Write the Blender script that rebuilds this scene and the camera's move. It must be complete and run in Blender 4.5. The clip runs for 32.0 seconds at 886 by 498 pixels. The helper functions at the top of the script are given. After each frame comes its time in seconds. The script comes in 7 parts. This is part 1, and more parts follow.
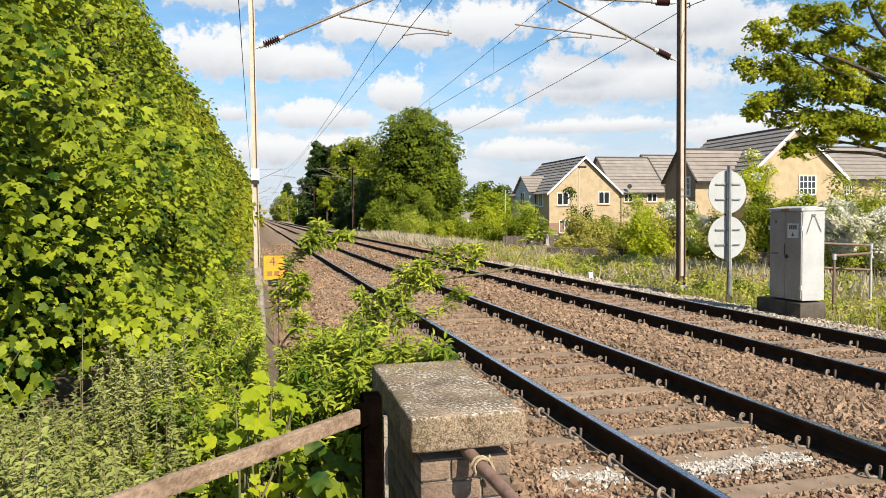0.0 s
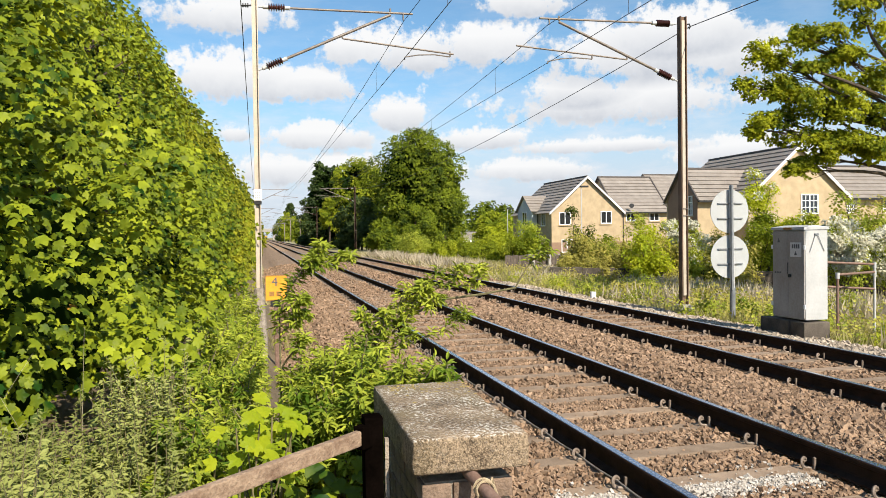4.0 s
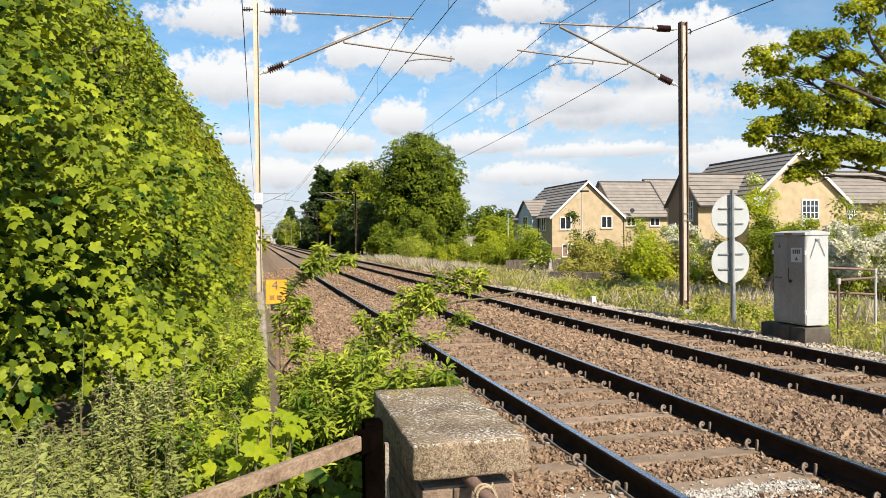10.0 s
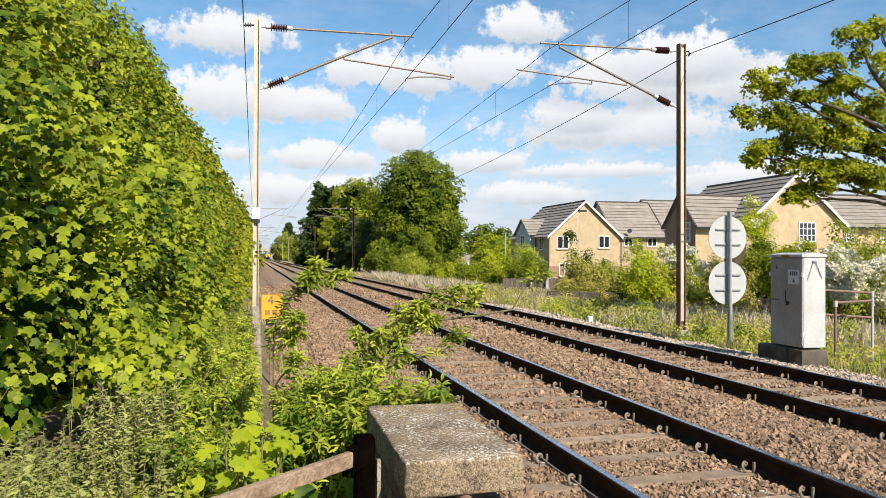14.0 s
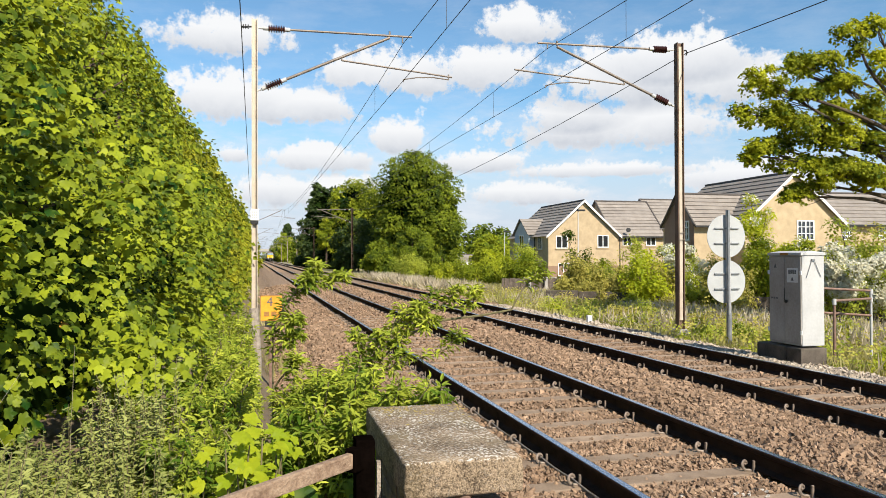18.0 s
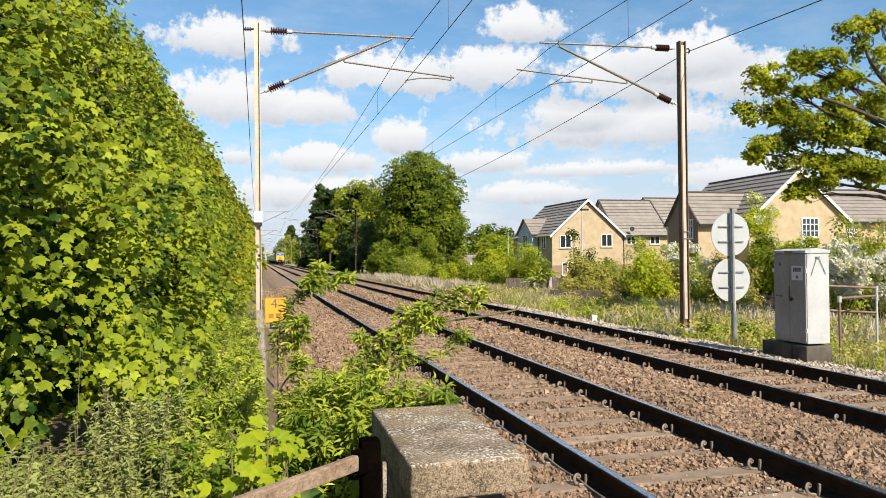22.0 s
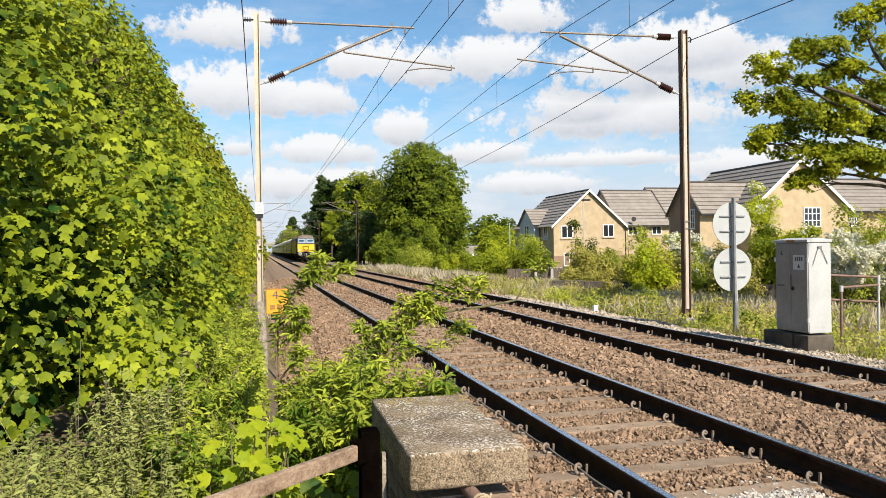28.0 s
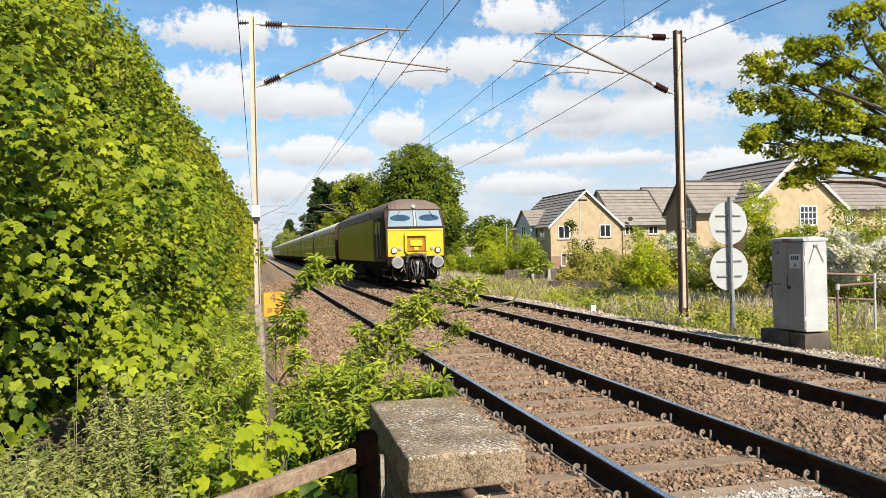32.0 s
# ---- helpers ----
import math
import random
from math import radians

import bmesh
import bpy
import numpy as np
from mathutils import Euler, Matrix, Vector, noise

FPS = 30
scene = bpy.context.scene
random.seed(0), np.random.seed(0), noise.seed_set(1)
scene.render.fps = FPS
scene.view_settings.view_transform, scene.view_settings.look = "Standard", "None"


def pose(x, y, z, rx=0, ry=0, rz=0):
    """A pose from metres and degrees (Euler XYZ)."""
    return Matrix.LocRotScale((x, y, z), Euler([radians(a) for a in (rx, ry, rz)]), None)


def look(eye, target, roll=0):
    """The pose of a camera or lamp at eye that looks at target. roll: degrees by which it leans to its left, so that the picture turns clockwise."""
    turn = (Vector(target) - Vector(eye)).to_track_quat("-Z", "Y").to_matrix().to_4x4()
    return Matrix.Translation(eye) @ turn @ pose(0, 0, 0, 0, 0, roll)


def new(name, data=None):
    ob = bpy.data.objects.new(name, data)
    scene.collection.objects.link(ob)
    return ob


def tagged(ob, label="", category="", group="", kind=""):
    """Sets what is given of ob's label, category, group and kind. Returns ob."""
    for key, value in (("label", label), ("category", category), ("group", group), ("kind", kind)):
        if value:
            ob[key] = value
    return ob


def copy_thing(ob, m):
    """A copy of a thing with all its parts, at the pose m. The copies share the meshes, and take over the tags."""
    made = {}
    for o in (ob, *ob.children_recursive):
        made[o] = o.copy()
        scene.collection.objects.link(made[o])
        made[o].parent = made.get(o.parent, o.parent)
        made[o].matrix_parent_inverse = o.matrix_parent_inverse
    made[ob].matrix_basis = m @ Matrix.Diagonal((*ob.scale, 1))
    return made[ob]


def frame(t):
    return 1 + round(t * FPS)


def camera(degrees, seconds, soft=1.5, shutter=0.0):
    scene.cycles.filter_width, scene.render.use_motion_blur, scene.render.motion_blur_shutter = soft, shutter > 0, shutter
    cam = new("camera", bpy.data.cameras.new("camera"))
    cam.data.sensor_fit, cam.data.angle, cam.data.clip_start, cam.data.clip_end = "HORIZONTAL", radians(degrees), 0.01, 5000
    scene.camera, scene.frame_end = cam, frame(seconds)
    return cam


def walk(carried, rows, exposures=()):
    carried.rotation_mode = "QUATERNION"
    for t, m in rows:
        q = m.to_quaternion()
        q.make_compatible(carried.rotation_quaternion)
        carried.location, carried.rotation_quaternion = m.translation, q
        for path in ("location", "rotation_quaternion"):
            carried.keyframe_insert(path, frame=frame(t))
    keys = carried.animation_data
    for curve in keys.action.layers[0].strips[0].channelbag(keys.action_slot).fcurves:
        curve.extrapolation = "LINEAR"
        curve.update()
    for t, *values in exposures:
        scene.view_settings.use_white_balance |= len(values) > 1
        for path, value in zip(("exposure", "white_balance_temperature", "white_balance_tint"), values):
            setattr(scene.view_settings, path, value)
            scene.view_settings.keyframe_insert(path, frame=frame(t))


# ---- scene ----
cam = camera(61.5, 32.0, soft=0.85)
PATH = [
    (0, pose(-0.007, -0.006, 1.567, 87.37, 0.63, -14.21)),
    (0.5, pose(-0.006, -0.009, 1.568, 87.32, 0.98, -14.19)),
    (1, pose(-0.005, -0.004, 1.567, 87.46, 1.11, -14.11)),
    (1.5, pose(-0.003, -0.003, 1.569, 88.28, 1.01, -14.02)),
    (2, pose(-0.004, -0.009, 1.568, 89.00, 0.72, -13.95)),
    (2.5, pose(-0.003, -0.003, 1.566, 88.89, 1.01, -14.01)),
    (3, pose(-0.000, -0.001, 1.564, 88.91, 1.13, -13.98)),
    (3.5, pose(-0.002, -0.001, 1.566, 88.87, 0.70, -14.04)),
    (5.5, pose(-0.000, -0.007, 1.571, 89.04, 1.25, -13.98)),
    (6, pose(0.000, 0.000, 1.568, 89.01, 1.24, -14.02)),
    (6.5, pose(-0.001, -0.005, 1.569, 89.06, 1.22, -14.00)),
    (7, pose(-0.001, -0.001, 1.568, 89.22, 0.99, -13.93)),
    (7.5, pose(-0.004, -0.004, 1.568, 89.23, 0.88, -14.02)),
    (8, pose(-0.003, -0.003, 1.569, 89.20, 0.96, -13.90)),
    (8.5, pose(-0.001, 0.002, 1.568, 89.22, 0.92, -14.10)),
    (9, pose(0.001, 0.004, 1.567, 89.19, 0.69, -14.09)),
    (9.5, pose(-0.002, -0.003, 1.568, 89.23, 0.63, -13.94)),
    (10, pose(-0.002, 0.005, 1.569, 89.22, 0.60, -13.99)),
    (10.5, pose(0.009, 0.020, 1.567, 90.20, -0.52, -14.14)),
    (11, pose(0.023, 0.041, 1.552, 93.22, -3.89, -15.75)),
    (11.5, pose(0.033, 0.055, 1.551, 92.71, -1.46, -15.84)),
    (12, pose(0.007, 0.032, 1.554, 90.96, -0.42, -15.53)),
    (12.5, pose(0.003, 0.024, 1.558, 90.71, -0.77, -14.31)),
    (13, pose(0.005, 0.024, 1.557, 90.66, -0.73, -14.12)),
    (13.5, pose(0.005, 0.024, 1.559, 90.65, -0.61, -14.12)),
    (14, pose(0.009, 0.027, 1.556, 90.59, -0.19, -14.19)),
    (14.5, pose(0.010, 0.030, 1.556, 90.63, -0.11, -14.26)),
    (16.5, pose(0.013, 0.034, 1.553, 90.71, -0.29, -14.30)),
    (17, pose(0.010, 0.025, 1.557, 90.68, -0.18, -14.40)),
    (17.5, pose(0.011, 0.029, 1.556, 90.71, 0.01, -14.28)),
    (18, pose(0.010, 0.024, 1.559, 90.61, 0.15, -14.27)),
    (18.5, pose(0.009, 0.023, 1.560, 90.55, 0.20, -14.38)),
    (19, pose(0.011, 0.025, 1.561, 90.49, 0.30, -14.36)),
    (19.5, pose(0.010, 0.019, 1.562, 90.44, 0.34, -14.29)),
    (20, pose(0.009, 0.023, 1.560, 90.40, 0.31, -14.11)),
    (20.5, pose(0.011, 0.026, 1.560, 90.46, 0.49, -13.99)),
    (21, pose(0.007, 0.015, 1.564, 90.52, 0.55, -13.98)),
    (21.5, pose(0.011, 0.029, 1.559, 90.65, 0.64, -13.84)),
    (22, pose(0.009, 0.024, 1.562, 90.64, 0.61, -13.98)),
    (22.5, pose(0.021, 0.033, 1.558, 90.58, 1.49, -14.07)),
    (23, pose(0.019, 0.019, 1.569, 90.60, 2.11, -14.01)),
    (23.5, pose(0.015, 0.017, 1.568, 90.59, 2.60, -13.66)),
    (24, pose(0.016, 0.017, 1.568, 90.53, 2.28, -13.69)),
    (24.5, pose(0.019, 0.024, 1.564, 90.47, 1.91, -13.73)),
    (25, pose(0.024, 0.020, 1.563, 90.38, 1.67, -13.84)),
    (25.5, pose(0.028, 0.031, 1.559, 90.37, 1.50, -13.94)),
    (27.5, pose(0.029, 0.026, 1.559, 90.05, 1.67, -13.86)),
    (28, pose(0.022, 0.032, 1.557, 89.95, 0.83, -13.85)),
    (28.5, pose(0.022, 0.032, 1.555, 90.00, 0.38, -13.91)),
    (29, pose(0.020, 0.027, 1.556, 90.12, 0.09, -14.00)),
    (29.5, pose(0.020, 0.031, 1.557, 90.21, 0.26, -14.03)),
    (30, pose(0.019, 0.028, 1.561, 90.18, 0.42, -13.98)),
    (30.5, pose(0.016, 0.024, 1.562, 90.20, 0.61, -13.91)),
    (31, pose(0.017, 0.027, 1.561, 90.17, 0.83, -13.91)),
    (31.5, pose(0.021, 0.023, 1.563, 90.09, 1.34, -14.04)),
    (32, pose(0.022, 0.021, 1.563, 90.04, 1.28, -14.07)),
]
walk(cam, PATH, [(0, 0.60, 6500, 10), (10.3, 0.60, 6500, 10), (11.0, 0.17, 5950, 10), (11.5, 0.30, 6150, 10), (12.3, 0.58, 6400, 10), (32, 0.58, 6450, 10)])

# ---------------------------------------------------------------- light
SUN = Vector((0.36, -1.08, 0.98)).normalized()
sun = new("sun", bpy.data.lights.new("sun", "SUN"))
sun.data.energy, sun.data.angle, sun.data.color = 5.0, radians(0.55), (1.0, 0.90, 0.75)
sun.matrix_world = look(SUN * 60, (0, 0, 0))

# clouds: azimuth, elevation, half width, half height (radians)
CLOUDS = [
    (-0.039, 0.277, 0.065, 0.023), (-0.037, 0.200, 0.049, 0.029), (0.038, 0.195, 0.080, 0.023), (-0.027, 0.132, 0.015, 0.012), (0.080, 0.128, 0.061, 0.018),
    (0.187, 0.157, 0.036, 0.023), (0.150, 0.239, 0.047, 0.026), (0.309, 0.244, 0.059, 0.029), (0.221, 0.232, 0.053, 0.020), (0.351, 0.296, 0.046, 0.020),
    (0.557, 0.246, 0.065, 0.032), (0.486, 0.225, 0.083, 0.036), (0.614, 0.218, 0.053, 0.035), (0.503, 0.167, 0.133, 0.029), (0.423, 0.182, 0.049, 0.023),
    (0.295, 0.125, 0.046, 0.015), (0.362, 0.082, 0.072, 0.015), (0.447, 0.112, 0.083, 0.010), (0.072, 0.084, 0.091, 0.021), (0.653, 0.097, 0.068, 0.020),
    (0.100, 0.356, 0.068, 0.017), (0.759, 0.366, 0.053, 0.012), (-0.300, 0.22, 0.10, 0.04), (1.05, 0.24, 0.12, 0.05),
]


class Nodes:
    """Short hand for node trees."""

    def __init__(self, tree):
        self.tree = tree
        tree.nodes.clear()

    def add(self, kind, **sets):
        n = self.tree.nodes.new(kind)
        for key, value in sets.items():
            if key == "noise":
                n.inputs["Scale"].default_value, n.inputs["Detail"].default_value = value
            elif key == "op":
                n.operation = value
            elif key == "blend":
                n.data_type, n.blend_type = "RGBA", value
        return n

    def link(self, a, b):
        self.tree.links.new(a, b)

    def put(self, value, socket):
        if hasattr(value, "is_linked"):
            self.link(value, socket)
        else:
            socket.default_value = value

    def math(self, op, a, b=0.0, c=0.0, clamp=False):
        n = self.add("ShaderNodeMath", op=op)
        n.use_clamp = clamp
        for value, socket in zip((a, b, c), n.inputs):
            self.put(value, socket)
        return n.outputs[0]

    def vmath(self, op, a, b=(0, 0, 0)):
        n = self.add("ShaderNodeVectorMath", op=op)
        self.put(a, n.inputs[0]), self.put(b, n.inputs[1])
        return n

    def noise(self, vec, scale, detail=4.0, rough=0.55):
        n = self.add("ShaderNodeTexNoise")
        if vec is not None:
            self.link(vec, n.inputs["Vector"])
        n.inputs["Scale"].default_value, n.inputs["Detail"].default_value, n.inputs["Roughness"].default_value = scale, detail, rough
        return n.outputs["Fac"]

    def ramp(self, fac, stops):
        n = self.add("ShaderNodeValToRGB")
        e = n.color_ramp.elements
        while len(e) < len(stops):
            e.new(0.5)
        for el, (pos, col) in zip(e, stops):
            el.position, el.color = pos, (*col, 1)
        self.link(fac, n.inputs[0])
        return n.outputs[0]

    def mix(self, fac, a, b, blend="MIX"):
        n = self.add("ShaderNodeMix", blend=blend)
        self.put(fac, n.inputs[0])
        for value, socket in ((a, n.inputs[6]), (b, n.inputs[7])):
            self.put(value if hasattr(value, "is_linked") else (*value, 1), socket)
        return n.outputs[2]


def build_world():
    world = bpy.data.worlds.new("sky")
    scene.world = world
    world.use_nodes = True
    N = Nodes(world.node_tree)
    sky = N.add("ShaderNodeTexSky")
    sky.sky_type, sky.sun_disc = "NISHITA", False
    sky.sun_elevation, sky.sun_rotation = math.asin(SUN.z), math.atan2(SUN.x, SUN.y)
    sky.air_density, sky.dust_density, sky.ozone_density = 1.0, 0.2, 4.0
    d = N.add("ShaderNodeTexCoord").outputs["Generated"]
    sep = N.add("ShaderNodeSeparateXYZ")
    N.link(d, sep.inputs[0])
    az = N.math("ARCTAN2", sep.outputs[0], sep.outputs[1])
    el = N.math("ARCSINE", sep.outputs[2])
    # billows bend the outlines of the clouds
    comb = N.add("ShaderNodeCombineXYZ")
    N.link(az, comb.inputs[0]), N.link(el, comb.inputs[1])
    big = N.noise(comb.outputs[0], 16.0, 6.0, 0.60)
    small = N.noise(comb.outputs[0], 52.0, 6.0, 0.62)
    grain = N.noise(comb.outputs[0], 170.0, 3.0, 0.6)
    best = None
    low = None
    for a, e, w, h in CLOUDS:
        dx = N.math("MULTIPLY", N.math("SUBTRACT", az, a), 1 / (1.42 * w))
        dy = N.math("MULTIPLY", N.math("SUBTRACT", el, e), 1 / (1.42 * h))
        dn = N.math("MULTIPLY", N.math("MINIMUM", dy, 0.0), 1.5)
        up = N.math("MAXIMUM", dy, 0.0)
        r = N.math("SQRT", N.math("ADD", N.math("MULTIPLY", dx, dx), N.math("ADD", N.math("MULTIPLY", dn, dn), N.math("MULTIPLY", up, up))))
        m = N.math("SUBTRACT", 1.0, r)
        best = m if best is None else N.math("MAXIMUM", best, m)
        # how far down in the cloud: shaded bases
        s = N.math("MULTIPLY", N.math("MULTIPLY", N.math("ADD", m, 0.40), 1.6, clamp=True), N.math("MULTIPLY", N.math("SUBTRACT", 0.35, dy), 1.0, clamp=True), clamp=True)
        low = s if low is None else N.math("MAXIMUM", low, s)
    body = N.math("ADD", best, N.math("MULTIPLY", N.math("SUBTRACT", big, 0.5), 2.0))
    body = N.math("ADD", body, N.math("MULTIPLY", N.math("SUBTRACT", small, 0.5), 1.35))
    body = N.math("ADD", body, N.math("MULTIPLY", N.math("SUBTRACT", grain, 0.5), 0.45))
    mask = N.add("ShaderNodeMapRange")
    mask.interpolation_type = "SMOOTHSTEP"
    N.link(body, mask.inputs[0])
    mask.inputs[1].default_value, mask.inputs[2].default_value = -0.06, 0.34
    streak = N.add("ShaderNodeMapping")
    N.link(comb.outputs[0], streak.inputs[0])
    streak.inputs["Scale"].default_value = (1.0, 3.2, 1.0)
    wisps = N.math("MULTIPLY", N.math("SUBTRACT", N.noise(streak.outputs[0], 8.0, 8.0, 0.66), 0.44), 2.8, clamp=True)
    veil = N.add("ShaderNodeMapRange")
    veil.interpolation_type = "SMOOTHSTEP"
    N.link(N.math("ADD", el, N.math("MULTIPLY", N.math("SUBTRACT", wisps, 0.4), -0.06)), veil.inputs[0])
    veil.inputs[1].default_value, veil.inputs[2].default_value, veil.inputs[3].default_value, veil.inputs[4].default_value = 0.05, 0.25, 0.94, 0.0
    shade = N.math("MULTIPLY", low, N.math("ADD", -0.05, N.math("ADD", N.math("MULTIPLY", big, 0.95), N.math("MULTIPLY", small, 0.85))), clamp=True)
    cloud = N.mix(shade, (9.9, 9.95, 10.0), (5.9, 6.3, 7.0))
    clear = N.mix(1.0, sky.outputs[0], (1.34, 1.60, 1.56), "MULTIPLY")
    thin = N.mix(N.math("MULTIPLY", wisps, 0.9, clamp=True), (6.6, 7.3, 8.5), (9.3, 9.5, 9.8))
    total = N.mix(veil.outputs[0], clear, thin)
    total = N.mix(N.math("MULTIPLY", wisps, 0.22), total, (9.0, 9.3, 9.8))
    total = N.mix(mask.outputs[0], total, cloud)
    bg = N.add("ShaderNodeBackground")
    N.link(total, bg.inputs[0])
    bg.inputs[1].default_value = 0.064
    out = N.add("ShaderNodeOutputWorld")
    N.link(bg.outputs[0], out.inputs[0])


build_world()

# ---------------------------------------------------------------- materials


def material(name, dark, light, scale=6.0, rough=0.8, metal=0.0, bump=0.15, grain=60.0, per="", vary=0.0, third=None, spec=0.4, coat=0.0):
    """Two colours mixed by noise of two sizes, with a fine relief. per: "object" or "island" varies the tone by piece."""
    m = bpy.data.materials.new(name)
    m.use_nodes = True
    N = Nodes(m.node_tree)
    vec = N.add("ShaderNodeTexCoord").outputs["Object"] if per != "world" else N.add("ShaderNodeNewGeometry").outputs["Position"]
    a = N.noise(vec, scale, 5.0)
    b = N.noise(vec, grain, 3.0)
    fac = N.math("ADD", N.math("MULTIPLY", N.math("SUBTRACT", a, 0.5), 2.2), N.math("ADD", N.math("MULTIPLY", N.math("SUBTRACT", b, 0.5), 1.0), 0.5), clamp=True)
    col = N.mix(fac, dark, light)
    if third:
        spot = N.ramp(N.noise(vec, scale * 2.7, 6.0), [(0.56, (0, 0, 0)), (0.66, (1, 1, 1))])
        col = N.mix(spot, col, third)
    if vary:
        rnd = N.add("ShaderNodeObjectInfo").outputs["Random"] if per == "object" else N.add("ShaderNodeNewGeometry").outputs["Random Per Island"]
        k = N.math("ADD", 1 - vary, N.math("MULTIPLY", rnd, 2 * vary))
        tone = N.add("ShaderNodeCombineColor")
        for i in range(3):
            N.link(k, tone.inputs[i])
        col = N.mix(1.0, col, tone.outputs[0], "MULTIPLY")
    p = N.add("ShaderNodeBsdfPrincipled")
    N.link(col, p.inputs["Base Color"])
    p.inputs["Metallic"].default_value = metal
    p.inputs["Specular IOR Level"].default_value = spec
    p.inputs["Coat Weight"].default_value = coat
    N.link(N.math("ADD", rough - 0.08, N.math("MULTIPLY", b, 0.16), clamp=True), p.inputs["Roughness"])
    if bump:
        bm_ = N.add("ShaderNodeBump")
        bm_.inputs["Strength"].default_value, bm_.inputs["Distance"].default_value = bump, 0.02
        N.link(N.math("ADD", a, b), bm_.inputs["Height"])
        N.link(bm_.outputs[0], p.inputs["Normal"])
    out = N.add("ShaderNodeOutputMaterial")
    N.link(p.outputs[0], out.inputs[0])
    return m


def leaf_material(name, dark, light, glow, odd=None, share=0.04, trans=0.4, gloss=0.16, clump=2.2):
    """Foliage: tone by leaf, light through the blade, an odd leaf now and then."""
    m = bpy.data.materials.new(name)
    m.use_nodes = True
    N = Nodes(m.node_tree)
    g = N.add("ShaderNodeNewGeometry")
    rnd = g.outputs["Random Per Island"]
    tuft = N.noise(g.outputs["Position"], clump, 3.0)
    bough = N.noise(g.outputs["Position"], clump * 0.33, 2.0)
    fac = N.math("ADD", N.math("MULTIPLY", rnd, 0.42), N.math("ADD", N.math("MULTIPLY", N.math("SUBTRACT", tuft, 0.5), 2.1), N.math("MULTIPLY", N.math("SUBTRACT", bough, 0.5), 1.6)))
    fac = N.math("ADD", fac, 0.27, clamp=True)
    col = N.mix(fac, dark, light)
    thru = N.mix(fac, tuple(c * 0.7 for c in glow), glow)
    if odd:
        pick = N.math("GREATER_THAN", rnd, 1 - share)
        col = N.mix(pick, col, odd)
        thru = N.mix(pick, thru, odd)
    p = N.add("ShaderNodeBsdfPrincipled")
    N.link(col, p.inputs["Base Color"])
    p.inputs["Roughness"].default_value = 0.5
    p.inputs["Specular IOR Level"].default_value = gloss
    t = N.add("ShaderNodeBsdfTranslucent")
    N.link(thru, t.inputs[0])
    mx = N.add("ShaderNodeMixShader")
    mx.inputs[0].default_value = trans
    N.link(p.outputs[0], mx.inputs[1]), N.link(t.outputs[0], mx.inputs[2])
    out = N.add("ShaderNodeOutputMaterial")
    N.link(mx.outputs[0], out.inputs[0])
    return m


def coping_material():
    """Speckled concrete; white lichen flecks lie on its upper face."""
    m = bpy.data.materials.new("weathered_concrete")
    m.use_nodes = True
    N = Nodes(m.node_tree)
    g = N.add("ShaderNodeNewGeometry")
    vec = g.outputs["Position"]
    fine, mid, wide = N.noise(vec, 170.0, 3.0), N.noise(vec, 60.0, 4.0), N.noise(vec, 6.0, 4.0)
    fac = N.math("ADD", N.math("ADD", N.math("MULTIPLY", N.math("SUBTRACT", fine, 0.5), 2.6), N.math("MULTIPLY", N.math("SUBTRACT", mid, 0.5), 1.6)), N.math("ADD", N.math("MULTIPLY", N.math("SUBTRACT", wide, 0.5), 1.2), 0.45), clamp=True)
    col = N.mix(fac, (0.075, 0.053, 0.034), (0.385, 0.290, 0.190))
    sep = N.add("ShaderNodeSeparateXYZ")
    N.link(g.outputs["Normal"], sep.inputs[0])
    flat = N.ramp(sep.outputs[2], [(0.3, (0.10, 0.10, 0.10)), (0.8, (1, 1, 1))])
    fleck = N.ramp(N.noise(vec, 95.0, 4.0), [(0.53, (0, 0, 0)), (0.59, (1, 1, 1))])
    where = N.ramp(N.noise(vec, 7.0, 3.0), [(0.38, (0.15, 0.15, 0.15)), (0.60, (1, 1, 1))])
    cover = N.mix(1.0, N.mix(1.0, fleck, where, "MULTIPLY"), flat, "MULTIPLY")
    moss = N.ramp(N.noise(vec, 3.2, 3.0), [(0.50, (0, 0, 0)), (0.68, (0.55, 0.55, 0.55))])
    col = N.mix(moss, col, (0.16, 0.125, 0.065))
    col = N.mix(cover, col, (0.66, 0.62, 0.55))
    p = N.add("ShaderNodeBsdfPrincipled")
    N.link(col, p.inputs["Base Color"])
    p.inputs["Roughness"].default_value, p.inputs["Specular IOR Level"].default_value = 0.95, 0.2
    b = N.add("ShaderNodeBump")
    b.inputs["Strength"].default_value, b.inputs["Distance"].default_value = 0.8, 0.006
    N.link(N.math("ADD", fine, mid), b.inputs["Height"])
    N.link(b.outputs[0], p.inputs["Normal"])
    out = N.add("ShaderNodeOutputMaterial")
    N.link(p.outputs[0], out.inputs[0])
    return m


def glass_material(name, tint, rough=0.04):
    m = bpy.data.materials.new(name)
    m.use_nodes = True
    N = Nodes(m.node_tree)
    p = N.add("ShaderNodeBsdfPrincipled")
    p.inputs["Base Color"].default_value = (*tint, 1)
    p.inputs["Roughness"].default_value = rough
    p.inputs["Specular IOR Level"].default_value = 0.8
    p.inputs["Coat Weight"].default_value = 1.0
    out = N.add("ShaderNodeOutputMaterial")
    N.link(p.outputs[0], out.inputs[0])
    return m


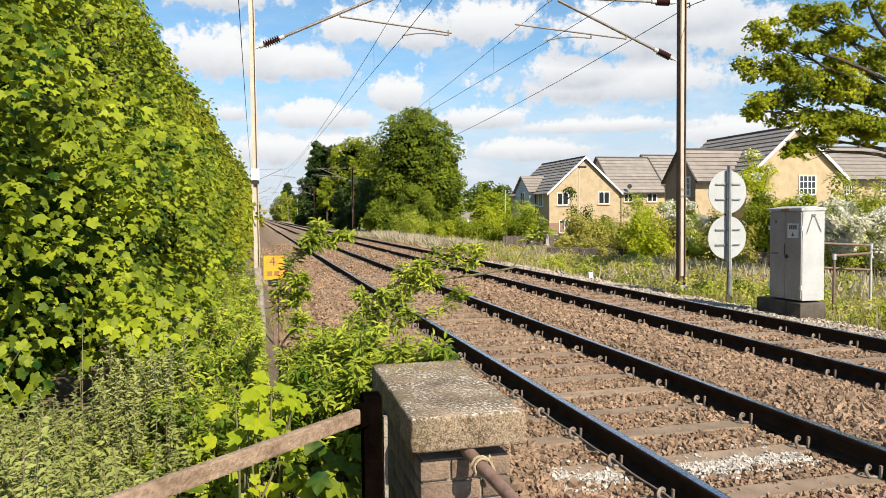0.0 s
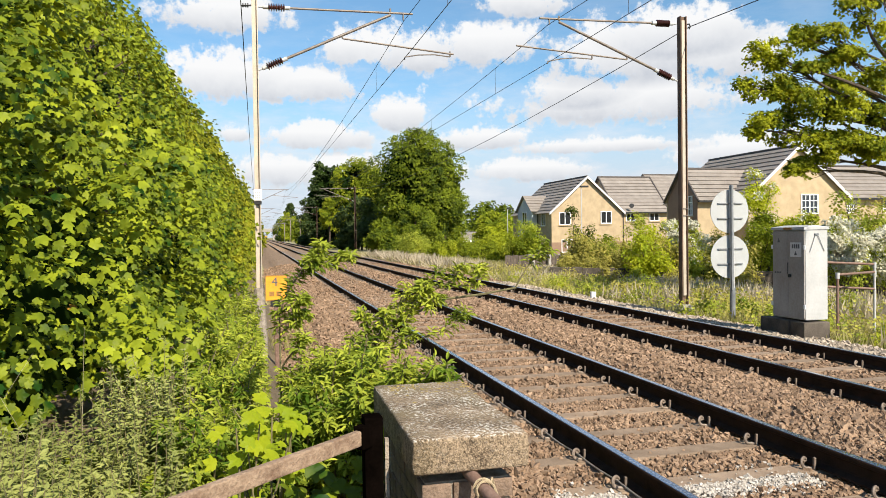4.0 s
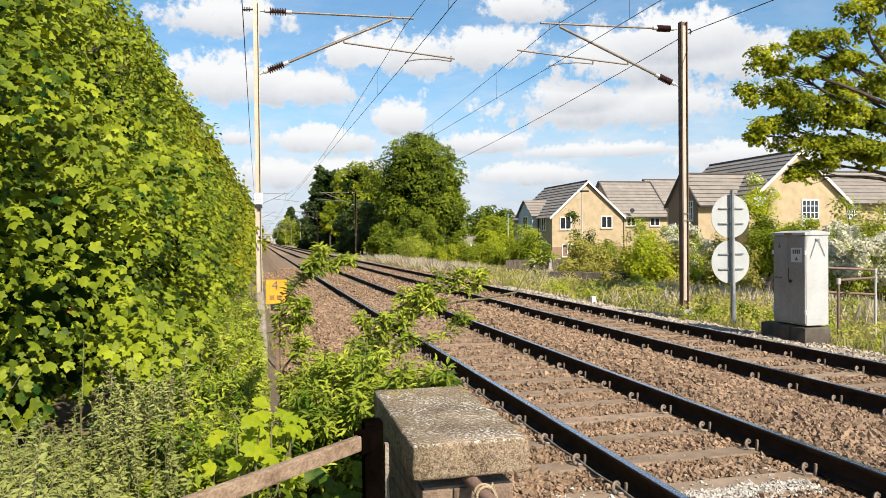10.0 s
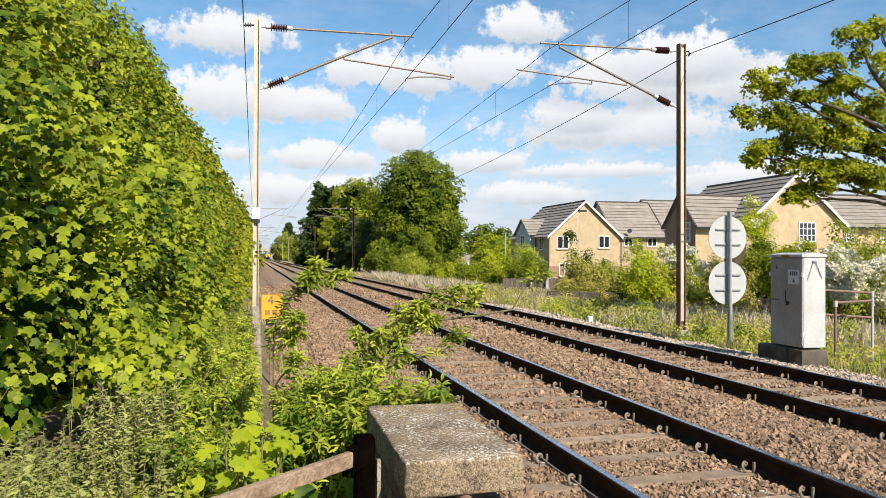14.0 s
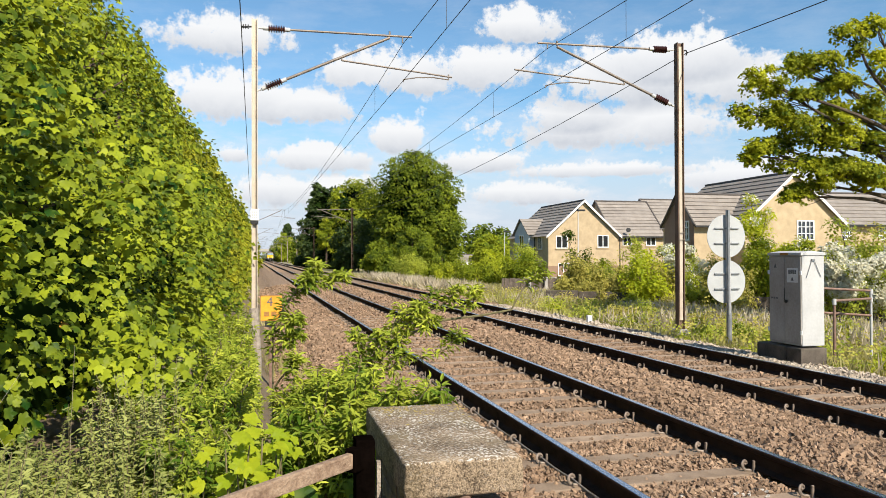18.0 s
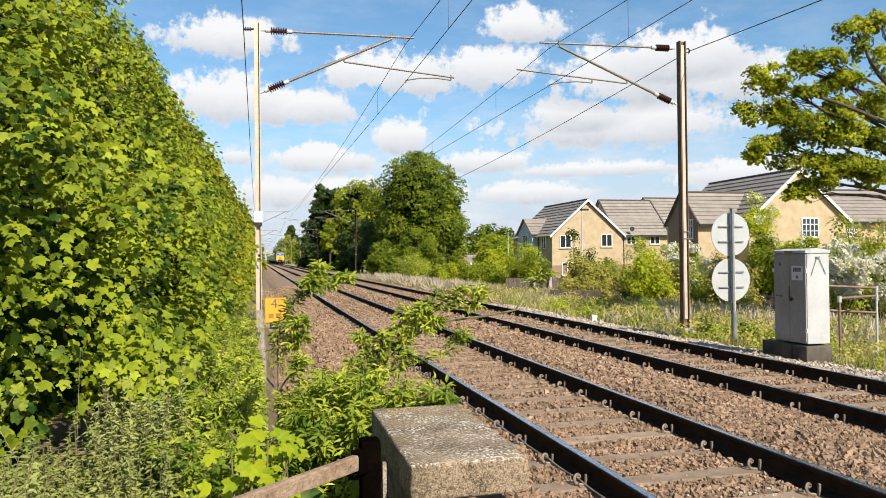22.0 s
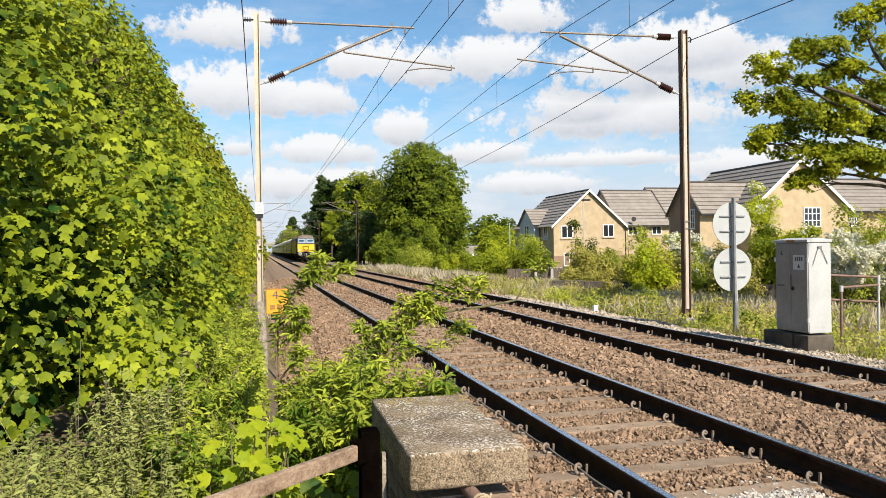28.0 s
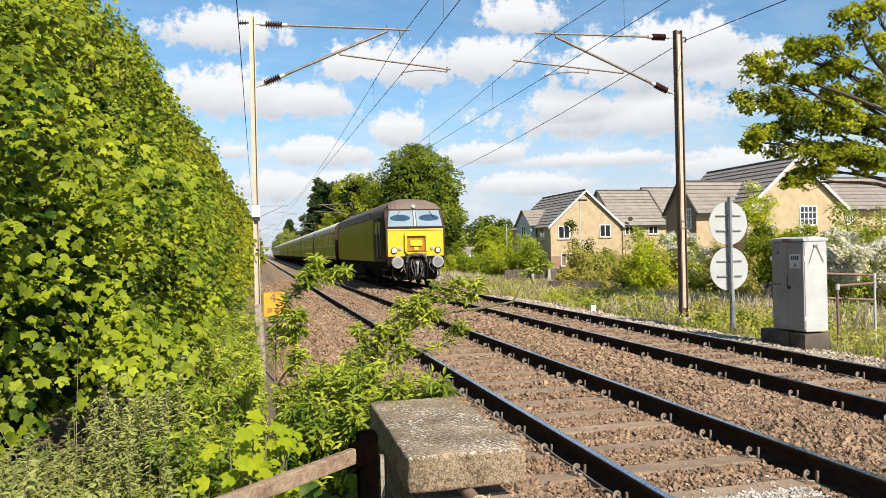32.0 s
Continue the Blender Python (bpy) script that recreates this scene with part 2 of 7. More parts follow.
def lamp_material(name, colour, strength):
    m = bpy.data.materials.new(name)
    m.use_nodes = True
    N = Nodes(m.node_tree)
    e = N.add("ShaderNodeEmission")
    e.inputs[0].default_value, e.inputs[1].default_value = (*colour, 1), strength
    out = N.add("ShaderNodeOutputMaterial")
    N.link(e.outputs[0], out.inputs[0])
    return m


M_GROUND = material("soil", (0.10, 0.075, 0.045), (0.20, 0.15, 0.09), 1.2, 0.95, bump=0.6, grain=25, per="world")
M_FIELD = material("rough_grass", (0.16, 0.155, 0.050), (0.36, 0.31, 0.16), 0.5, 0.95, bump=0.6, grain=9, per="world")
M_BED = material("ballast_bed", (0.155, 0.105, 0.070), (0.320, 0.228, 0.155), 9.0, 0.95, bump=1.0, grain=30, per="world")
M_STONE = material("ballast_stone", (0.165, 0.104, 0.064), (0.355, 0.242, 0.157), 5.0, 0.92, bump=0.2, grain=90, per="island", vary=0.30)
M_PALE_STONE = material("pale_stone", (0.29, 0.235, 0.175), (0.47, 0.395, 0.31), 5.0, 0.92, bump=0.2, grain=90, per="island", vary=0.30)
M_WHITE_STONE = material("painted_stone", (0.30, 0.26, 0.215), (0.60, 0.56, 0.505), 26.0, 0.9, bump=0.2, grain=90, per="island", vary=0.2)
M_SLEEPER = material("sleeper_concrete", (0.195, 0.138, 0.092), (0.325, 0.24, 0.168), 5.0, 0.92, bump=0.25, grain=70, per="object", vary=0.12)
M_RAIL = material("rail_rust", (0.018, 0.011, 0.008), (0.045, 0.026, 0.017), 7.0, 0.85, metal=0.0, bump=0.15, grain=80, spec=0.12)
M_RAILTOP = material("polished_rail", (0.42, 0.44, 0.48), (0.60, 0.62, 0.66), 3.0, 0.26, metal=1.0, bump=0.03, grain=60)
M_CLIP = material("clip_steel", (0.17, 0.13, 0.10), (0.34, 0.275, 0.22), 20.0, 0.65, metal=0.2, bump=0.05, per="object", vary=0.2)
M_CABLE = material("grey_cable", (0.22, 0.20, 0.18), (0.34, 0.31, 0.28), 20.0, 0.6, bump=0.0)
M_CAP = coping_material()
M_LICHEN = material("yellow_lichen", (0.26, 0.19, 0.06), (0.42, 0.32, 0.11), 30.0, 0.95, bump=0.5, grain=150)
M_BRICK = material("brown_brick", (0.105, 0.072, 0.050), (0.235, 0.165, 0.118), 12.0, 0.95, bump=0.4, grain=110, per="object", vary=0.22)
M_MORTAR = material("pale_mortar", (0.20, 0.16, 0.12), (0.38, 0.32, 0.25), 18.0, 0.95, bump=0.5, grain=120)
M_TIMBER = material("weathered_timber", (0.150, 0.088, 0.054), (0.40, 0.290, 0.195), 14.0, 0.85, bump=0.4, grain=70)
M_DARKPOST = material("tarred_post", (0.0018, 0.0013, 0.001), (0.005, 0.0032, 0.0025), 12.0, 0.95, bump=0.1, grain=80, spec=0.0)
M_GREYWOOD = material("grey_timber", (0.22, 0.18, 0.14), (0.42, 0.36, 0.29), 20.0, 0.9, bump=0.5, grain=80)
M_TUBE = material("rusty_tube", (0.16, 0.095, 0.070), (0.30, 0.20, 0.155), 16.0, 0.75, metal=0.3, bump=0.15, grain=100)
M_ROPE = material("rope", (0.36, 0.27, 0.16), (0.50, 0.40, 0.26), 60.0, 0.95, bump=0.5, grain=200)
M_MAST = material("galvanised_mast", (0.44, 0.37, 0.29), (0.60, 0.52, 0.42), 2.5, 0.62, metal=0.25, bump=0.05, grain=30)
# brown steel, with the flanges' shade also put into the colour
M_MAST_DARK = material("rusty_shaded_mast", (0.10, 0.062, 0.042), (0.24, 0.155, 0.105), 1.5, 0.75, metal=0.3, bump=0.1, grain=40)
M_ARM = material("grey_tube", (0.17, 0.14, 0.12), (0.29, 0.25, 0.215), 8.0, 0.6, metal=0.4, bump=0.05)
M_INSUL = material("brown_porcelain", (0.045, 0.016, 0.012), (0.08, 0.03, 0.022), 6.0, 0.25, bump=0.0)
M_WIRE = material("dark_wire", (0.03, 0.03, 0.032), (0.06, 0.06, 0.06), 30.0, 0.6, metal=0.5, bump=0.0)
M_WHITE = material("white_enamel", (0.68, 0.68, 0.67), (0.80, 0.80, 0.79), 5.0, 0.5, bump=0.03)
M_DISC = material("disc_back", (0.40, 0.41, 0.405), (0.47, 0.48, 0.475), 3.0, 0.55, bump=0.03)
M_POLE = material("grey_pole", (0.17, 0.18, 0.19), (0.28, 0.29, 0.30), 6.0, 0.55, metal=0.3, bump=0.03)
M_CABINET = material("pale_grey_paint", (0.41, 0.41, 0.40), (0.54, 0.54, 0.53), 2.2, 0.55, bump=0.04, grain=25, third=None)
# dirt, plus the darkness of the cabinet's shaded side put into the colour
M_DOOR = material("grubby_shaded_grey_paint", (0.27, 0.245, 0.215), (0.42, 0.40, 0.375), 1.6, 0.6, bump=0.04, grain=25)
M_RUSTSPOT = material("rust_stain", (0.28, 0.13, 0.04), (0.45, 0.25, 0.08), 20.0, 0.9, bump=0.1)
M_BLACK = material("black_paint", (0.012, 0.012, 0.013), (0.03, 0.03, 0.03), 9.0, 0.6, bump=0.05)
M_LABEL = material("label_plate", (0.60, 0.60, 0.58), (0.72, 0.72, 0.70), 9.0, 0.5, bump=0.0)
M_INK = material("grey_ink", (0.08, 0.08, 0.085), (0.14, 0.14, 0.14), 9.0, 0.6, bump=0.0)
M_PLINTH = material("dark_concrete", (0.050, 0.041, 0.033), (0.145, 0.120, 0.095), 4.0, 0.95, bump=0.5, grain=60)
M_ORANGE = material("orange_board", (0.72, 0.30, 0.02), (0.86, 0.40, 0.035), 8.0, 0.6, bump=0.05)
M_WALLBRICK = material("buff_brick", (0.400, 0.308, 0.190), (0.53, 0.410, 0.260), 2.5, 0.92, bump=0.2, grain=24)
M_WALLBROWN = material("brown_brick_and_shaded_wall", (0.24, 0.155, 0.105), (0.34, 0.225, 0.155), 0.8, 0.9, bump=0.2, grain=14)
M_RENDER_WALL = material("grey_cladding", (0.42, 0.46, 0.50), (0.52, 0.56, 0.60), 1.5, 0.8, bump=0.1)
M_TILE = material("grey_roof_tile", (0.22, 0.19, 0.165), (0.31, 0.275, 0.24), 1.6, 0.85, bump=0.3, grain=12, per="object", vary=0.1)
M_RIDGE = material("ridge_tile", (0.07, 0.06, 0.055), (0.12, 0.105, 0.095), 4.0, 0.85, bump=0.2)
M_UPVC = material("white_upvc", (0.74, 0.74, 0.73), (0.84, 0.84, 0.83), 5.0, 0.4, bump=0.0)
M_PANE = glass_material("dark_pane", (0.02, 0.024, 0.028))
M_BARK = material("bark", (0.045, 0.032, 0.022), (0.12, 0.09, 0.065), 9.0, 0.95, bump=0.8, grain=40)
M_TWIG = material("green_twig", (0.10, 0.09, 0.04), (0.20, 0.17, 0.08), 20.0, 0.85, bump=0.1)
M_STRAW = material("dry_stalk", (0.22, 0.18, 0.12), (0.38, 0.33, 0.24), 12.0, 0.9, bump=0.0, per="island", vary=0.25)
M_FENCE = material("dark_fence", (0.07, 0.055, 0.045), (0.15, 0.12, 0.095), 8.0, 0.9, bump=0.3, per="object", vary=0.2)
M_CONC = material("pale_concrete", (0.30, 0.28, 0.25), (0.45, 0.42, 0.38), 4.0, 0.95, bump=0.4, grain=50)

L_SYC = leaf_material("sycamore_leaf", (0.012, 0.048, 0.005), (0.320, 0.365, 0.020), (0.42, 0.43, 0.014), (0.40, 0.20, 0.03), 0.0006, 0.16, 0.12, clump=2.6)
L_BOUGH = leaf_material("sycamore_bough_leaf", (0.026, 0.062, 0.006), (0.46, 0.47, 0.020), (0.58, 0.57, 0.02), None, 0, 0.26, 0.08, clump=1.8)
L_SYC_FAR = leaf_material("hedge_leaf", (0.018, 0.044, 0.005), (0.315, 0.315, 0.020), (0.36, 0.35, 0.016), None, 0, 0.14, 0.06, clump=1.9)
L_YELLOW = leaf_material("bright_leaf", (0.26, 0.34, 0.014), (0.52, 0.53, 0.024), (0.66, 0.67, 0.03), None, 0, 0.42)
L_ELDER = leaf_material("elder_leaf", (0.060, 0.120, 0.010), (0.470, 0.505, 0.060), (0.46, 0.52, 0.04), None, 0, 0.24, 0.08, clump=4.5)
L_WEED = leaf_material("weed_leaf", (0.165, 0.195, 0.050), (0.385, 0.405, 0.125), (0.37, 0.39, 0.10), None, 0, 0.26, 0.05, clump=3.0)
# conifers' own dark green; also on trees whose shade is painted by colour
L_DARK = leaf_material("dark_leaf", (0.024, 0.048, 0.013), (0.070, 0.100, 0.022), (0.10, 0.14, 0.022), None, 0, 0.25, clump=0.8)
# near black: stands in for the shade deep inside crowns
L_INNER_SHADE = leaf_material("inner_shade_tone", (0.006, 0.014, 0.003), (0.020, 0.038, 0.006), (0.02, 0.03, 0.005), None, 0, 0.05, 0.0, clump=1.0)
L_TREE = leaf_material("tree_leaf", (0.014, 0.036, 0.005), (0.215, 0.262, 0.016), (0.28, 0.33, 0.016), None, 0, 0.16, 0.08, clump=0.8)
L_GOLD = leaf_material("golden_leaf", (0.070, 0.115, 0.008), (0.365, 0.395, 0.022), (0.44, 0.47, 0.024), None, 0, 0.24, 0.08, clump=1.2)
L_OLIVE = leaf_material("olive_leaf", (0.165, 0.160, 0.032), (0.520, 0.465, 0.110), (0.54, 0.49, 0.09), None, 0, 0.34, 0.08, clump=1.8)
L_SHRUB = leaf_material("shrub_leaf", (0.105, 0.160, 0.020), (0.495, 0.525, 0.070), (0.58, 0.60, 0.06), None, 0, 0.38, 0.08, clump=1.8)
L_GRASS = leaf_material("grass_blade", (0.200, 0.195, 0.055), (0.610, 0.540, 0.250), (0.56, 0.50, 0.20), None, 0, 0.36, 0.06, clump=0.9)
L_DRY = leaf_material("dry_grass_blade", (0.34, 0.285, 0.185), (0.68, 0.59, 0.44), (0.58, 0.50, 0.34), None, 0, 0.34, 0.05, clump=0.8)
L_BLOSSOM = leaf_material("white_blossom", (0.66, 0.64, 0.50), (0.86, 0.84, 0.70), (0.8, 0.78, 0.64), None, 0, 0.42)

# ---------------------------------------------------------------- mesh tools


class Mesh:
    """Gathers boxes, tubes and sheets into one mesh."""

    def __init__(self):
        self.v, self.f = [], []

    def add(self, verts, faces):
        k = len(self.v)
        self.v += [tuple(p) for p in verts]
        self.f += [tuple(k + i for i in f) for f in faces]
        return self

    def box(self, x0, x1, y0, y1, z0, z1, m=None):
        p = [Vector((x, y, z)) for x in (x0, x1) for y in (y0, y1) for z in (z0, z1)]
        if m:
            p = [m @ q for q in p]
        return self.add(p, [(0, 1, 3, 2), (4, 6, 7, 5), (0, 4, 5, 1), (2, 3, 7, 6), (0, 2, 6, 4), (1, 5, 7, 3)])

    def chamfer(self, x0, x1, y0, y1, z0, z1, c, m=None):
        """A box with bevelled edges."""
        bm = bmesh.new()
        bmesh.ops.create_cube(bm, size=1)
        for v in bm.verts:
            v.co = Vector((x0 + (v.co.x + 0.5) * (x1 - x0), y0 + (v.co.y + 0.5) * (y1 - y0), z0 + (v.co.z + 0.5) * (z1 - z0)))
        bmesh.ops.bevel(bm, geom=bm.edges[:], offset=c, segments=2, profile=0.6, affect="EDGES")
        bm.verts.index_update()
        self.add([m @ v.co if m else v.co for v in bm.verts], [[v.index for v in f.verts] for f in bm.faces])
        bm.free()
        return self

    def tube(self, pts, r, n=8, caps=True):
        """A tube along points; r is one radius or one for each point."""
        pts = [Vector(p) for p in pts]
        rad = r if isinstance(r, (list, tuple)) else [r] * len(pts)
        rings, faces = [], []
        side = None
        for i, p in enumerate(pts):
            d = (pts[min(i + 1, len(pts) - 1)] - pts[max(i - 1, 0)]).normalized()
            if side is None:
                side = d.orthogonal().normalized()
            side = (side - d * side.dot(d)).normalized()
            up = d.cross(side)
            for k in range(n):
                a = 2 * math.pi * k / n
                rings.append(p + (side * math.cos(a) + up * math.sin(a)) * rad[i])
        for i in range(len(pts) - 1):
            for k in range(n):
                a, b = i * n + k, i * n + (k + 1) % n
                faces.append((a, b, b + n, a + n))
        if caps:
            faces.append(tuple(range(n - 1, -1, -1)))
            faces.append(tuple(range((len(pts) - 1) * n, len(pts) * n)))
        return self.add(rings, faces)

    def prism(self, outline, y0, y1, axis="y"):
        """An outline in (x, z) drawn along y, or in (y, z) drawn along x."""
        n = len(outline)
        at = (lambda a, b, t: (a, t, b)) if axis == "y" else (lambda a, b, t: (t, a, b))
        v = [at(a, b, y0) for a, b in outline] + [at(a, b, y1) for a, b in outline]
        f = [(i, (i + 1) % n, n + (i + 1) % n, n + i) for i in range(n)]
        return self.add(v, f + [tuple(range(n - 1, -1, -1)), tuple(range(n, 2 * n))])

    def disc(self, centre, normal, r, depth, n=32):
        c, d = Vector(centre), Vector(normal).normalized()
        return self.tube([c, c + d * depth], r, n)

    def data(self, name, smooth=False):
        me = bpy.data.meshes.new(name)
        me.from_pydata(self.v, [], self.f)
        bm = bmesh.new()
        bm.from_mesh(me)
        bmesh.ops.recalc_face_normals(bm, faces=bm.faces)
        bm.to_mesh(me)
        bm.free()
        if smooth:
            me.polygons.foreach_set("use_smooth", [True] * len(me.polygons))
            me.set_sharp_from_angle(angle=radians(40))
        return me


def bulk(name, V, F, smooth=False):
    """A mesh from arrays of vertices and triangles."""
    me = bpy.data.meshes.new(name)
    me.vertices.add(len(V))
    me.vertices.foreach_set("co", np.ascontiguousarray(V, dtype=np.float32).ravel())
    me.loops.add(len(F) * 3)
    me.loops.foreach_set("vertex_index", np.ascontiguousarray(F, dtype=np.int32).ravel())
    me.polygons.add(len(F))
    me.polygons.foreach_set("loop_start", np.arange(0, 3 * len(F), 3, dtype=np.int32))
    me.polygons.foreach_set("use_smooth", np.full(len(F), smooth, dtype=bool))
    me.update(calc_edges=True)
    return me


def thing(name, label, category, at=(0, 0, 0), group="", kind=""):
    ob = new(name)
    ob.location = at
    ob.empty_display_size = 0.2
    return tagged(ob, label, category, group, kind)


def part(name, geo, mat, parent=None, label="", smooth=False):
    """ONE mesh object under a thing or a part."""
    me = geo.data(name, smooth) if isinstance(geo, Mesh) else geo
    if mat is not None and not me.materials:
        me.materials.append(mat)
    ob = new(name, me)
    if parent is not None:
        ob.parent = parent
    return tagged(ob, label)


def solo(name, geo, mat, label, category, group="", kind="", smooth=False):
    return tagged(part(name, geo, mat, None, label, smooth), label, category, group, kind)


rng = np.random.default_rng(7)


def unit(v):
    return v / np.maximum(np.linalg.norm(v, axis=-1, keepdims=True), 1e-9)


def scatter(template, tris, centres, normals, heads, sizes):
    """Copies of a small shape: its z turned to normals, its y to heads."""
    z = unit(normals)
    x = unit(np.cross(heads, z))
    y = np.cross(z, x)
    R = np.stack([x, y, z], axis=2) * np.asarray(sizes)[:, None, None]
    V = np.einsum("nij,kj->nki", R, template) + centres[:, None, :]
    F = tris[None] + (np.arange(len(centres)) * len(template))[:, None, None]
    return V.reshape(-1, 3), F.reshape(-1, 3)


def fan(outline, lift):
    """A leaf blade: outline points round a middle point, with folds."""
    pts = np.array([(0, 0.42, 0.0)] + [(a, b, lift(a, b)) for a, b in outline])
    n = len(outline)
    return pts, np.array([(0, 1 + i, 1 + (i + 1) % n) for i in range(n)])


MAPLE = fan([(0, 0.05), (0.24, 0.02), (0.45, 0.16), (0.38, 0.31), (0.60, 0.56), (0.46, 0.70), (0.29, 0.66), (0.16, 0.88), (0.0, 1.04), (-0.16, 0.88), (-0.29, 0.66), (-0.46, 0.70), (-0.60, 0.56), (-0.38, 0.31), (-0.45, 0.16), (-0.24, 0.02)],
            lambda a, b: 0.14 - 0.75 * a * a - 0.45 * (b - 0.4) ** 2)
ELDER = (np.array([(0, 0, 0), (0.15, 0.30, 0.05), (0.14, 0.62, 0.04), (0, 1, -0.16), (-0.14, 0.62, 0.04), (-0.15, 0.30, 0.05), (0, 0.45, -0.05)]),
         np.array([(0, 1, 6), (1, 2, 6), (2, 3, 6), (3, 4, 6), (4, 5, 6), (5, 0, 6)]))
TUFT = (np.array([(0, 0, 0), (0.42, 0.35, 0.1), (0.12, 1, -0.05), (-0.40, 0.55, 0.08), (0.05, 0.5, -0.06)]),
        np.array([(0, 1, 4), (1, 2, 4), (2, 3, 4), (3, 0, 4)]))
DART = (np.array([(0, 0, 0), (0.20, 0.42, 0.06), (0, 1, -0.06), (-0.20, 0.42, 0.06)]), np.array([(0, 1, 2), (0, 2, 3)]))
FLAKE = (np.array([(0, 0, 0), (0.42, 0.40, 0.10), (0.08, 1, -0.05), (-0.40, 0.55, 0.08)]), np.array([(0, 1, 2), (0, 2, 3)]))
GRASS = (np.array([(-0.008, 0, 0), (0.008, 0, 0), (0.006, 0.55, 0.07), (0.0, 1.0, 0.26)]), np.array([(0, 1, 2), (0, 2, 3)]))


def leaves(shape, centres, out, size, spread=0.7, droop=0.3):
    """Blades about centres, facing out with some scatter, tips hanging."""
    n = len(centres)
    normals = out * 0.8 + rng.normal(0, spread, (n, 3)) + np.array((0.10, -0.30, 0.50))
    heads = rng.normal(0, 0.7, (n, 3)) + out * 0.5 + np.array((0, 0, -droop))
    return scatter(*shape, centres, normals, heads, size * rng.uniform(0.65, 1.25, n))


def pads(shape, centres, out, size, per, reach):
    """Leaves laid in tiers: each twig carries a drooping pad that faces up and out."""
    n = len(centres) * per
    up = unit(out * 0.55 + np.array((0.08, -0.36, 0.74)) + rng.normal(0, 0.30, centres.shape))
    fore = unit(out - up * (out * up).sum(1, keepdims=True))
    c, up, fore = (np.repeat(a, per, 0) for a in (centres, up, fore))
    across = np.cross(up, fore)
    wide = np.repeat(reach * rng.uniform(0.6, 1.35, len(centres)), per)[:, None]
    r, a = np.sqrt(rng.random(n))[:, None], rng.uniform(0, 2 * math.pi, n)[:, None]
    way = fore * np.cos(a) + across * np.sin(a)
    p = c + wide * (way * r * (1 + 0.25 * np.abs(np.sin(a))) - up * (0.42 * r * r)) + up * rng.normal(0, 0.13, (n, 1)) * wide
    heads = way + fore * 0.5 + rng.normal(0, 0.35, (n, 3)) + np.array((0, 0, -0.30))
    return scatter(*shape, p, up + way * 0.45 * r + rng.normal(0, 0.34, (n, 3)), heads, size * rng.uniform(0.55, 1.25, n))


def merge(*pairs):
    V, F, k = [], [], 0
    for v, f in pairs:
        V.append(v), F.append(f + k)
        k += len(v)
    return np.concatenate(V), np.concatenate(F)


def lumps(p, k):
    """Smooth pseudo-random field for the outlines of crowns."""
    return (np.sin(p[:, 0] * 1.7 * k + 0.6) * np.cos(p[:, 1] * 1.3 * k - 1.1) + np.sin(p[:, 2] * 2.1 * k + p[:, 0] * 0.8 * k) * 0.8 + np.cos(p[:, 1] * 2.9 * k + p[:, 2] * 1.4 * k) * 0.6) / 2.4


def crown(clumps, count, size, shape=TUFT, shell=0.35, spread=0.7):
    """Leaves in clumps: (x, y, z, rx, ry, rz) each, thick near the surface."""
    c = np.array(clumps, dtype=float)
    w = c[:, 3] * c[:, 4] + c[:, 4] * c[:, 5]
    pick = rng.choice(len(c), count, p=w / w.sum())
    d = unit(rng.normal(0, 1, (count, 3)))
    r = 1 - shell * rng.random(count) ** 1.5
    r = r * (1 + 0.16 * lumps(d * 2.4 + c[pick, :3], 1.0)) + rng.normal(0, 0.03, count)
    centres = c[pick, :3] + d * c[pick, 3:] * r[:, None]
    return leaves(shape, centres, d, size, spread)

# ---------------------------------------------------------------- ground and ballast


def ground_height(x, y):
    """Left bank, flat formation, cess and lower land to the right."""
    z = np.interp(x, [-400, -30, -6, -1.5, -0.1, 0.35, 1.3, 8.3, 9.3, 12, 16, 22, 60], [-0.6, -0.6, -0.20, -0.12, -0.15, -0.56, -0.60, -0.60, -0.58, -0.60, -0.8, -1.25, -1.3])
    near = np.clip((6.5 - y) / 3.0, 0, 1) * np.clip((0.9 - x) / 0.5, 0, 1)
    return z * (1 - near) + (-0.02) * near


BED = [(-0.25, -0.66), (0.45, -0.50), (1.30, -0.25), (1.80, -0.195), (4.25, -0.195), (4.58, -0.150), (4.93, -0.125), (5.28, -0.150), (5.62, -0.195), (8.20, -0.195), (8.95, -0.25), (9.60, -0.57)]


def bed_height(x):
    return np.interp(x, [p[0] for p in BED], [p[1] for p in BED])


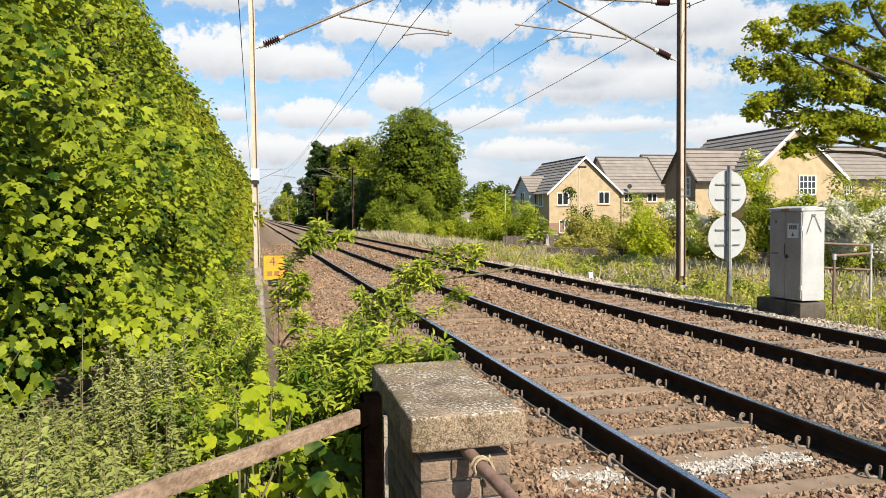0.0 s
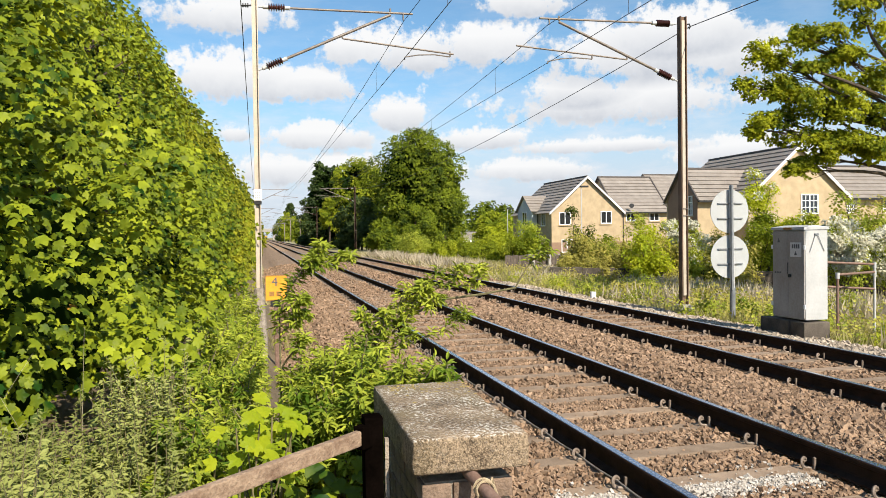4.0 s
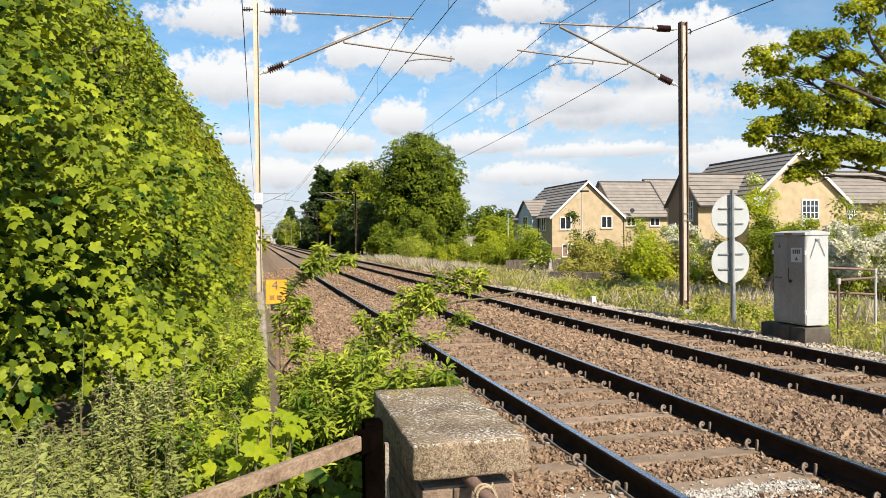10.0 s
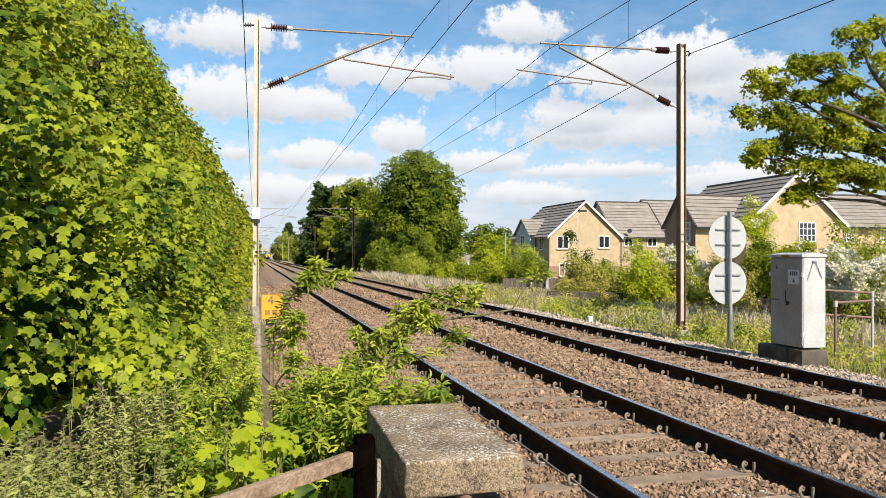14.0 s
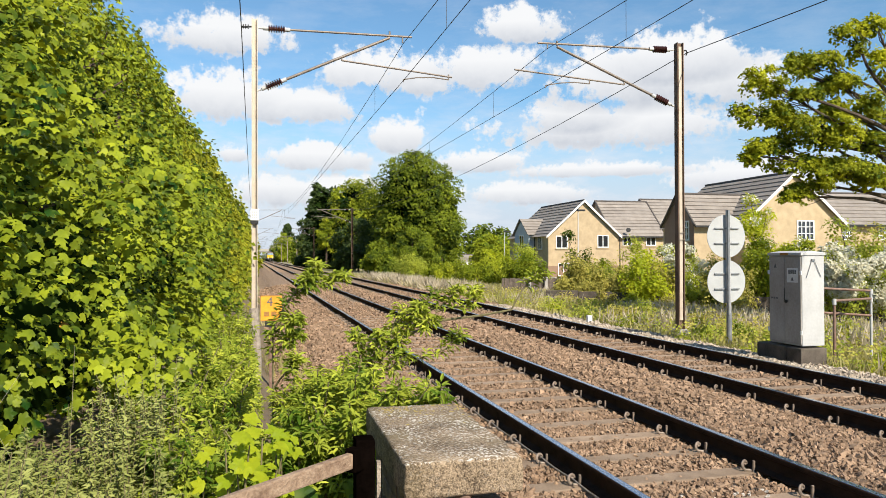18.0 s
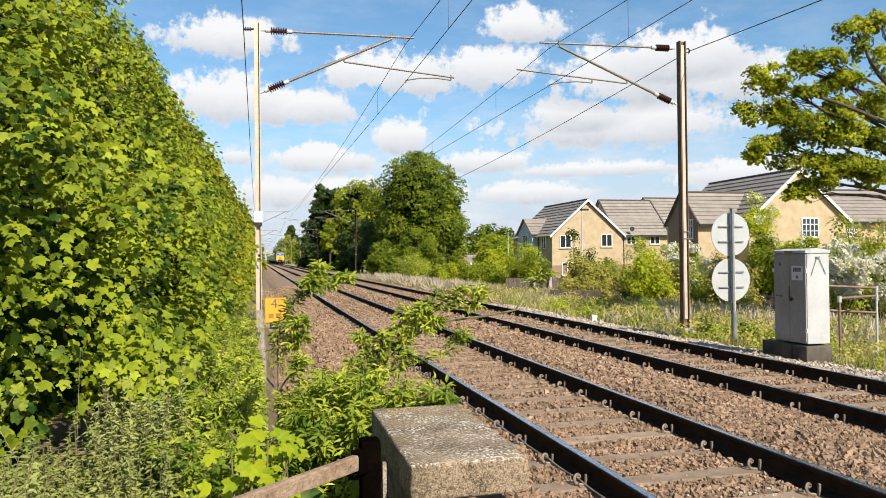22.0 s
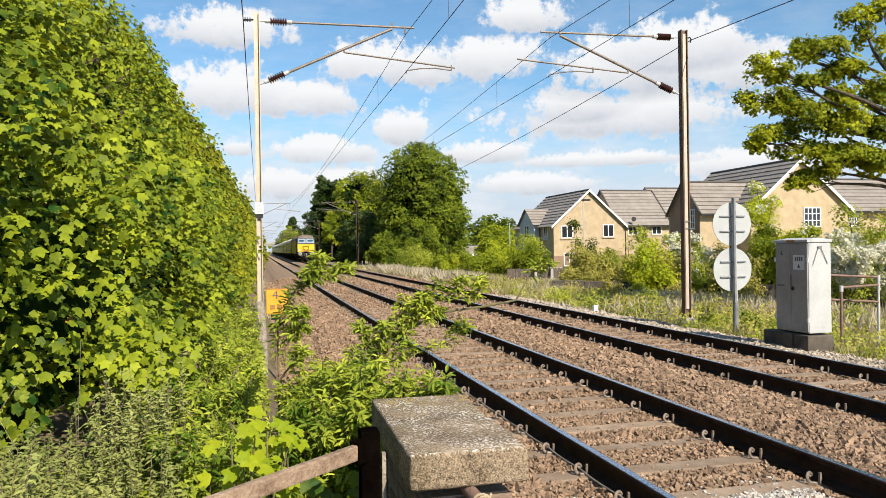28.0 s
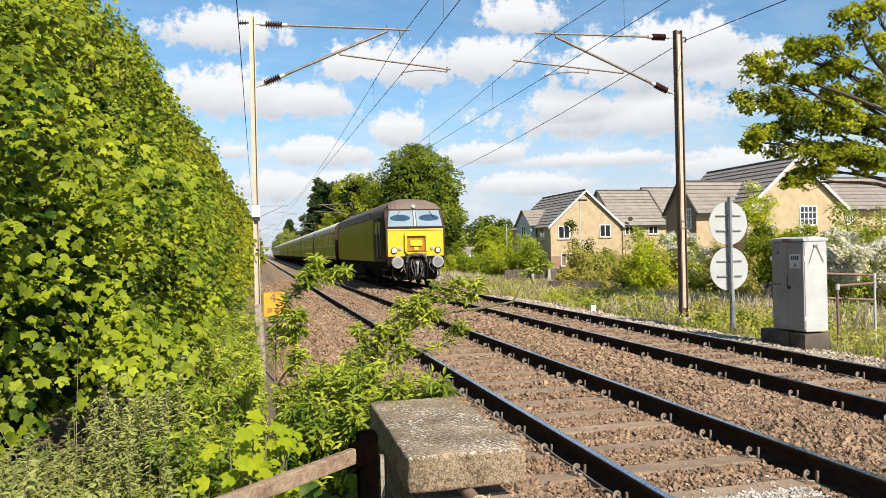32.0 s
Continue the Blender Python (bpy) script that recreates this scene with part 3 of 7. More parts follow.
def build_ground():
    xs = np.concatenate([[-3000, -600, -120, -40, -15, -8, -5], np.arange(-4, 1.6, 0.4), np.linspace(2, 8, 7), np.arange(8.4, 16, 0.6), [18, 20, 22, 26, 34, 60, 150, 700, 3000]])
    ys = np.concatenate([[-3000, -400, -60, -20, -6, -2], np.arange(0, 24, 0.6), np.arange(24, 60, 3), [65, 75, 90, 120, 170, 240, 400, 800, 1600, 3000]])
    X, Y = np.meshgrid(xs, ys)
    Z = ground_height(X, Y)
    bumpy = (np.abs(X) < 60) & (np.abs(Y) < 120)
    Z = Z + np.where(bumpy, 0.05 * np.sin(X * 1.9 + Y * 0.7) * np.cos(Y * 1.3 - X * 0.4), 0)
    V = np.stack([X, Y, Z], -1).reshape(-1, 3)
    n, m = X.shape
    i = (np.arange(n - 1)[:, None] * m + np.arange(m - 1)[None]).ravel()
    F = np.concatenate([np.stack([i, i + 1, i + m + 1], 1), np.stack([i, i + m + 1, i + m], 1)])
    me = bulk("ground", V, F)
    me.materials.append(M_GROUND), me.materials.append(M_FIELD)
    mid = V[F].mean(1)
    me.polygons.foreach_set("material_index", ((mid[:, 0] > 9.0) | (mid[:, 1] > 40) | (mid[:, 0] < -12)).astype(np.int32))
    solo("ground", me, None, "bare brown soil and rough grass beside the line", "ground", kind="structure")

    me = Mesh()
    ys = [-60, 0, 4, 8, 14, 22, 34, 60, 120, 300, 900]
    for k in range(len(ys) - 1):
        for (xa, za), (xb, zb) in zip(BED, BED[1:]):
            me.add([(xa, ys[k], za), (xb, ys[k], zb), (xb, ys[k + 1], zb), (xa, ys[k + 1], za)], [(0, 1, 2, 3)])
    solo("ballast_bed", me, M_BED, "brown ballast bed of a two-track railway", "ballast", kind="structure")


NEAR_X, FAR_X = (2.470, 3.975), (5.884, 7.389)  # rail centres of the two tracks
PITCH = 0.65
PHASE = {"near": 13.06 % PITCH, "far": 20.13 % PITCH}
CUBE = np.array([(x, y, z) for x in (-1, 1) for y in (-1, 1) for z in (-1, 1)], float) * 0.5
CUBE_T = np.array([(0, 1, 3), (0, 3, 2), (4, 6, 7), (4, 7, 5), (0, 4, 5), (0, 5, 1), (2, 3, 7), (2, 7, 6), (0, 2, 6), (0, 6, 4), (1, 5, 7), (1, 7, 3)])


def stones(x, y, size, lift=0.0):
    """Broken stones: skewed blocks, each turned its own way."""
    n = len(x)
    V, F = [], []
    z = bed_height(x) + lift
    kinds = rng.integers(0, 7, n)
    for k in range(7):
        sel = np.where(kinds == k)[0]
        shape = CUBE * (1.15, 0.80, 0.55) + rng.normal(0, 0.12, (8, 3))
        shape[:4] *= rng.uniform(0.55, 0.95)
        c = np.stack([x[sel], y[sel], z[sel] + size[sel] * rng.uniform(-0.1, 0.35, len(sel))], 1)
        V.append(scatter(shape, CUBE_T, c, rng.normal(0, 0.6, (len(sel), 3)) + (0, 0, 0.7), rng.normal(0, 1, (len(sel), 3)), size[sel]))
    return merge(*V)


def clear_of_track(x, y, keep):
    """Leaves the rails and most of the sleeper tops free of stones."""
    ok = np.ones(len(x), bool)
    for name, rails in (("near", NEAR_X), ("far", FAR_X)):
        for r in rails:
            ok &= np.abs(x - r) > 0.105
        mid = sum(rails) / 2
        off = np.abs((y - PHASE[name] + PITCH / 2) % PITCH - PITCH / 2)
        ok &= ~((np.abs(x - mid) < 1.24) & ((x < 4.12) | (x > 5.74)) & (off < 0.115) & (rng.random(len(x)) > keep))
    return ok


def build_ballast():
    bands = [(1.6, 7.5, 1500, 0.030), (7.5, 14, 700, 0.038), (14, 26, 230, 0.049)]
    brown, pale, white = [], [], []
    for y0, y1, density, size in bands:
        n = int((y1 - y0) * 9.0 * density)
        x, y = rng.uniform(0.2, 9.2, n), rng.uniform(y0, y1, n)
        ok = clear_of_track(x, y, 0.05) & ~((x < 0.95) & (y < 3.6))
        x, y = x[ok], y[ok]
        s = size * rng.lognormal(0, 0.26, len(x))
        fill = ((np.abs(x - sum(NEAR_X) / 2) < 1.24) | (np.abs(x - sum(FAR_X) / 2) < 1.24)) & ((x < 4.12) | (x > 5.74))
        s = np.where(fill, s * 0.86, s * 1.12)
        side = x + rng.normal(0, 0.14, len(x)) > 7.75
        patch = (np.abs(y - 4.47 + 0.02 * np.sin(x * 9)) < 0.17 + 0.06 * np.sin(x * 5.0)) & (x > 1.9) & (x < 3.80) & (rng.random(len(x)) < 0.92)
        patch &= ~((x > 2.28) & (x < 2.62))
        for sel, store, lift in ((~side & ~patch, brown, 0.016), (side & ~patch, pale, 0.012), (patch, white, 0.020)):
            if sel.any():
                store.append(stones(x[sel], y[sel], s[sel] * (0.62 if store is white else 1.0), np.where(fill[sel], 0.012, lift)))
    # thinner scatter beyond, beside and between the tracks
    n = 8200
    x, y = rng.uniform(0.15, 8.9, n), rng.uniform(26, 48, n)
    ok = np.min([np.abs(x - r) for r in NEAR_X + FAR_X], axis=0) > 0.16
    brown.append(stones(x[ok], y[ok], 0.064 * rng.lognormal(0, 0.3, int(ok.sum())), 0.01))
    n = 3600
    x, y = rng.uniform(1.85, 3.72, n), 4.47 + rng.normal(0, 0.10, n)
    ok = clear_of_track(x, y, 0.05) & (np.abs(x - NEAR_X[0]) > 0.16)
    white.append(stones(x[ok], y[ok], 0.019 * rng.lognormal(0, 0.25, int(ok.sum())), 0.024))
    for name, store, mat, label in (("ballast_stones", brown, M_STONE, "rust-brown broken ballast stones between the rails"), ("shoulder_stones", pale, M_PALE_STONE, "pale grey gravel along the ballast shoulder"),
                                    ("painted_stones", white, M_WHITE_STONE, "ballast stones splashed with white paint")):
        solo(name, bulk(name, *merge(*store)), mat, label, "ballast", kind="stuff")


RAIL_OUT = [(-0.070, -0.159), (0.070, -0.159), (0.070, -0.148), (0.016, -0.130), (0.010, -0.115), (0.010, -0.050), (0.034, -0.036), (0.036, -0.010), (0.030, -0.002), (-0.030, -0.002), (-0.036, -0.010), (-0.034, -0.036), (-0.010, -0.050), (-0.010, -0.115), (-0.016, -0.130), (-0.070, -0.148)]


def clip_mesh():
    """A bent spring clip."""
    pts = [(0.052, -0.030, 0.006), (0.030, -0.034, 0.004)]
    for k in range(11):
        a = radians(-70 - 27 * k)
        pts.append((0.030 * math.cos(a), -0.030 + 0.005 * k, 0.040 + 0.034 * math.sin(a)))
    pts += [(0.016, 0.020, 0.048), (-0.004, 0.010, 0.044)]
    me = Mesh()
    me.tube(pts, 0.0120, 6)
    return me.data("clip", True)


def build_tracks():
    sleeper = Mesh()
    sleeper.prism([(-0.13, -0.36), (0.13, -0.36), (0.105, -0.178), (0.092, -0.168), (-0.092, -0.168), (-0.105, -0.178)], -1.25, 1.25, "x")
    sleeper_me = sleeper.data("sleeper")
    sleeper_me.materials.append(M_SLEEPER)
    clip_me = clip_mesh()
    clip_me.materials.append(M_CLIP)
    shoulder = Mesh()
    shoulder.chamfer(-0.009, 0.009, -0.010, 0.010, -0.01, 0.082, 0.005)
    shoulder_me = shoulder.data("shoulder")
    shoulder_me.materials.append(M_CLIP)
    for name, rails in (("near", NEAR_X), ("far", FAR_X)):
        mid = sum(rails) / 2
        track = thing("railway_track", "steel rails clipped to concrete sleepers in brown ballast", "railway track", group="railway tracks", kind="structure")
        for r in rails:
            rail = Mesh()
            rail.prism([(r + a, b) for a, b in RAIL_OUT], -60, 900)
            body = part("rail", rail, M_RAIL, track, "dark rusty rail with a polished head")
            band = Mesh()
            band.prism([(r - 0.029, -0.0025), (r + 0.029, -0.0025), (r + 0.024, 0.0), (r - 0.024, 0.0)], -60, 900)
            part("running_band", band, M_RAILTOP, body, "polished steel running surface")
        rest = Mesh()
        k0 = int(-3 / PITCH)
        for k in range(k0, 460):
            y = PHASE[name] + k * PITCH
            if y < 92:
                s = part("sleeper", sleeper_me, None, track)
                s.location = (mid, y, float(rng.normal(0, 0.004)) - (0.035 if y > 22 else 0.0))
                s.rotation_euler = (0, 0, float(rng.normal(0, 0.006)))
                if 1.5 < y < 22:
                    for r in rails:
                        for side in (-1, 1):
                            c = part("clip", clip_me, None, s)
                            c.location, c.rotation_euler = (r - mid + side * 0.128, 0, -0.166), (0, 0, 0 if side < 0 else math.pi)
                            b = part("shoulder", shoulder_me, None, s)
                            b.location = (r - mid + side * 0.085, -0.052, -0.160)
            else:
                rest.box(mid - 1.25, mid + 1.25, y - 0.10, y + 0.10, -0.3, -0.188)
        far = part("far_sleepers", rest, M_SLEEPER, track)
        tagged(far, kind="stuff")
        far_clips = Mesh()
        for k in range(int(22 / PITCH), int(75 / PITCH)):
            y = PHASE[name] + k * PITCH
            for r in rails:
                for side in (-1, 1):
                    far_clips.box(r + side * 0.115 - 0.03, r + side * 0.115 + 0.03, y - 0.05, y + 0.05, -0.21, -0.125)
        tagged(part("far_clips", far_clips, M_CLIP, track), kind="stuff")
    cable = Mesh()
    pts = [(NEAR_X[0] - 0.125, y, -0.118 - 0.014 * abs(math.sin(math.pi * (y - PHASE["near"]) / PITCH))) for y in np.arange(1.2, 16, 0.13)]
    cable.tube(pts, 0.006, 5)
    solo("track_cable", cable, M_CABLE, "thin grey cable clipped along the rail foot", "cable")


# ---------------------------------------------------------------- overhead line


def ribbed(a, b, r0, r1, n):
    """An insulator: discs on a rod from a to b."""
    a, b = Vector(a), Vector(b)
    pts, rad = [], []
    for i in range(n):
        for t, r in ((0.05, r0), (0.30, r1), (0.55, r1 * 0.9), (0.80, r0)):
            pts.append(a.lerp(b, (i + t) / n)), rad.append(r)
    me = Mesh()
    me.tube(pts, rad, 12)
    return me


def h_section(w, d, t):
    return [(-w / 2, -d / 2), (-w / 2 + t, -d / 2), (-w / 2 + t, -t / 2), (w / 2 - t, -t / 2), (w / 2 - t, -d / 2), (w / 2, -d / 2), (w / 2, d / 2), (w / 2 - t, d / 2), (w / 2 - t, t / 2), (-w / 2 + t, t / 2), (-w / 2 + t, d / 2), (-w / 2, d / 2)]


def post_mesh(w, d, t, top, bottom):
    o = h_section(w, d, t)
    n = len(o)
    v = [(a, b, z) for z in (bottom, top) for a, b in o]
    f = [(i, (i + 1) % n, n + (i + 1) % n, n + i) for i in range(n)]
    f += [(0, 1, 10, 11), (4, 5, 6, 7), (1, 2, 9, 10), (3, 4, 7, 8), (2, 3, 8, 9)]
    f += [tuple(n + i for i in q) for q in ((0, 1, 10, 11), (4, 5, 6, 7), (1, 2, 9, 10), (3, 4, 7, 8), (2, 3, 8, 9))]
    return Mesh().add(v, f)


def mast(x, y, right, web=None):
    """A mast with its cantilever; the arms are given from the mast's foot."""
    label = "rusty brown steel mast with a hinged cantilever over the track" if right else "pale weathered steel mast with a hinged cantilever over the track"
    m = thing("overhead_line_mast", label, "mast", (x, y, 0), "overhead line masts")
    top = 6.80 if right else 6.62
    w = 0.170 if right else 0.122
    part("post", post_mesh(w, 0.16 if right else 0.15, 0.018, top, -0.75), M_MAST_DARK if right else M_MAST, m)
    if right:
        # added plate over the web; the default pale colour is its sunlit tone
        cover = Mesh()
        cover.box(-0.046, 0.034, -0.066, -0.011, 0.0, top - 0.1)
        part("web_plate", cover, web or M_MAST, m, "flat web of the mast")
        a0, a1, a2, a3 = (-0.15, 6.62), (-3.70, 6.56), (-0.14, 5.24), (-3.22, 6.50)
        mid, reg0, reg1, st0, st1, mess = (-1.48, 5.78), (-1.48, 5.70), (-4.28, 5.90), (-2.39, 5.67), (-3.51, 5.57), (-3.46, 6.43)
    else:
        a0, a1, a2, a3 = (0.08, 6.44), (3.41, 6.48), (0.06, 5.10), (2.91, 6.43)
        mid, reg0, reg1, st0, st1, mess = (1.84, 5.92), (1.85, 5.86), (4.34, 5.63), (4.26, 5.57), (3.22, 5.52), (3.20, 6.33)
    P = lambda q, f=0.0: Vector((q[0], f, q[1]))
    for name, s, e in (("top_tube", a0, a1), ("stay_tube", a2, a3)):
        s, e = P(s), P(e)
        u = (e - s).normalized()
        k = 0.62
        t = Mesh()
        t.tube([s + u * k, e], 0.024 if name == "top_tube" else 0.032, 10)
        arm = part(name, t, M_ARM, m)
        part("insulator", ribbed(s + u * 0.20, s + u * 0.56, 0.035, 0.085, 7), M_INSUL, arm, "dark brown ribbed insulator", True)
        f = Mesh()
        f.tube([s, s + u * 0.09, s + u * 0.10, s + u * 0.21], [0.020, 0.020, 0.042, 0.042], 10)
        part("end_fitting", f, M_CABINET, arm, "pale cast end fitting")
        f = Mesh()
        f.tube([s + u * 0.55, s + u * 0.66], 0.046, 10)
        part("end_fitting", f, M_CABINET, arm, "pale cast end fitting")
    t = Mesh()
    t.tube([P(reg0), P(reg1)], 0.020, 8)
    part("registration_tube", t, M_ARM, m)
    t = Mesh()
    s, e = P(st0), P(st1)
    t.tube([s, s.lerp(e, 0.35) + Vector((0, 0, 0.05)), s.lerp(e, 0.7) + Vector((0, 0, 0.045)), e], 0.013, 6)
    part("steady_arm", t, M_ARM, m)
    for p, q, r in ((P(mid), P(reg0), 0.02), (P(st0), P(st0) + Vector((0, 0, 0.12)), 0.016), (P(st1), P(st1) + Vector((0, 0, -0.06)), 0.012), (P(mess), P(mess) + Vector((0, 0, 0.13)), 0.018), (P(a3) + Vector((0, 0, 0.03)), P(a3) + Vector((0, 0, 0.14)), 0.022)):
        t = Mesh()
        t.tube([p, q], r, 6)
        part("clamp", t, M_ARM, m)
    t = Mesh()
    if right:
        t.tube([(0.12, 0, 6.62), (0.20, 0, 6.64), (0.23, 0, 6.58), (0.20, 0, 6.52)], 0.018, 6)
    else:
        t.tube([(-0.06, 0, 6.46), (-0.27, 0, 6.44)], 0.018, 6)
        for i in range(3):
            t.tube([(-0.12 - 0.05 * i, 0, 6.455), (-0.145 - 0.05 * i, 0, 6.455)], 0.045, 10)
    part("wire_bracket", t, M_WIRE, m)
    if not right:
        p = Mesh()
        p.chamfer(-0.085, 0.085, -0.105, -0.085, 2.34, 2.58, 0.006)
        plate = part("number_plate", p, M_WHITE, m, "white mast plate")
        for z in (2.51, 2.45, 2.40):
            b = Mesh()
            for i in range(3):
                b.box(-0.055 + 0.04 * i, -0.030 + 0.04 * i, -0.109, -0.1055, z - 0.018, z + 0.018)
            part("marking", b, M_DISC, plate)
        band = Mesh()
        band.box(-0.078, 0.078, -0.088, -0.079, 2.26, 2.325)
        part("band", band, M_BLACK, m)
    else:
        for z in (1.95, 2.12):
            s = Mesh()
            s.box(-0.092, 0.095, -0.092, -0.082, z, z + 0.018)
            part("strap", s, M_ARM, m)
        f = Mesh()
        f.chamfer(-0.17, 0.17, -0.15, 0.15, -0.8, -0.22, 0.02)
        part("footing", f, M_CONC, m)
    return m


MAST_Y = [16.3, 79, 131, 183, 235, 287, 339, 391]


def build_overhead():
    left, right = mast(0.03, 16.3, False), mast(10.15, 16.3, True)
    dark = mast(10.15, 79, True, M_DARKPOST)
    for y in MAST_Y[1:]:
        copy_thing(left, pose(0.03 - 0.15, y, 0))
        if y == 131:
            copy_thing(dark, pose(10.15, y, 0))
        elif y > 131:
            copy_thing(right, pose(10.15, y, 0))
    spans = [-46.0] + MAST_Y
    for side, sx, zc, zm in (("near", 3.25, 5.50, 6.33), ("far", 6.66, 5.55, 6.42)):
        wires = thing("overhead_wire", "dark catenary and contact wires hung over the track", "overhead wire", group="overhead wires")
        con, mes = Mesh(), Mesh()
        pc, pm = [], []
        for i, (ya, yb) in enumerate(zip(spans, spans[1:])):
            xa, xb = (sx + (0.0 if y == 16.3 else (-0.3 if k % 2 else 0.3)) * -1 for k, y in ((i, ya), (i + 1, yb)))
            n = 16
            for k in range(n + (i == len(spans) - 2)):
                t = k / n
                x, y = xa + (xb - xa) * t, ya + (yb - ya) * t
                sag = 0.68 * 4 * t * (1 - t)
                pc.append((x, y, zc - 0.06 * t * (1 - t)))
                pm.append((x, y, zm - sag))
                if yb < 240 and k % 2 and k:
                    d = Mesh()
                    d.tube([(x, y, zc - 0.06 * t * (1 - t)), (x, y, zm - sag)], 0.0045, 4)
                    part("dropper", d, M_WIRE, wires)
        con.tube(pc, 0.007, 5), mes.tube(pm, 0.007, 5)
        part("contact_wire", con, M_WIRE, wires)
        part("catenary_wire", mes, M_WIRE, wires)
    for name, x, z, s in (("feeder_wire", -0.24, 6.42, 0.5), ("return_wire", 10.38, 6.58, 0.9)):
        w, p = Mesh(), []
        for ya, yb in zip(spans, spans[1:]):
            for k in range(16):
                t = k / 16
                p.append((x, ya + (yb - ya) * t, z - s * 4 * t * (1 - t)))
        w.tube(p, 0.0105, 5)
        solo(name, w, M_WIRE, "dark bare conductor slung from mast to mast", "wire")


# ---------------------------------------------------------------- near parapet, rail and post


def build_parapet():
    pillar = thing("brick_pier", "brown brick pier with a weathered concrete coping", "pier", (0, 0, 0))
    x0, x1, y0, y1, ztop = 0.530, 0.857, 2.475, 3.34, 0.757
    skew = lambda y: 0.014 * (y - 2.43)
    core = Mesh()
    core.box(x0 + 0.012, x1 - 0.012, y0 + 0.012, y1 - 0.012, -0.5, ztop - 0.042)
    core.box(x0 + 0.07, x1 - 0.07, y0 + 0.09, y1 - 0.09, ztop - 0.045, ztop + 0.004)
    core.v = [(x + skew(y), y, z) for x, y, z in core.v]
    part("mortar_core", core, M_MORTAR, pillar, "pale sandy mortar")
    cx0, cx1, cy0, cy1 = 0.488, 0.899, 2.420, 3.37
    bm = bmesh.new()
    bmesh.ops.create_cube(bm, size=1)
    for v in bm.verts:
        v.co = Vector((cx0 + (v.co.x + 0.5) * (cx1 - cx0), cy0 + (v.co.y + 0.5) * (cy1 - cy0), 0.760 + (v.co.z + 0.5) * 0.122))
    bmesh.ops.bevel(bm, geom=bm.edges[:], offset=0.010, segments=2, profile=0.5, affect="EDGES")
    bmesh.ops.subdivide_edges(bm, edges=[e for e in bm.edges if e.calc_length() > 0.08], cuts=14, use_grid_fill=True)
    for v in bm.verts:
        n = noise.noise(v.co * 22) * 0.004 + noise.noise(v.co * 70) * 0.0025
        v.co += Vector((n + skew(v.co.y), -n, n))
    me = bpy.data.meshes.new("coping")
    bm.to_mesh(me)
    bm.free()
    me.polygons.foreach_set("use_smooth", [True] * len(me.polygons))
    me.set_sharp_from_angle(angle=radians(50))
    coping = part("coping", me, M_CAP, pillar, "rough concrete coping with white lichen")
    # crusts of yellow lichen on the far end of the coping
    for i in range(110):
        l = Mesh()
        c = Vector((rng.uniform(cx0 + 0.05, cx1 + 0.02), cy1 - 0.03 - min(0.5, abs(rng.normal(0, 0.13))), 0.8825))
        r = rng.uniform(0.003, 0.011)
        k = 7
        ring = [c + Vector((math.cos(6.283 * j / k), math.sin(6.283 * j / k), 0)) * r * rng.uniform(0.6, 1.2) for j in range(k)]
        l.add(ring + [c + Vector((0, 0, 0.003))], [(j, (j + 1) % k, k) for j in range(k)])
        part("lichen", l, M_LICHEN, coping)
    brick_meshes = {}

    def brick(sx, sy):
        if (sx, sy) not in brick_meshes:
            b = Mesh()
            b.chamfer(-sx / 2, sx / 2, -sy / 2, sy / 2, -0.0325, 0.0325, 0.005)
            me_ = b.data("brick")
            me_.materials.append(M_BRICK)
            brick_meshes[(sx, sy)] = me_
        return brick_meshes[(sx, sy)]

    course = 0
    z = ztop - 0.082
    while z > -0.4:
        z += float(rng.normal(0, 0.0015))
        flip = course % 2
        # face to the camera: a stretcher and a header, turned about each course
        runs = [(0.215, 0.102), (0.102, 0.102)] if flip else [(0.102, 0.102), (0.215, 0.102)]
        for yy in (y0 + 0.051, y1 - 0.051):
            x = x0
            for sx, sy in runs:
                b = part("brick", brick(sx, sy), None, pillar)
                b.location = (x + sx / 2 + skew(yy), yy + float(rng.normal(0, 0.002)), z)
                x += sx + 0.010
        for xx in (x0 + 0.051, x1 - 0.051):
            y = y0 + 0.112
            seq = [0.102, 0.215, 0.215, 0.1] if flip else [0.215, 0.215, 0.102, 0.1]
            for sy in seq:
                if y + sy < y1 - 0.105:
                    b = part("brick", brick(0.102, sy), None, pillar)
                    b.location, b.rotation_euler = (xx + skew(y + sy / 2) + float(rng.normal(0, 0.002)), y + sy / 2, z), (0, 0, -0.014)
                y += sy + 0.010
        z -= 0.075
        course += 1

    rail = thing("handrail", "weathered reddish-brown timber handrail on a dark post", "handrail")
    post = Mesh()
    post.chamfer(0.348, 0.414, 2.56, 2.64, -0.3, 0.934, 0.006)
    part("post", post, M_DARKPOST, rail, "dark tarred post")
    a, b = Vector((0.36, 2.575, 0.872)), Vector((-1.25, 1.073, 0.872))
    bar = Mesh()
    u = (b - a).normalized()
    bm = pose(a.x, a.y, a.z, 0, 0, math.degrees(math.atan2(u.y, u.x)))
    bar.chamfer(0.0, (b - a).length, -0.014, 0.014, -0.026, 0.026, 0.006, bm)
    part("top_rail", bar, M_TIMBER, rail, "sun-bleached reddish timber rail")
    sleeve = Mesh()
    sleeve.chamfer(-0.06, 0.05, -0.022, 0.022, -0.040, 0.040, 0.006, bm)
    part("bracket", sleeve, M_DARKPOST, rail, "dark steel bracket")
    stake = Mesh()
    stake.chamfer(-0.0075, 0.0075, -0.012, 0.012, -0.4, 0.845, 0.003, pose(0.434, 2.62, 0, 0, 0, 0))
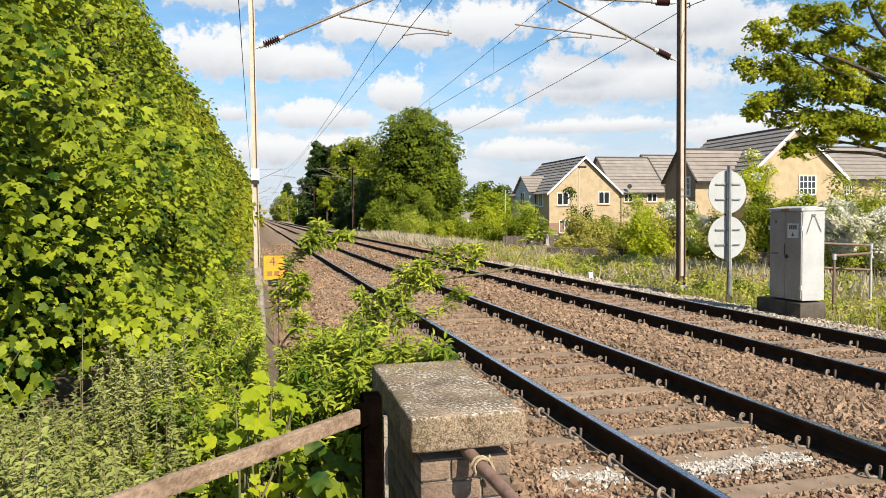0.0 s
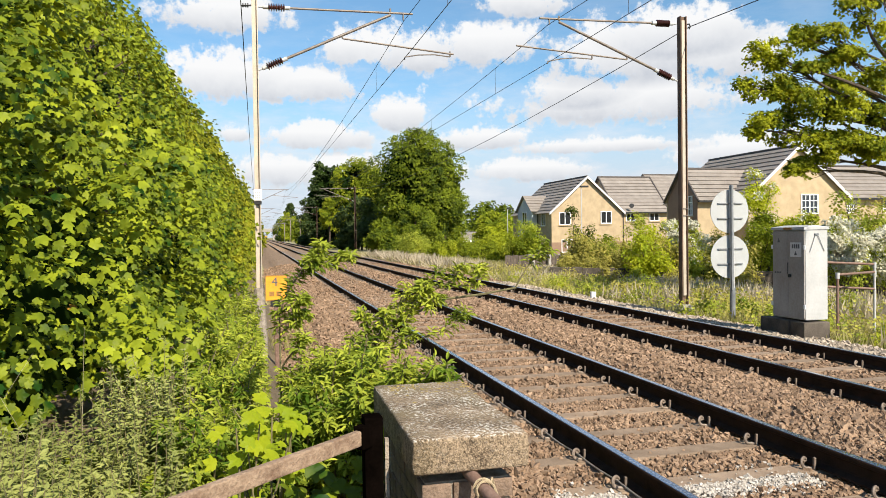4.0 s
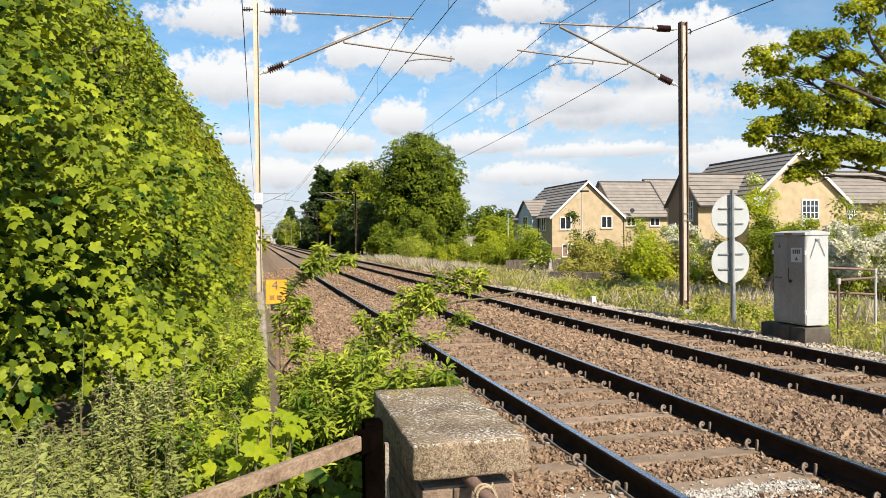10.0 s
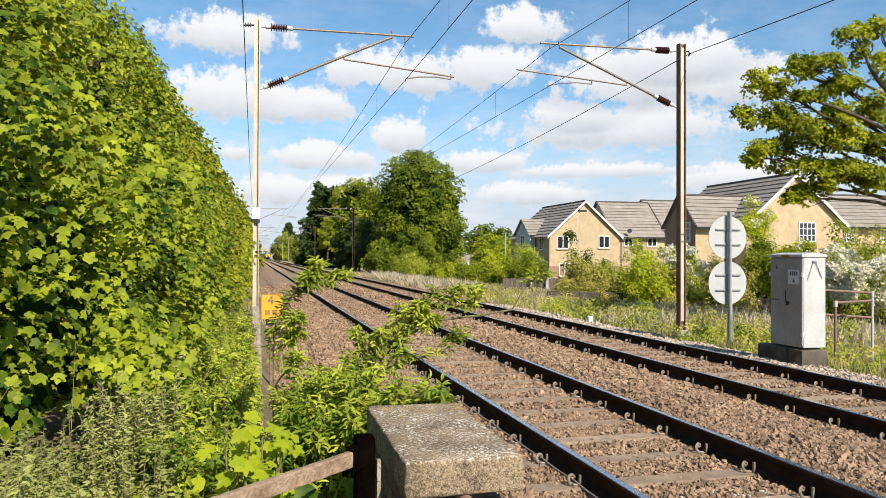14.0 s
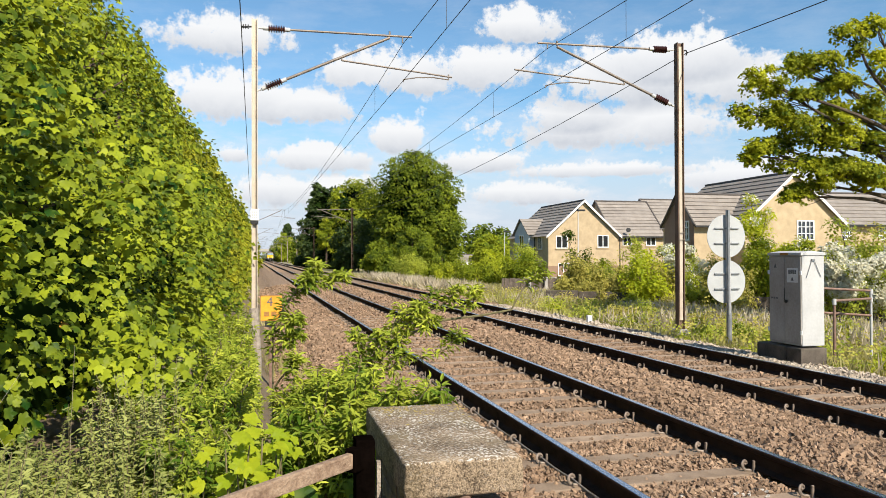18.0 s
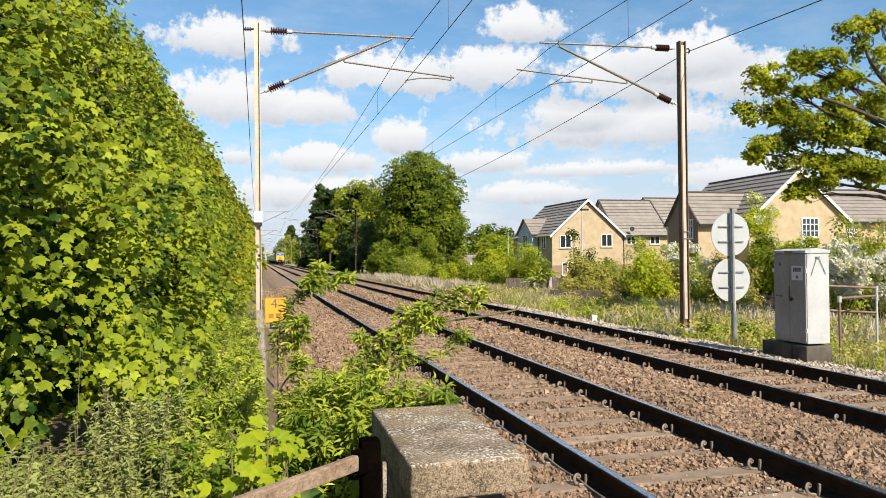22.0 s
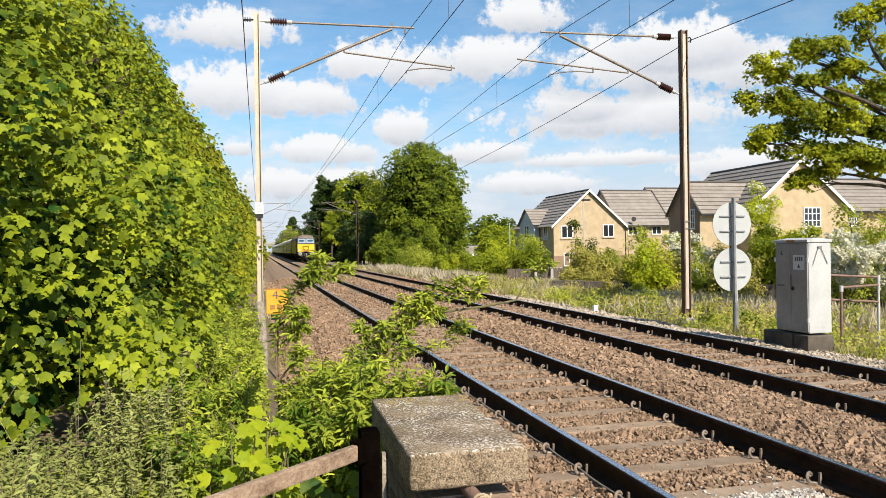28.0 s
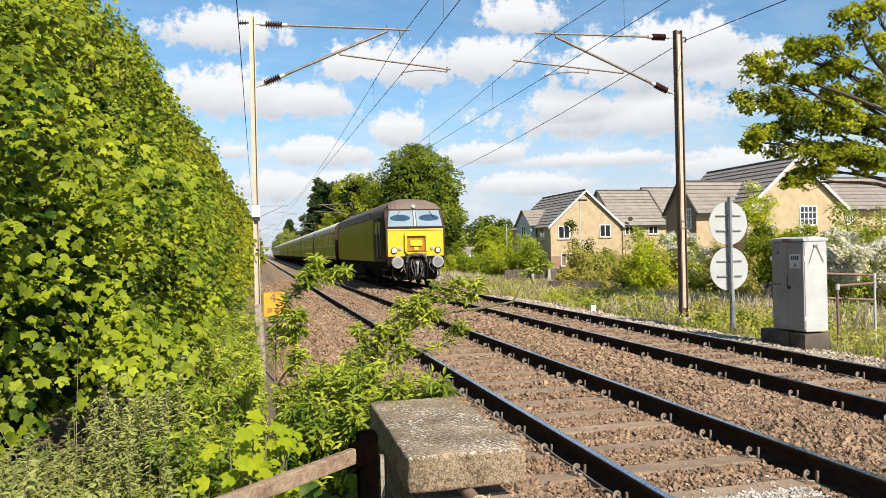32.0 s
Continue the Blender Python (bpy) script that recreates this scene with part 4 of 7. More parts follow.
    solo("thin_batten", stake, M_GREYWOOD, "thin bleached batten standing beside the pier", "batten")

    tube = thing("scaffold_tube", "rusty steel tube tied to the pier with rope", "tube")
    t = Mesh()
    p0, p1 = Vector((0.690, 2.47, 0.750)), Vector((0.99, 1.2, 0.42))
    t.tube([p0, p0.lerp(p1, 0.5), p1], 0.0215, 14)
    part("pipe", t, M_TUBE, tube, smooth=True)
    c = p0.lerp(p1, 0.085)
    u = (p1 - p0).normalized()
    s = u.orthogonal().normalized()
    w = u.cross(s)
    for k in range(2):
        r = Mesh()
        r.tube([c + u * (0.016 * k) + (s * math.cos(q) + w * math.sin(q)) * 0.030 + u * 0.012 * math.sin(q) for q in np.linspace(0, 6.1, 14)], 0.0048, 6)
        part("rope_turn", r, M_ROPE, tube, "frayed tan rope", True)
    r = Mesh()
    r.tube([c + w * 0.03, c + Vector((0.04, 0.03, 0.02)), c + Vector((0.055, 0.05, -0.02)), c + Vector((0.07, 0.05, -0.06))], 0.0048, 6)
    part("rope_end", r, M_ROPE, tube, "frayed tan rope", True)


# ---------------------------------------------------------------- lineside furniture


def flat_text(body, size, mat, m, parent, name="lettering"):
    """Letters from the built-in font, as a mesh."""
    cu = bpy.data.curves.new(name, "FONT")
    cu.body, cu.size, cu.extrude, cu.align_x, cu.align_y = body, size, 0.0015, "CENTER", "CENTER"
    tmp = bpy.data.objects.new(name, cu)
    scene.collection.objects.link(tmp)
    bpy.context.view_layer.update()
    me = bpy.data.meshes.new_from_object(tmp.evaluated_get(bpy.context.evaluated_depsgraph_get()))
    bpy.data.objects.remove(tmp)
    me.transform(m)
    me.materials.clear()
    me.materials.append(mat)
    return part(name, me, None, parent)


def build_lineside():
    sign = thing("disc_signal_post", "backs of two round pale signs on one grey post", "sign", (9.47, 13.4, 0))
    p = Mesh()
    p.tube([(0, 0, -0.6), (0, 0, 0.40)], 0.055, 14)
    part("lower_post", p, M_POLE, sign, smooth=True)
    p = Mesh()
    p.tube([(0, 0, 0.38), (-0.02, 0, 2.50)], 0.042, 14)
    part("upper_post", p, M_CABINET, sign, "pale grey upper post", True)
    cover = Mesh()
    cover.box(-0.055, -0.012, -0.062, -0.012, 0.36, 2.50)
    part("post_strip", cover, M_POLE, sign, "dark grey channel")
    for zc in (1.97, 1.035):
        d = Mesh()
        c = Vector((-0.02, 0.055, zc))
        d.disc(c, (0.0, 1, 0), 0.445, 0.012, 48)
        disc = part("disc", d, M_DISC, sign, "pale grey disc, seen from behind", True)
        for dz in (0.16, -0.15):
            b = Mesh()
            b.chamfer(-0.31, 0.27, 0.028, 0.054, zc + dz - 0.014, zc + dz + 0.014, 0.003)
            part("stiffener", b, M_POLE, disc)
            b = Mesh()
            b.tube([(-0.06, -0.01, zc + dz), (0.06, -0.01, zc + dz)], 0.022, 8)
            part("clamp", b, M_POLE, disc)

    cab = thing("equipment_cabinet", "pale grey steel lineside equipment cabinet on a concrete plinth", "cabinet", (8.68, 10.38, 0))
    b = Mesh()
    W, D, H0, H1 = 0.45, 0.78, 0.08, 1.57
    b.chamfer(0.02, W, 0.0, D, H0, H1, 0.012)
    part("body", b, M_CABINET, cab)
    roof = Mesh()
    roof.add([(-0.015, -0.015, H1), (W + 0.015, -0.015, H1), (W + 0.015, D + 0.015, H1), (-0.015, D + 0.015, H1),
              (-0.015, -0.015, H1 + 0.042), (W + 0.015, -0.015, H1 + 0.042), (W + 0.015, D + 0.015, H1 + 0.042), (-0.015, D + 0.015, H1 + 0.042),
              (W / 2, 0.02, H1 + 0.075), (W / 2, D - 0.02, H1 + 0.075)],
             [(0, 1, 2, 3), (0, 1, 5, 4), (1, 2, 6, 5), (2, 3, 7, 6), (3, 0, 4, 7), (4, 5, 8), (5, 6, 9, 8), (6, 7, 9), (7, 4, 8, 9)])
    part("roof", roof, M_CABINET, cab, "low pitched steel roof")
    st = Mesh()
    st.box(-0.018, -0.0165, 0.28, 0.48, H1 + 0.003, H1 + 0.04)
    part("rust_streak", st, M_RUSTSPOT, cab, "orange rust streak")
    for k, (ya, yb) in enumerate(((0.012, D / 2 - 0.004), (D / 2 + 0.004, D - 0.012))):
        d = Mesh()
        d.chamfer(0.0, 0.02, ya, yb, H0 + 0.03, H1 - 0.02, 0.004)
        door = part("door", d, M_DOOR, cab, "grubby grey steel door, shade included in its colour")
        for z in (0.30, 1.28):
            h = Mesh()
            yy = 0.0 if k == 0 else D
            h.chamfer(-0.012, 0.006, yy - 0.02, yy + 0.02, z - 0.035, z + 0.035, 0.004)
            part("hinge", h, M_UPVC, door)
    handle = Mesh()
    handle.disc((-0.004, D / 2 - 0.05, 0.80), (-1, 0, 0), 0.028, 0.022, 14)
    handle.box(-0.010, -0.003, D / 2 - 0.004, D / 2 + 0.004, 0.82, 1.02)
    part("lock_handle", handle, M_BLACK, cab, "dark lock and handle")
    lab = Mesh()
    lab.box(-0.004, -0.0005, 0.07, 0.33, 1.12, 1.36)
    label = part("warning_label", lab, M_LABEL, cab, "pale printed label")
    bars = Mesh()
    for i in range(4):
        bars.box(-0.0065, -0.0045, 0.11 + 0.048 * i, 0.145 + 0.048 * i, 1.26, 1.33)
    bars.add([(-0.006, 0.165, 1.15), (-0.006, 0.235, 1.15), (-0.006, 0.20, 1.22)], [(0, 1, 2)])
    part("print", bars, M_INK, label)
    bars = Mesh()
    bars.add([(-0.0025, 0.58, 1.36), (-0.0025, 0.65, 1.36), (-0.0025, 0.615, 1.44)], [(0, 1, 2)])
    for i in range(3):
        bars.box(-0.003, -0.001, 0.56 + 0.06 * i, 0.60 + 0.06 * i, 0.83, 0.86)
    part("small_marking", bars, M_INK, cab)
    v = Mesh()
    v.chamfer(W / 2 - 0.035, W / 2 + 0.035, -0.024, -0.002, 1.478, 1.510, 0.004)
    v.tube([(W / 2 - 0.03, -0.014, 1.47), (W / 2 - 0.13, -0.010, 1.20)], 0.0055, 6)
    v.tube([(W / 2 + 0.03, -0.014, 1.47), (W / 2 + 0.15, -0.010, 1.22)], 0.0055, 6)
    part("lifting_sling", v, M_POLE, cab, "dark lifting eye with a sling")
    pl = Mesh()
    pl.chamfer(-0.07, 0.47, 0.30, 1.02, -0.62, 0.055, 0.02)
    part("plinth", pl, M_PLINTH, cab, "stained concrete plinth")
    pl = Mesh()
    pl.chamfer(-0.05, 0.45, -0.05, 0.29, -0.62, 0.050, 0.02)
    part("plinth_block", pl, M_PLINTH, cab, "stained concrete block")

    rails = thing("tubular_barrier", "rusty tubular hand barrier with pale joints", "barrier", (9.88, 11.0, 0))
    def bar(name, pts, mat, lab=""):
        t_ = Mesh()
        t_.tube(pts, 0.024, 10)
        part(name, t_, mat, rails, lab, True)
    bar("upright", [(0, 0, -0.6), (0, 0, 0.77)], M_TUBE)
    bar("upright", [(1.75, 1.0, -0.6), (1.75, 1.0, 0.88)], M_CABINET, "pale galvanised upright")
    bar("cross_rail", [(0, 0, 0.77), (1.75, 1.0, 0.73)], M_TUBE)
    bar("cross_rail", [(0.3, 1.0, 0.96), (1.75, 1.0, 0.88)], M_TUBE)
    bar("cross_rail", [(0.3, 1.0, 0.50), (1.75, 1.0, 0.40)], M_TUBE)
    for q in ((0, 0, 0.77), (1.75, 1.0, 0.88), (1.75, 1.0, 0.73)):
        t_ = Mesh()
        t_.tube([Vector(q) - Vector((0, 0, 0.07)), Vector(q) + Vector((0, 0, 0.035))], 0.036, 10)
        part("joint", t_, M_CABINET, rails, "pale tube joint", True)

    peg = Mesh()
    peg.chamfer(-0.065, 0.065, -0.055, 0.055, -0.55, -0.02, 0.012)
    ob = solo("marker_block", peg, M_WHITE, "small white marker block in the gravel", "marker")
    ob.location = (8.72, 18.4, 0)

    board = thing("speed_board", "orange board with black figures on a low post", "sign", (0.275, 12.0, 0))
    b = Mesh()
    b.chamfer(-0.165, 0.165, -0.012, 0.012, 0.57, 0.965, 0.012)
    face = part("board", b, M_ORANGE, board)
    for x0, x1, z0, z1 in ((-0.165, -0.153, 0.57, 0.965), (-0.165, 0.165, 0.953, 0.965)):
        e = Mesh()
        e.box(x0, x1, -0.0165, -0.0125, z0, z1)
        part("border", e, M_RUSTSPOT, face)
    flat_text("4", 0.20, M_INK, pose(-0.02, -0.0135, 0.86, 90, 0, 0), face)
    for x in (-0.06, 0.05):
        e = Mesh()
        e.box(x - 0.045, x + 0.03, -0.0165, -0.0125, 0.64, 0.71)
        part("faded_mark", e, M_RUSTSPOT, face)
    b = Mesh()
    b.box(-0.09, 0.06, 0.0, 0.05, 0.47, 0.565)
    part("bracket", b, M_BLACK, board)
    b = Mesh()
    b.chamfer(-0.03, 0.03, 0.014, 0.06, -0.7, 0.60, 0.006)
    part("post", b, M_TUBE, board)

    s = Mesh()
    pts = [(0.03, 11.5, -0.7), (0.05, 11.5, 0.0), (0.02, 11.5, 0.5), (0.01, 11.5, 0.80)]
    s.tube(pts, [0.085, 0.08, 0.082, 0.07], 9)
    solo("old_stake", s, M_GREYWOOD, "split grey timber stake by the mast", "stake")
    for dx, dy, r in ((-0.12, 10.9, 0.16), (-0.25, 11.3, 0.13), (0.02, 10.5, 0.10)):
        bm = bmesh.new()
        bmesh.ops.create_icosphere(bm, subdivisions=2, radius=r)
        for q in bm.verts:
            q.co *= 1 + 0.35 * noise.noise(q.co * 7 + Vector((dx * 9, dy, 0)))
            q.co.z *= 0.6
        me = bpy.data.meshes.new("rock")
        bm.to_mesh(me)
        bm.free()
        ob = solo("rock", me, M_PALE_STONE, "pale lump of broken concrete on the bank", "rock", "rocks by the mast")
        ob.location = (dx, dy, float(ground_height(dx, dy)) + 0.16)


build_ground()
build_tracks()
build_overhead()
build_parapet()
build_lineside()
build_ballast()

# ---------------------------------------------------------------- houses


def tile_courses(parent, a, b, c, d, n):
    """Roof slope from the eave a-b up to the ridge d-c in overlapping courses."""
    a, b, c, d = (Vector(p) for p in (a, b, c, d))
    nrm = (b - a).cross(d - a).normalized()
    if nrm.z < 0:
        nrm = -nrm
    for i in range(n):
        t0, t1 = i / n, min((i + 1.25) / n, 1.0)
        p = [a.lerp(d, t0), b.lerp(c, t0), b.lerp(c, t1), a.lerp(d, t1)]
        lift = (0.10, 0.10, 0.035, 0.035)
        top = [q + nrm * h for q, h in zip(p, lift)]
        low = [q + nrm * (h - 0.05) for q, h in zip(p, lift)]
        me = Mesh().add(top + low, [(0, 1, 2, 3), (7, 6, 5, 4), (0, 4, 5, 1), (1, 5, 6, 2), (2, 6, 7, 3), (3, 7, 4, 0)])
        part("tile_course", me, M_TILE, parent)


def window(parent, x, y, z, w, h, face="y", panes=2, bars=False):
    """A white window on a wall that faces -y or -x, its lower corner given."""
    at = (lambda u, v, k: (x + u, y - k, z + v)) if face == "y" else (lambda u, v, k: (x - k, y + u, z + v))

    def block(me, u0, u1, v0, v1, k0, k1):
        me.add([at(u, v, k) for u in (u0, u1) for v in (v0, v1) for k in (k0, k1)], [(0, 1, 3, 2), (4, 6, 7, 5), (0, 4, 5, 1), (2, 3, 7, 6), (0, 2, 6, 4), (1, 5, 7, 3)])

    fr, t = Mesh(), 0.075
    ring = [at(u, v, k) for k in (0.002, 0.05) for u, v in ((0, 0), (w, 0), (w, h), (0, h), (t, t), (w - t, t), (w - t, h - t), (t, h - t))]
    f = []
    for i in range(4):
        j = (i + 1) % 4
        f += [(i, j, 4 + j, 4 + i), (8 + i, 12 + i, 12 + j, 8 + j), (i, 8 + i, 8 + j, j), (4 + i, 4 + j, 12 + j, 12 + i)]
    fr.add(ring, f)
    win = part("window", fr, M_UPVC, parent, "white framed window")

    def glazing_bar(*a):
        g_ = Mesh()
        block(g_, *a)
        part("glazing_bar", g_, M_UPVC, win)

    for i in range(1, panes):
        u = i * (w - t) / panes
        glazing_bar(u, u + t, t, h - t, 0.002, 0.049)
    if bars:
        for i in range(panes):
            u = (i + 0.5) * (w - t) / panes + t / 2
            glazing_bar(u - 0.022, u + 0.022, t, h - t, 0.002, 0.045)
            for k in (1, 2):
                glazing_bar(i * (w - t) / panes + t, (i + 1) * (w - t) / panes, h * k / 3 - 0.022, h * k / 3 + 0.022, 0.002, 0.044)
    for i in range(panes):
        u = i * (w - t) / panes + t
        g = Mesh()
        block(g, u, u + (w - t) / panes - t, t, h - t, 0.003, 0.02)
        part("pane", g, M_PANE, win)
    s = Mesh()
    block(s, -0.08, w + 0.08, -0.09, -0.002, 0.002, 0.09)
    part("sill", s, M_WALLBRICK, win)


def barge(parent, pts, y, t=0.22):
    """White boards along the edges of a gable that faces -y."""
    for p, q in zip(pts, pts[1:]):
        p, q = Vector((p[0], y, p[1])), Vector((q[0], y, q[1]))
        d = Vector((0, 0, -t))
        k = Vector((0, -0.06, 0))
        v = [p, q, q + d, p + d]
        me = Mesh().add([a + k for a in v] + [a + k * 0.1 for a in v], [(0, 1, 2, 3), (7, 6, 5, 4), (0, 4, 5, 1), (1, 5, 6, 2), (2, 6, 7, 3), (3, 7, 4, 0)])
        part("barge_board", me, M_UPVC, parent, "white barge board")


def gable_house(parent, x0, x1, y0, y1, base, eave, apex, n=11):
    """A block whose gable faces the railway crossing (-y)."""
    xm = (x0 + x1) / 2
    w = Mesh()
    w.prism([(x0, base), (x1, base), (x1, eave), (xm, apex - 0.1), (x0, eave)], y0, y1)
    part("wall", w, M_WALLBRICK, parent)
    o, f = 0.28, 0.22
    dz = (apex - eave) / (xm - x0) * o
    for s in (-1, 1):
        xe = x0 - o if s < 0 else x1 + o
        tile_courses(parent, (xe, y0 - f, eave - dz), (xe, y1, eave - dz), (xm, y1, apex), (xm, y0 - f, apex), n)
    barge(parent, [(x0 - o, eave - dz + 0.10), (xm, apex + 0.10), (x1 + o, eave - dz + 0.10)], y0 - f)
    r = Mesh()
    r.tube([(xm, y0 - f, apex + 0.07), (xm, y1, apex + 0.07)], 0.08, 8)
    part("ridge", r, M_RIDGE, parent)


def long_house(parent, x0, x1, y0, y1, base, eave, apex, n=11, wall=None, ends=True):
    """A block whose ridge runs along x."""
    ym = (y0 + y1) / 2
    w = Mesh()
    w.prism([(y0, base), (y1, base), (y1, eave), (ym, apex - 0.1), (y0, eave)], x0, x1, "x")
    part("wall", w, wall or M_WALLBRICK, parent)
    o = 0.28
    dz = (apex - eave) / (ym - y0) * o
    tile_courses(parent, (x0 - 0.15, y0 - o, eave - dz), (x1 + 0.15, y0 - o, eave - dz), (x1 + 0.15, ym, apex), (x0 - 0.15, ym, apex), n)
    tile_courses(parent, (x1 + 0.15, y1 + o, eave - dz), (x0 - 0.15, y1 + o, eave - dz), (x0 - 0.15, ym, apex), (x1 + 0.15, ym, apex), n)
    r = Mesh()
    r.tube([(x0 - 0.15, ym, apex + 0.07), (x1 + 0.15, ym, apex + 0.07)], 0.08, 8)
    part("ridge", r, M_RIDGE, parent)
    g = Mesh()
    g.box(x0 - 0.15, x1 + 0.15, y0 - o - 0.12, y0 - o, eave - dz - 0.06, eave - dz + 0.06)
    part("gutter", g, M_BLACK, parent)
    for x in ((x0 - 0.16, x1 + 0.16) if ends else ()):
        for p, q in (((y0 - o, eave - dz), (ym, apex)), ((ym, apex), (y1 + o, eave - dz))):
            b = Mesh()
            b.tube([(x, p[0], p[1] + 0.09), (x, q[0], q[1] + 0.09)], 0.085, 6)
            part("verge", b, M_RIDGE, parent)


def build_houses():
    a = thing("house", "buff brick house with a grey tiled gable roof", "house", group="houses beyond the line")
    gable_house(a, 25.05, 31.75, 61, 71, -1.4, 3.52, 6.50)
    window(a, 25.76, 61, 2.28, 1.10, 1.12)
    window(a, 29.72, 61, 2.36, 1.08, 1.12)
    window(a, 25.95, 61, -0.15, 1.55, 1.15, panes=3)
    for y, w, h in ((62.4, 1.0, 1.3),):
        window(a, 25.05, y, 2.2, w, h, "x")
    low = Mesh()
    low.box(25.02, 31.78, 60.97, 61.0, -1.4, 0.75)
    part("plinth_brick", low, M_WALLBROWN, a, "brown brick lower wall")
    bay = Mesh()
    bay.prism([(64.5, -1.4), (68.3, -1.4), (68.3, 3.7), (66.4, 5.0), (64.5, 3.7)], 24.55, 25.1, "x")
    part("bay", bay, M_RENDER_WALL, a, "pale blue-grey clad bay")
    tile_courses(a, (24.35, 64.2, 3.5), (27.2, 64.2, 3.5), (27.2, 66.4, 5.1), (24.35, 66.4, 5.1), 6)
    tile_courses(a, (27.2, 68.6, 3.5), (24.35, 68.6, 3.5), (24.35, 66.4, 5.1), (27.2, 66.4, 5.1), 6)
    window(a, 24.55, 65.7, 2.3, 1.2, 1.3, "x")
    for x, y in ((25.0, 64.2), (31.85, 60.9)):
        p = Mesh()
        p.tube([(x, y - 0.06, -1.4), (x, y - 0.06, 3.4)], 0.05, 6)
        part("downpipe", p, M_BLACK, a)
    long_house(a, 31.8, 36.9, 62, 68.8, -1.4, 3.60, 6.80, 11)
    window(a, 32.72, 62, 2.55, 0.95, 0.78)
    window(a, 35.10, 62, 2.55, 1.0, 0.78)
    dish = Mesh()
    dish.disc((33.05, 61.5, 3.95), (-0.4, -1, 0.2), 0.21, 0.06, 16)
    part("satellite_dish", dish, M_BLACK, a, "dark satellite dish")

    b = thing("house", "buff brick house with a grey tiled roof and lower wing", "house", group="houses beyond the line")
    long_house(b, 36.9, 43.5, 62.6, 69.6, -1.4, 3.85, 7.1, 11)

    c = thing("house", "large buff brick house with a grey roof and shaded side wing", "house", group="houses beyond the line")
    gable_house(c, 29.05, 36.1, 39.5, 48.8, -1.4, 3.72, 6.74)
    window(c, 32.78, 39.5, 2.55, 1.26, 1.24, bars=True)
    long_house(c, 26.55, 31.4, 41, 44.4, -1.4, 3.70, 5.52, 8)
    # thin brown skin: the wing gable's shade, painted over the buff wall
    shade = Mesh()
    shade.prism([(41.0, -1.4), (44.4, -1.4), (44.4, 3.7), (42.7, 5.42), (41.0, 3.7)], 26.52, 26.548, "x")
    part("side_wall", shade, M_WALLBROWN, c, "brown side wall, its shade put into the colour")
    window(c, 26.52, 41.5, 2.55, 0.9, 1.25, "x", bars=True)
    g = Mesh()
    g.tube([(28.6, 40.95, -1.4), (28.6, 40.95, 3.5)], 0.05, 6)
    part("downpipe", g, M_BLACK, c)

    d = thing("house", "buff brick terrace with a low grey tiled roof", "house", group="houses beyond the line")
    long_house(d, 36.3, 50, 41, 47.8, -1.4, 3.72, 5.95, 9)
    window(d, 37.5, 41, 2.6, 0.78, 0.9, bars=True)
    window(d, 40.4, 41, 2.6, 1.0, 0.9, bars=True)

    e = thing("house", "distant brick house with a pale fascia among trees", "house", group="houses beyond the line")
    long_house(e, 31.6, 36.6, 120, 127, -2.4, 0.45, 1.9, 7, M_WALLBROWN)
    window(e, 32.7, 120, -1.1, 1.5, 1.1)
    f = Mesh()
    f.box(31.4, 36.8, 119.4, 119.6, 0.25, 0.60)
    part("fascia", f, M_UPVC, e)

    for x, y, h, arm in ((25.6, 56.0, 5.3, 0.6), (29.6, 86.0, 4.6, 0.8)):
        l = thing("street_lamp", "slim grey street lamp with a flat dark lantern", "street lamp", (x, y, 0), "street lamps")
        p = Mesh()
        p.tube([(0, 0, -1.4), (0, 0, h)], [0.06, 0.04], 8)
        part("column", p, M_CABINET, l)
        p = Mesh()
        p.chamfer(-0.1, arm, -0.13, 0.13, h - 0.05, h + 0.10, 0.04)
        part("lantern", p, M_BLACK, l)

    fence = thing("board_fence", "dark timber fence with pale concrete posts", "fence")
    for i in range(26):
        p = Mesh()
        x = 13.6 + i * 0.16
        p.box(x, x + 0.145, 40 - 0.02 * (i % 2), 40.025 - 0.02 * (i % 2), -1.0, 0.34 + 0.02 * math.sin(i * 2.1))
        part("board", p, M_FENCE, fence)
    for x in (15.2, 16.2, 17.0):
        p = Mesh()
        p.chamfer(x - 0.08, x + 0.08, 39.75, 39.93, -1.0, 0.30, 0.015)
        part("fence_post", p, M_CONC, fence, "pale concrete post")
    shed = thing("garden_shed", "low dark garden shed with a flat grey felt roof", "shed")
    p = Mesh()
    p.box(18.0, 20.2, 46, 48, -1.3, 0.02)
    part("wall", p, M_FENCE, shed)
    p = Mesh()
    p.chamfer(17.9, 20.3, 45.85, 48.15, 0.022, 0.14, 0.02)
    part("roof", p, M_CONC, shed, "flat grey felt roof")
    wall = thing("low_wall", "low grey concrete wall overgrown with weeds", "wall", kind="structure")
    a0, a1 = Vector((11.8, 29, 0)), Vector((26, 21.5, 0))
    n = 12
    for i in range(n):
        p, q = a0.lerp(a1, i / n), a0.lerp(a1, (i + 0.985) / n)
        ang = math.degrees(math.atan2(q.y - p.y, q.x - p.x))
        m = Mesh()
        m.chamfer(0, (q - p).length, -0.09, 0.09, -1.2, 0.16 - 0.035 * i + 0.02 * math.sin(i * 3.3), 0.02, pose(p.x, p.y, 0, 0, 0, ang))
        part("panel", m, M_PLINTH, wall)

    bridge = thing("road_bridge", "pale concrete road bridge far down the line", "bridge", kind="structure")
    for x0, x1 in ((-5, -2.6), (10.5, 13.0)):
        m = Mesh()
        m.chamfer(x0, x1, 520, 532, -1, 5.0, 0.1)
        part("abutment", m, M_CONC, bridge)
    m = Mesh()
